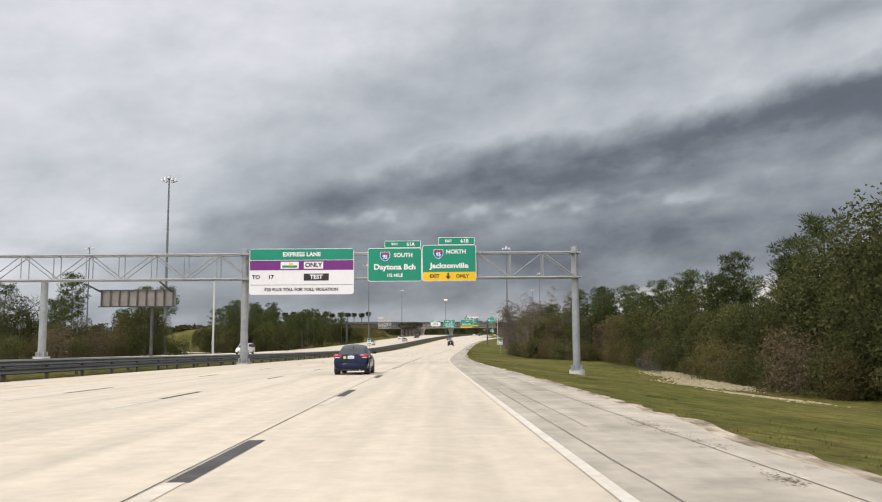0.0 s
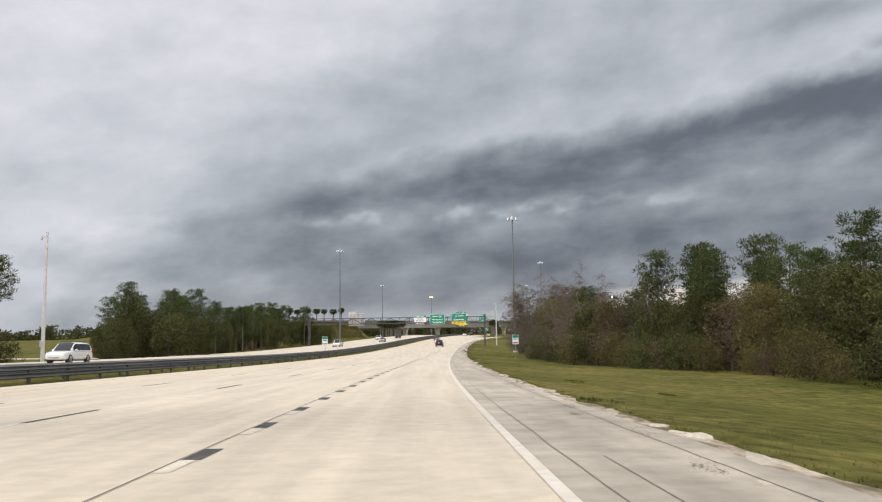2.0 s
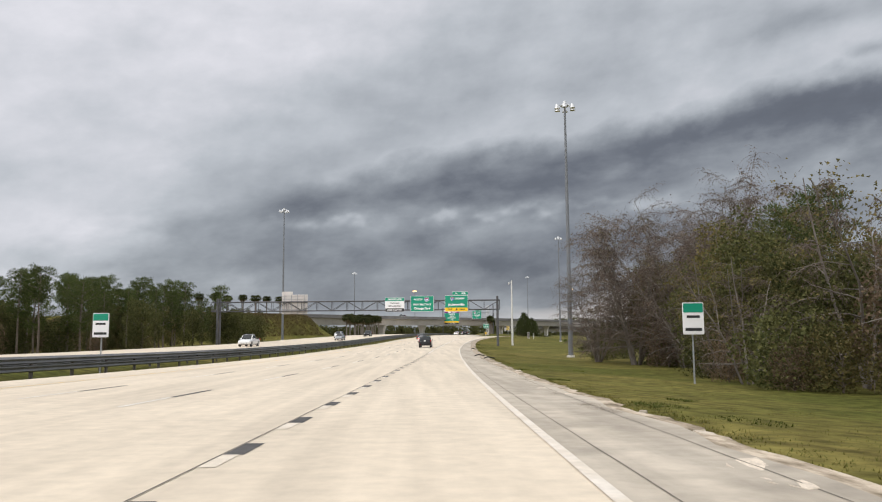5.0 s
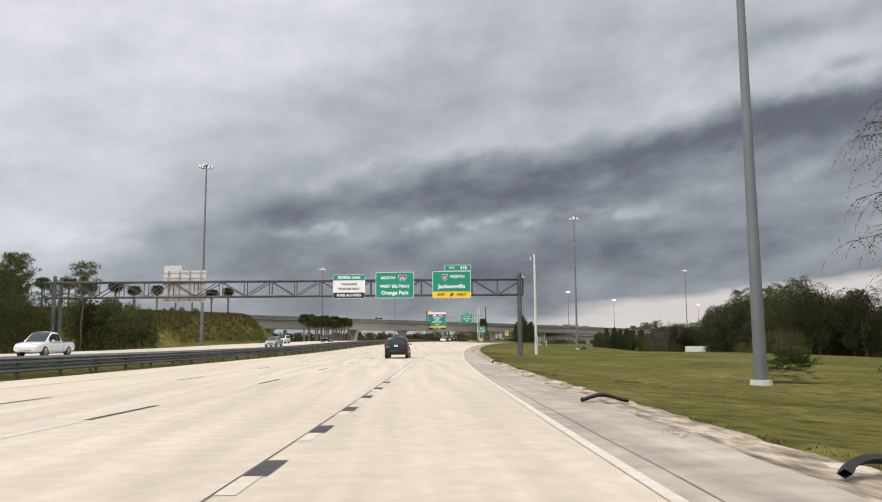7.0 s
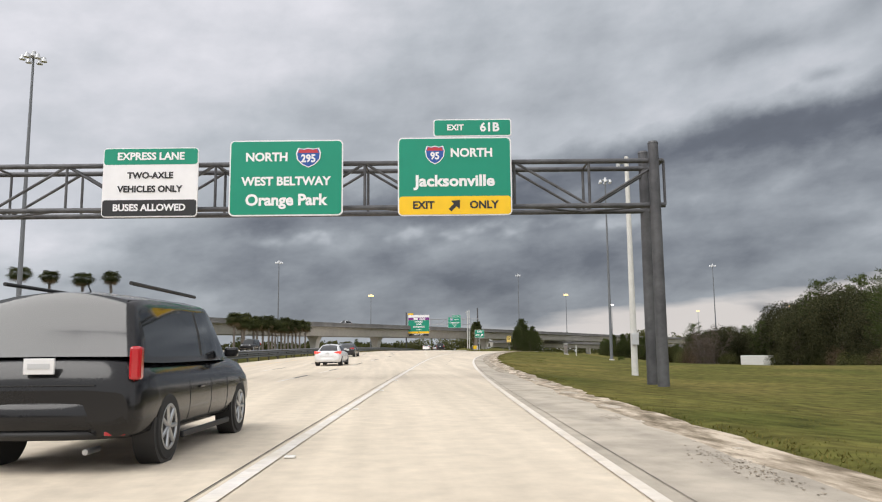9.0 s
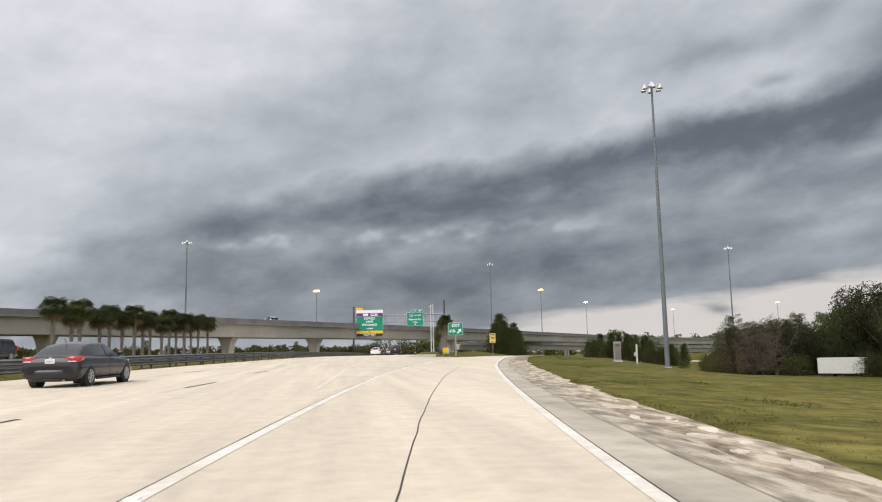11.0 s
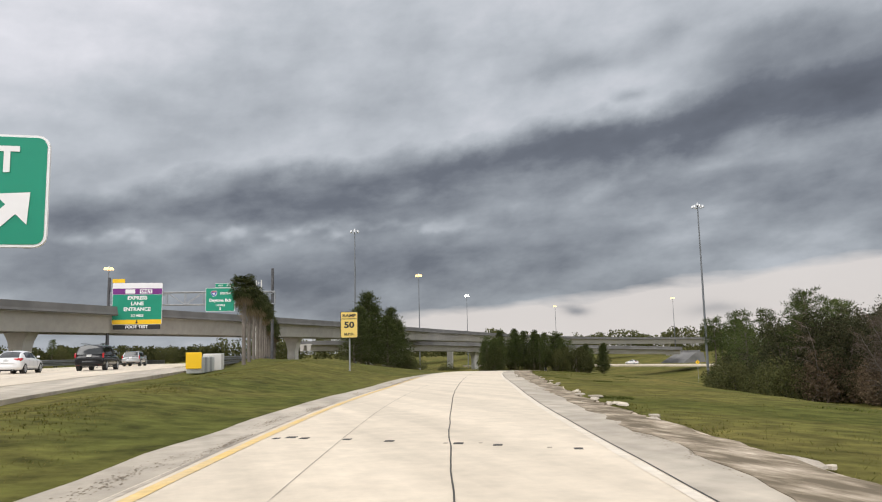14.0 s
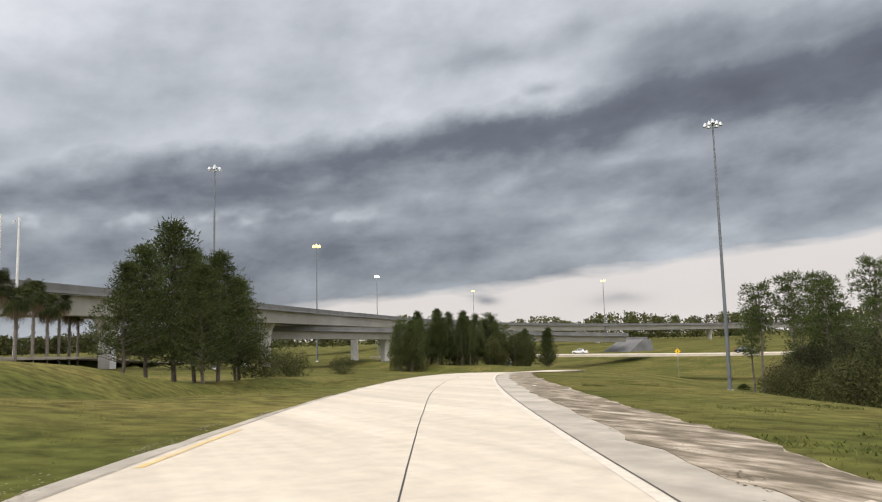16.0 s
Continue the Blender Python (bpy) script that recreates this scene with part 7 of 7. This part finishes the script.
for y, d, rz, ln, wd in ((217.6, 0.1, -8, 1.0, 0.34), (207.8, 0.55, 10, 0.9, 0.3), (251.5, 0.3, 50, 0.7, 0.2)):
    p = at_edge(y, d)
    scrap("tyre_scrap", p.x, p.y, rz, ln, wd, "torn black strip of tyre tread beside the shoulder", TYRE)

random.seed(77)
CHUNK = material("broken_concrete", (0.56, 0.49, 0.40), 0.95, grain=0.25, scale=8, second=(0.42, 0.36, 0.29), patch_scale=2.0, per_object=0.25)
SOIL = leaf_material("damp_soil_crumbs", (0.20, 0.165, 0.125), (0.36, 0.305, 0.235), 0.95, 0.0)


def chunk_mesh(seed):
    random.seed(seed)
    bm = bmesh.new()
    n = 7
    pts = [(rnd(0.55, 1.0) * math.cos(2 * math.pi * i / n), rnd(0.55, 1.0) * math.sin(2 * math.pi * i / n)) for i in range(n)]
    lo = [bm.verts.new((x * 1.05, y * 1.05, -0.4)) for x, y in pts]
    hi = [bm.verts.new((x, y, 0.3 + rnd(-0.2, 0.3))) for x, y in pts]
    bm.faces.new(hi)
    for i in range(n):
        bm.faces.new((lo[i], lo[(i + 1) % n], hi[(i + 1) % n], hi[i]))
    me = bpy.data.meshes.new("edge_piece")
    bm.normal_update()
    bm.to_mesh(me)
    bm.free()
    return me


for mat, count, lo, hi, d0, d1, nm, ya, yb in ((CHUNK, 230, 0.08, 0.30, -0.25, 0.75, "edge_piece", 4, 400), (CHUNK, 280, 0.06, 0.22, -0.15, 0.85, "edge_piece", 385, 490)):
    shapes = [chunk_mesh(900 + i) for i in range(6)]
    for me in shapes:
        me.materials.append(mat)
    for i in range(count):
        y = rnd(ya, yb)
        p = at_edge(y, rnd(d0, d1))
        ob = new(nm, shapes[i % 6])
        s = rnd(lo, hi)
        zz = along(EXIT, y, 0).z - (0.03 if ya < 300 else 0.042)
        flat = rnd(0.03, 0.05)
        turn, long = (rnd(-25, 25), rnd(1.2, 2.8)) if ya < 300 else (rnd(-15, 15), rnd(1.5, 4.0))
        ob.matrix_world = pose(p.x, p.y, zz, rnd(-3, 3), rnd(-3, 3), heading(EXIT, y) + turn) @ Matrix.Diagonal((s * 0.8, s * long, flat, 1))
        ob.parent = sand_edge


PALE_CHUNK = material("bleached_concrete", (0.66, 0.585, 0.485), 0.95, grain=0.2, scale=9, second=(0.52, 0.455, 0.37), patch_scale=2.5, per_object=0.15)
shapes = [chunk_mesh(930 + i) for i in range(6)]
for me in shapes:
    me.materials.append(PALE_CHUNK)
for i in range(150):
    y = 318 + 0.5 * i + rnd(-0.2, 0.2)
    if random.random() < 0.25:
        continue
    p = along(EXIT, y, grass_right(y) - rnd(0.02, 0.16))
    ob = new("edge_piece", shapes[i % 6])
    ob.matrix_world = pose(p.x, p.y, p.z - 0.05, rnd(-3, 3), rnd(-3, 3), heading(EXIT, y) + rnd(-8, 8)) @ Matrix.Diagonal((rnd(0.07, 0.15), rnd(0.2, 0.5), rnd(0.03, 0.06), 1))
    ob.parent = sand_edge


def rubble(name, x, y, w, h, count, label, heap=0.0):
    """Loose pale lumps and flakes, thick in the middle and thinning out."""
    vs, fs = [], []
    for i in range(count):
        px, py = x + random.gauss(0, w * 0.5), y + random.gauss(0, h * 0.5)
        z = ground_z(px, py) - 0.01 + heap * math.exp(-((px - x) / w) ** 2 * 1.5 - ((py - y) / h) ** 2 * 1.5) * rnd(0.5, 1.0)
        r, hh, t0 = rnd(0.06, 0.22), rnd(0.03, 0.10), rnd(0, 6.28)
        b = len(vs)
        n = 5
        ks = [rnd(0.6, 1.1) for k in range(n)]
        for k in range(n):
            t = t0 + 2 * math.pi * k / n
            vs.append((px + r * ks[k] * math.cos(t), py + r * ks[k] * math.sin(t), z - 0.03))
        for k in range(n):
            t = t0 + 2 * math.pi * k / n
            vs.append((px + 0.7 * r * ks[k] * math.cos(t), py + 0.7 * r * ks[k] * math.sin(t), z + hh * rnd(0.5, 1.0)))
        for k in range(n):
            fs.append((b + k, b + (k + 1) % n, b + n + (k + 1) % n, b + n + k))
        fs.append(tuple(b + n + k for k in range(n)))
    me = bpy.data.meshes.new(name)
    me.from_pydata(vs, [], fs)
    me.materials.append(RUBBLE)
    return tagged(new(name, me), label, "bare ground", kind="stuff")


RUBBLE = leaf_material("dry_sandy_rubble", (0.44, 0.36, 0.21), (0.66, 0.58, 0.42), 0.95, 0.0)
rubble("sandy_rubble", 25.5, 74.0, 2.6, 6.5, 2400, "pale straw-coloured sandy rubble heaped on the grass", 0.35)
rubble("sandy_rubble", 26.0, 88.0, 2.0, 6.0, 900, "pale sandy rubble strewn before the wood", 0.15)
rubble("sandy_rubble", 21.5, 52.0, 2.2, 6.0, 700, "thin pale sandy rubble strewn on the grass")
rubble("sandy_rubble", 30.5, 404.5, 0.8, 1.6, 130, "pale sandy rubble in the gore grass")


def wire_fence(y0, y1, off):
    th = thing("wire_fence", (0, 0, 0), 0, "weathered dark chain-link fence before the wood", "fence", "")
    y = y0
    while y <= y1:
        p = along(EXIT, y, off)
        zg = ground_z(p.x, p.y)
        part("post", rod((p.x, p.y, zg - 0.2), (p.x, p.y, zg + 1.25), 0.03, 0.03, 6), DARKSTEEL, th)
        q = along(EXIT, y + 3.0, off)
        zq = ground_z(q.x, q.y)
        if y + 3.0 <= y1:
            part("top_rail", rod((p.x, p.y, zg + 1.2), (q.x, q.y, zq + 1.2), 0.02, 0.02, 5), DARKSTEEL, th)
            bm = bmesh.new()
            a, b = Vector((p.x, p.y, zg)), Vector((q.x, q.y, zq))
            n = 14
            for k in range(-6, n):
                for sg in (0, 1):
                    u0, u1 = k / n, (k + 6) / n
                    z0, z1 = (0.02, 1.18) if sg else (1.18, 0.02)
                    if u0 < 0:
                        z0, u0 = z0 + (z1 - z0) * (-u0) / (u1 - u0), 0.0
                    if u1 > 1:
                        z1, u1 = z0 + (z1 - z0) * (1 - u0) / (u1 - u0), 1.0
                    add_rod(bm, a.lerp(b, u0) + Vector((0, 0, z0)), a.lerp(b, u1) + Vector((0, 0, z1)), 0.006, 0.006, 3, False)
            part("wire_mesh", bm, DARKSTEEL, th)
        y += 3.0
    return th


wire_fence(88.0, 100.0, 26.0)


def grass_tufts(name, count, place, label, lo=0.02, hi=0.065, mat=None, size=1.0):
    vs, fs = [], []
    for i in range(count):
        x, y = place()
        z = ground_z(x, y) - 0.03
        for k in range(5):
            t = rnd(0, 6.28)
            h, w, ln = rnd(lo, hi), rnd(0.006, 0.016) * size, rnd(0.02, 0.09) * size
            c, s = math.cos(t), math.sin(t)
            ox, oy = x + rnd(-0.12, 0.12), y + rnd(-0.12, 0.12)
            b = len(vs)
            vs += [(ox - s * w, oy + c * w, z), (ox + s * w, oy - c * w, z), (ox + c * ln, oy + s * ln, z + h)]
            fs.append((b, b + 1, b + 2))
    me = bpy.data.meshes.new(name)
    me.from_pydata(vs, [], fs)
    me.materials.append(mat or BLADE)
    return tagged(new(name, me), label, "grass", kind="stuff")


random.seed(31)


def right_place():
    y = rnd(2, 500)
    p = along(EXIT, y, grass_right(y) + 0.05 + abs(random.gauss(0, 4.0)))
    return p.x, p.y


def left_place():
    y = rnd(400, 495)
    p = along(EXIT, y, -4.0 - abs(random.gauss(0, 5.0)) * smooth(398, 430, y) - 0.1)
    return p.x, p.y


def median_place():
    y = rnd(10, 460)
    p = along(MAIN, y, -16.7 - abs(random.gauss(0, 2.2)))
    return p.x, p.y


grass_tufts("grass_tufts", 52000, right_place, "short green and straw grass tufts along the verge")
grass_tufts("grass_tufts", 12000, left_place, "short green grass tufts beside the ramp")
grass_tufts("grass_tufts", 14000, median_place, "rough grass tufts in the median")


def bank_place():
    u, v = -rnd(-4, 80), rnd(-2.0, 10.0)
    return BANK_A.x + u * BANK_D.x + v * BANK_D.y, BANK_A.y + u * BANK_D.y - v * BANK_D.x


DRY = leaf_material("dry_brown_grass", (0.10, 0.078, 0.040), (0.20, 0.155, 0.080), per=0.0)
grass_tufts("dry_grass", 16000, bank_place, "tall dry brown grass on the palm bank", 0.15, 0.45, DRY, 5.0)


# soil and sand washed over the paving
def dirt(name, spots, label, mat):
    """Thin crumbs of soil: spots of (centre, length along the road, width, heading, count)."""
    vs, fs = [], []
    for c, ln, wd, rz, count in spots:
        t = radians(rz)
        for i in range(count * 3):
            u, v = random.gauss(0, ln * 0.4), random.gauss(0, wd * 0.4)
            px, py = c.x - u * math.sin(t) + v * math.cos(t), c.y + u * math.cos(t) + v * math.sin(t)
            r, k, z = rnd(0.005, 0.017), rnd(1.0, 3.0), c.z + rnd(0.002, 0.007)
            n, a0 = 5, rnd(0, 6.28)
            b = len(vs)
            for j in range(n):
                a = a0 + 2 * math.pi * j / n
                x, y = r * rnd(0.7, 1.1) * math.cos(a), r * k * rnd(0.7, 1.1) * math.sin(a)
                vs.append((px + x * math.cos(t) - y * math.sin(t), py + x * math.sin(t) + y * math.cos(t), z))
            fs.append(tuple(b + j for j in range(n)))
    me = bpy.data.meshes.new(name)
    me.from_pydata(vs, [], fs)
    me.materials.append(mat)
    return tagged(new(name, me), label, "soil", kind="stuff")


random.seed(64)
spots = []
for i in range(56):
    y = rnd(4, 330)
    spots.append((along(EXIT, y, edge_right(y) + rnd(-0.25, 0.1), -0.010), rnd(0.5, 1.6), rnd(0.15, 0.4), heading(EXIT, y), 40))
for i in range(60):
    y = rnd(330, 485)
    spots.append((along(EXIT, y, edge_right(y) + rnd(-0.45, 0.1), -0.010), rnd(0.6, 2.2), rnd(0.15, 0.45), heading(EXIT, y), 26))
for i in range(40):
    y = rnd(404, 480)
    spots.append((along(EXIT, y, ramp_left(y) - rnd(0.2, 0.8), -0.010), rnd(0.8, 2.5), rnd(0.12, 0.3), heading(EXIT, y), 70))
dirt("edge_dirt", spots, "dark soil crumbs washed over the shoulder's edge", SOIL)
spots = []
for i in range(46):
    y = 399.5 - abs(random.gauss(0, 4.5))
    a, b = along(MAIN, y, -0.5), along(EXIT, y, -2.7)
    p = a.lerp(b, rnd(0.0, 1.0))
    p.z += 0.006
    spots.append((p, rnd(0.6, 2.0), rnd(0.5, 1.4), heading(EXIT, y) - 40, 150))
dirt("gore_dirt", spots, "soil and sand washed over the paving at the gore's nose", SOIL)
STUD = material("white_road_stud", (0.78, 0.76, 0.72), 0.4, grain=0.05, scale=20)
for i in range(22):
    y = 239.7 + 6.85 * i
    p = along(EXIT, y, gore_right(y) + (0.19 if y < 321 else -0.02 - 0.14 * smooth(345, 385, y)), 0.008)
    ob = tagged(link("road_stud", box((0, 0, 0.006), (0.12, 0.11, 0.02), 0, 0.006), STUD), "small square white reflective road stud beside the line", "road stud", "road studs")
    ob.matrix_world = pose(p.x, p.y, p.z, 0, 0, heading(EXIT, y))


def weed_patch(x, y, r):
    vs, fs = [], []
    for i in range(260):
        a, d = rnd(0, 6.28), r * math.sqrt(random.random())
        px, py = x + d * math.cos(a), y + d * 1.6 * math.sin(a)
        z = ground_z(px, py) - 0.02
        t, h, w = rnd(0, 6.28), rnd(0.03, 0.09), rnd(0.012, 0.03)
        b = len(vs)
        vs += [(px - w * math.sin(t), py + w * math.cos(t), z), (px + w * math.sin(t), py - w * math.cos(t), z), (px + 0.07 * math.cos(t), py + 0.07 * math.sin(t), z + h)]
        fs.append((b, b + 1, b + 2))
    me = bpy.data.meshes.new("weed_patch")
    me.from_pydata(vs, [], fs)
    me.materials.append(WEED)
    return tagged(new("weed_patch", me), "low dark green weeds growing in the roadside grass", "weeds", "weed patches", "stuff")


WEED = leaf_material("dark_weed_leaves", (0.058, 0.076, 0.018), (0.130, 0.138, 0.036))
for i in range(34):
    y = rnd(330, 500)
    p = along(EXIT, y, grass_right(y) + rnd(0.6, 7.0))
    weed_patch(p.x, p.y, rnd(0.3, 0.8))
for i in range(16):
    y = rnd(20, 240)
    p = along(EXIT, y, grass_right(y) + rnd(0.6, 6.0))
    weed_patch(p.x, p.y, rnd(0.3, 0.7))


# a row of small dark marks across the ramp
for off, yy, w in ((-2.04, 412.3, 0.10), (-1.84, 412.4, 0.15), (-1.62, 412.25, 0.13), (-0.97, 412.0, 0.12), (-0.35, 411.7, 0.13), (0.42, 411.35, 0.06), (0.59, 411.3, 0.13), (0.88, 411.3, 0.05), (1.09, 411.05, 0.12), (1.70, 410.7, 0.06), (2.03, 410.55, 0.11)):
    p = along(EXIT, yy, off, 0.010)
    ob = tagged(link("road_stud_mark", box((0, 0, 0), (w, w * 1.2, 0.006), 0, 0.002), GUTTER if w < 0.1 else CRACK), "small dark patch left on the ramp surface", "road marking", kind="structure")
    ob.matrix_world = pose(p.x, p.y, p.z, 0, 0, heading(EXIT, yy) - 6)


def diamond_sign(x, y, zc, rz):
    zg = ground_z(x, y)
    th = thing("warning_sign", (x, y, zg), rz, "yellow diamond warning sign on a thin steel post", "road sign", "roadside signs")
    part("post", rod((0, 0.05, -0.2), (0, 0.05, zc - zg + 0.6), 0.04, n=8), GALV, th)
    bm = box((0, 0, 0), (0.9, 0.02, 0.9), 0, 0.008)
    bmesh.ops.transform(bm, matrix=pose(0, 0, zc - zg, 0, 45, 0), verts=bm.verts)
    part("panel", bm, SIGN_YELLOW, th)
    part("symbol", box((0, -0.018, zc - zg), (0.12, 0.012, 0.5), 0, 0.004), SIGN_BLACK, th)


diamond_sign(166.0, 588.5, -7.8, -42)
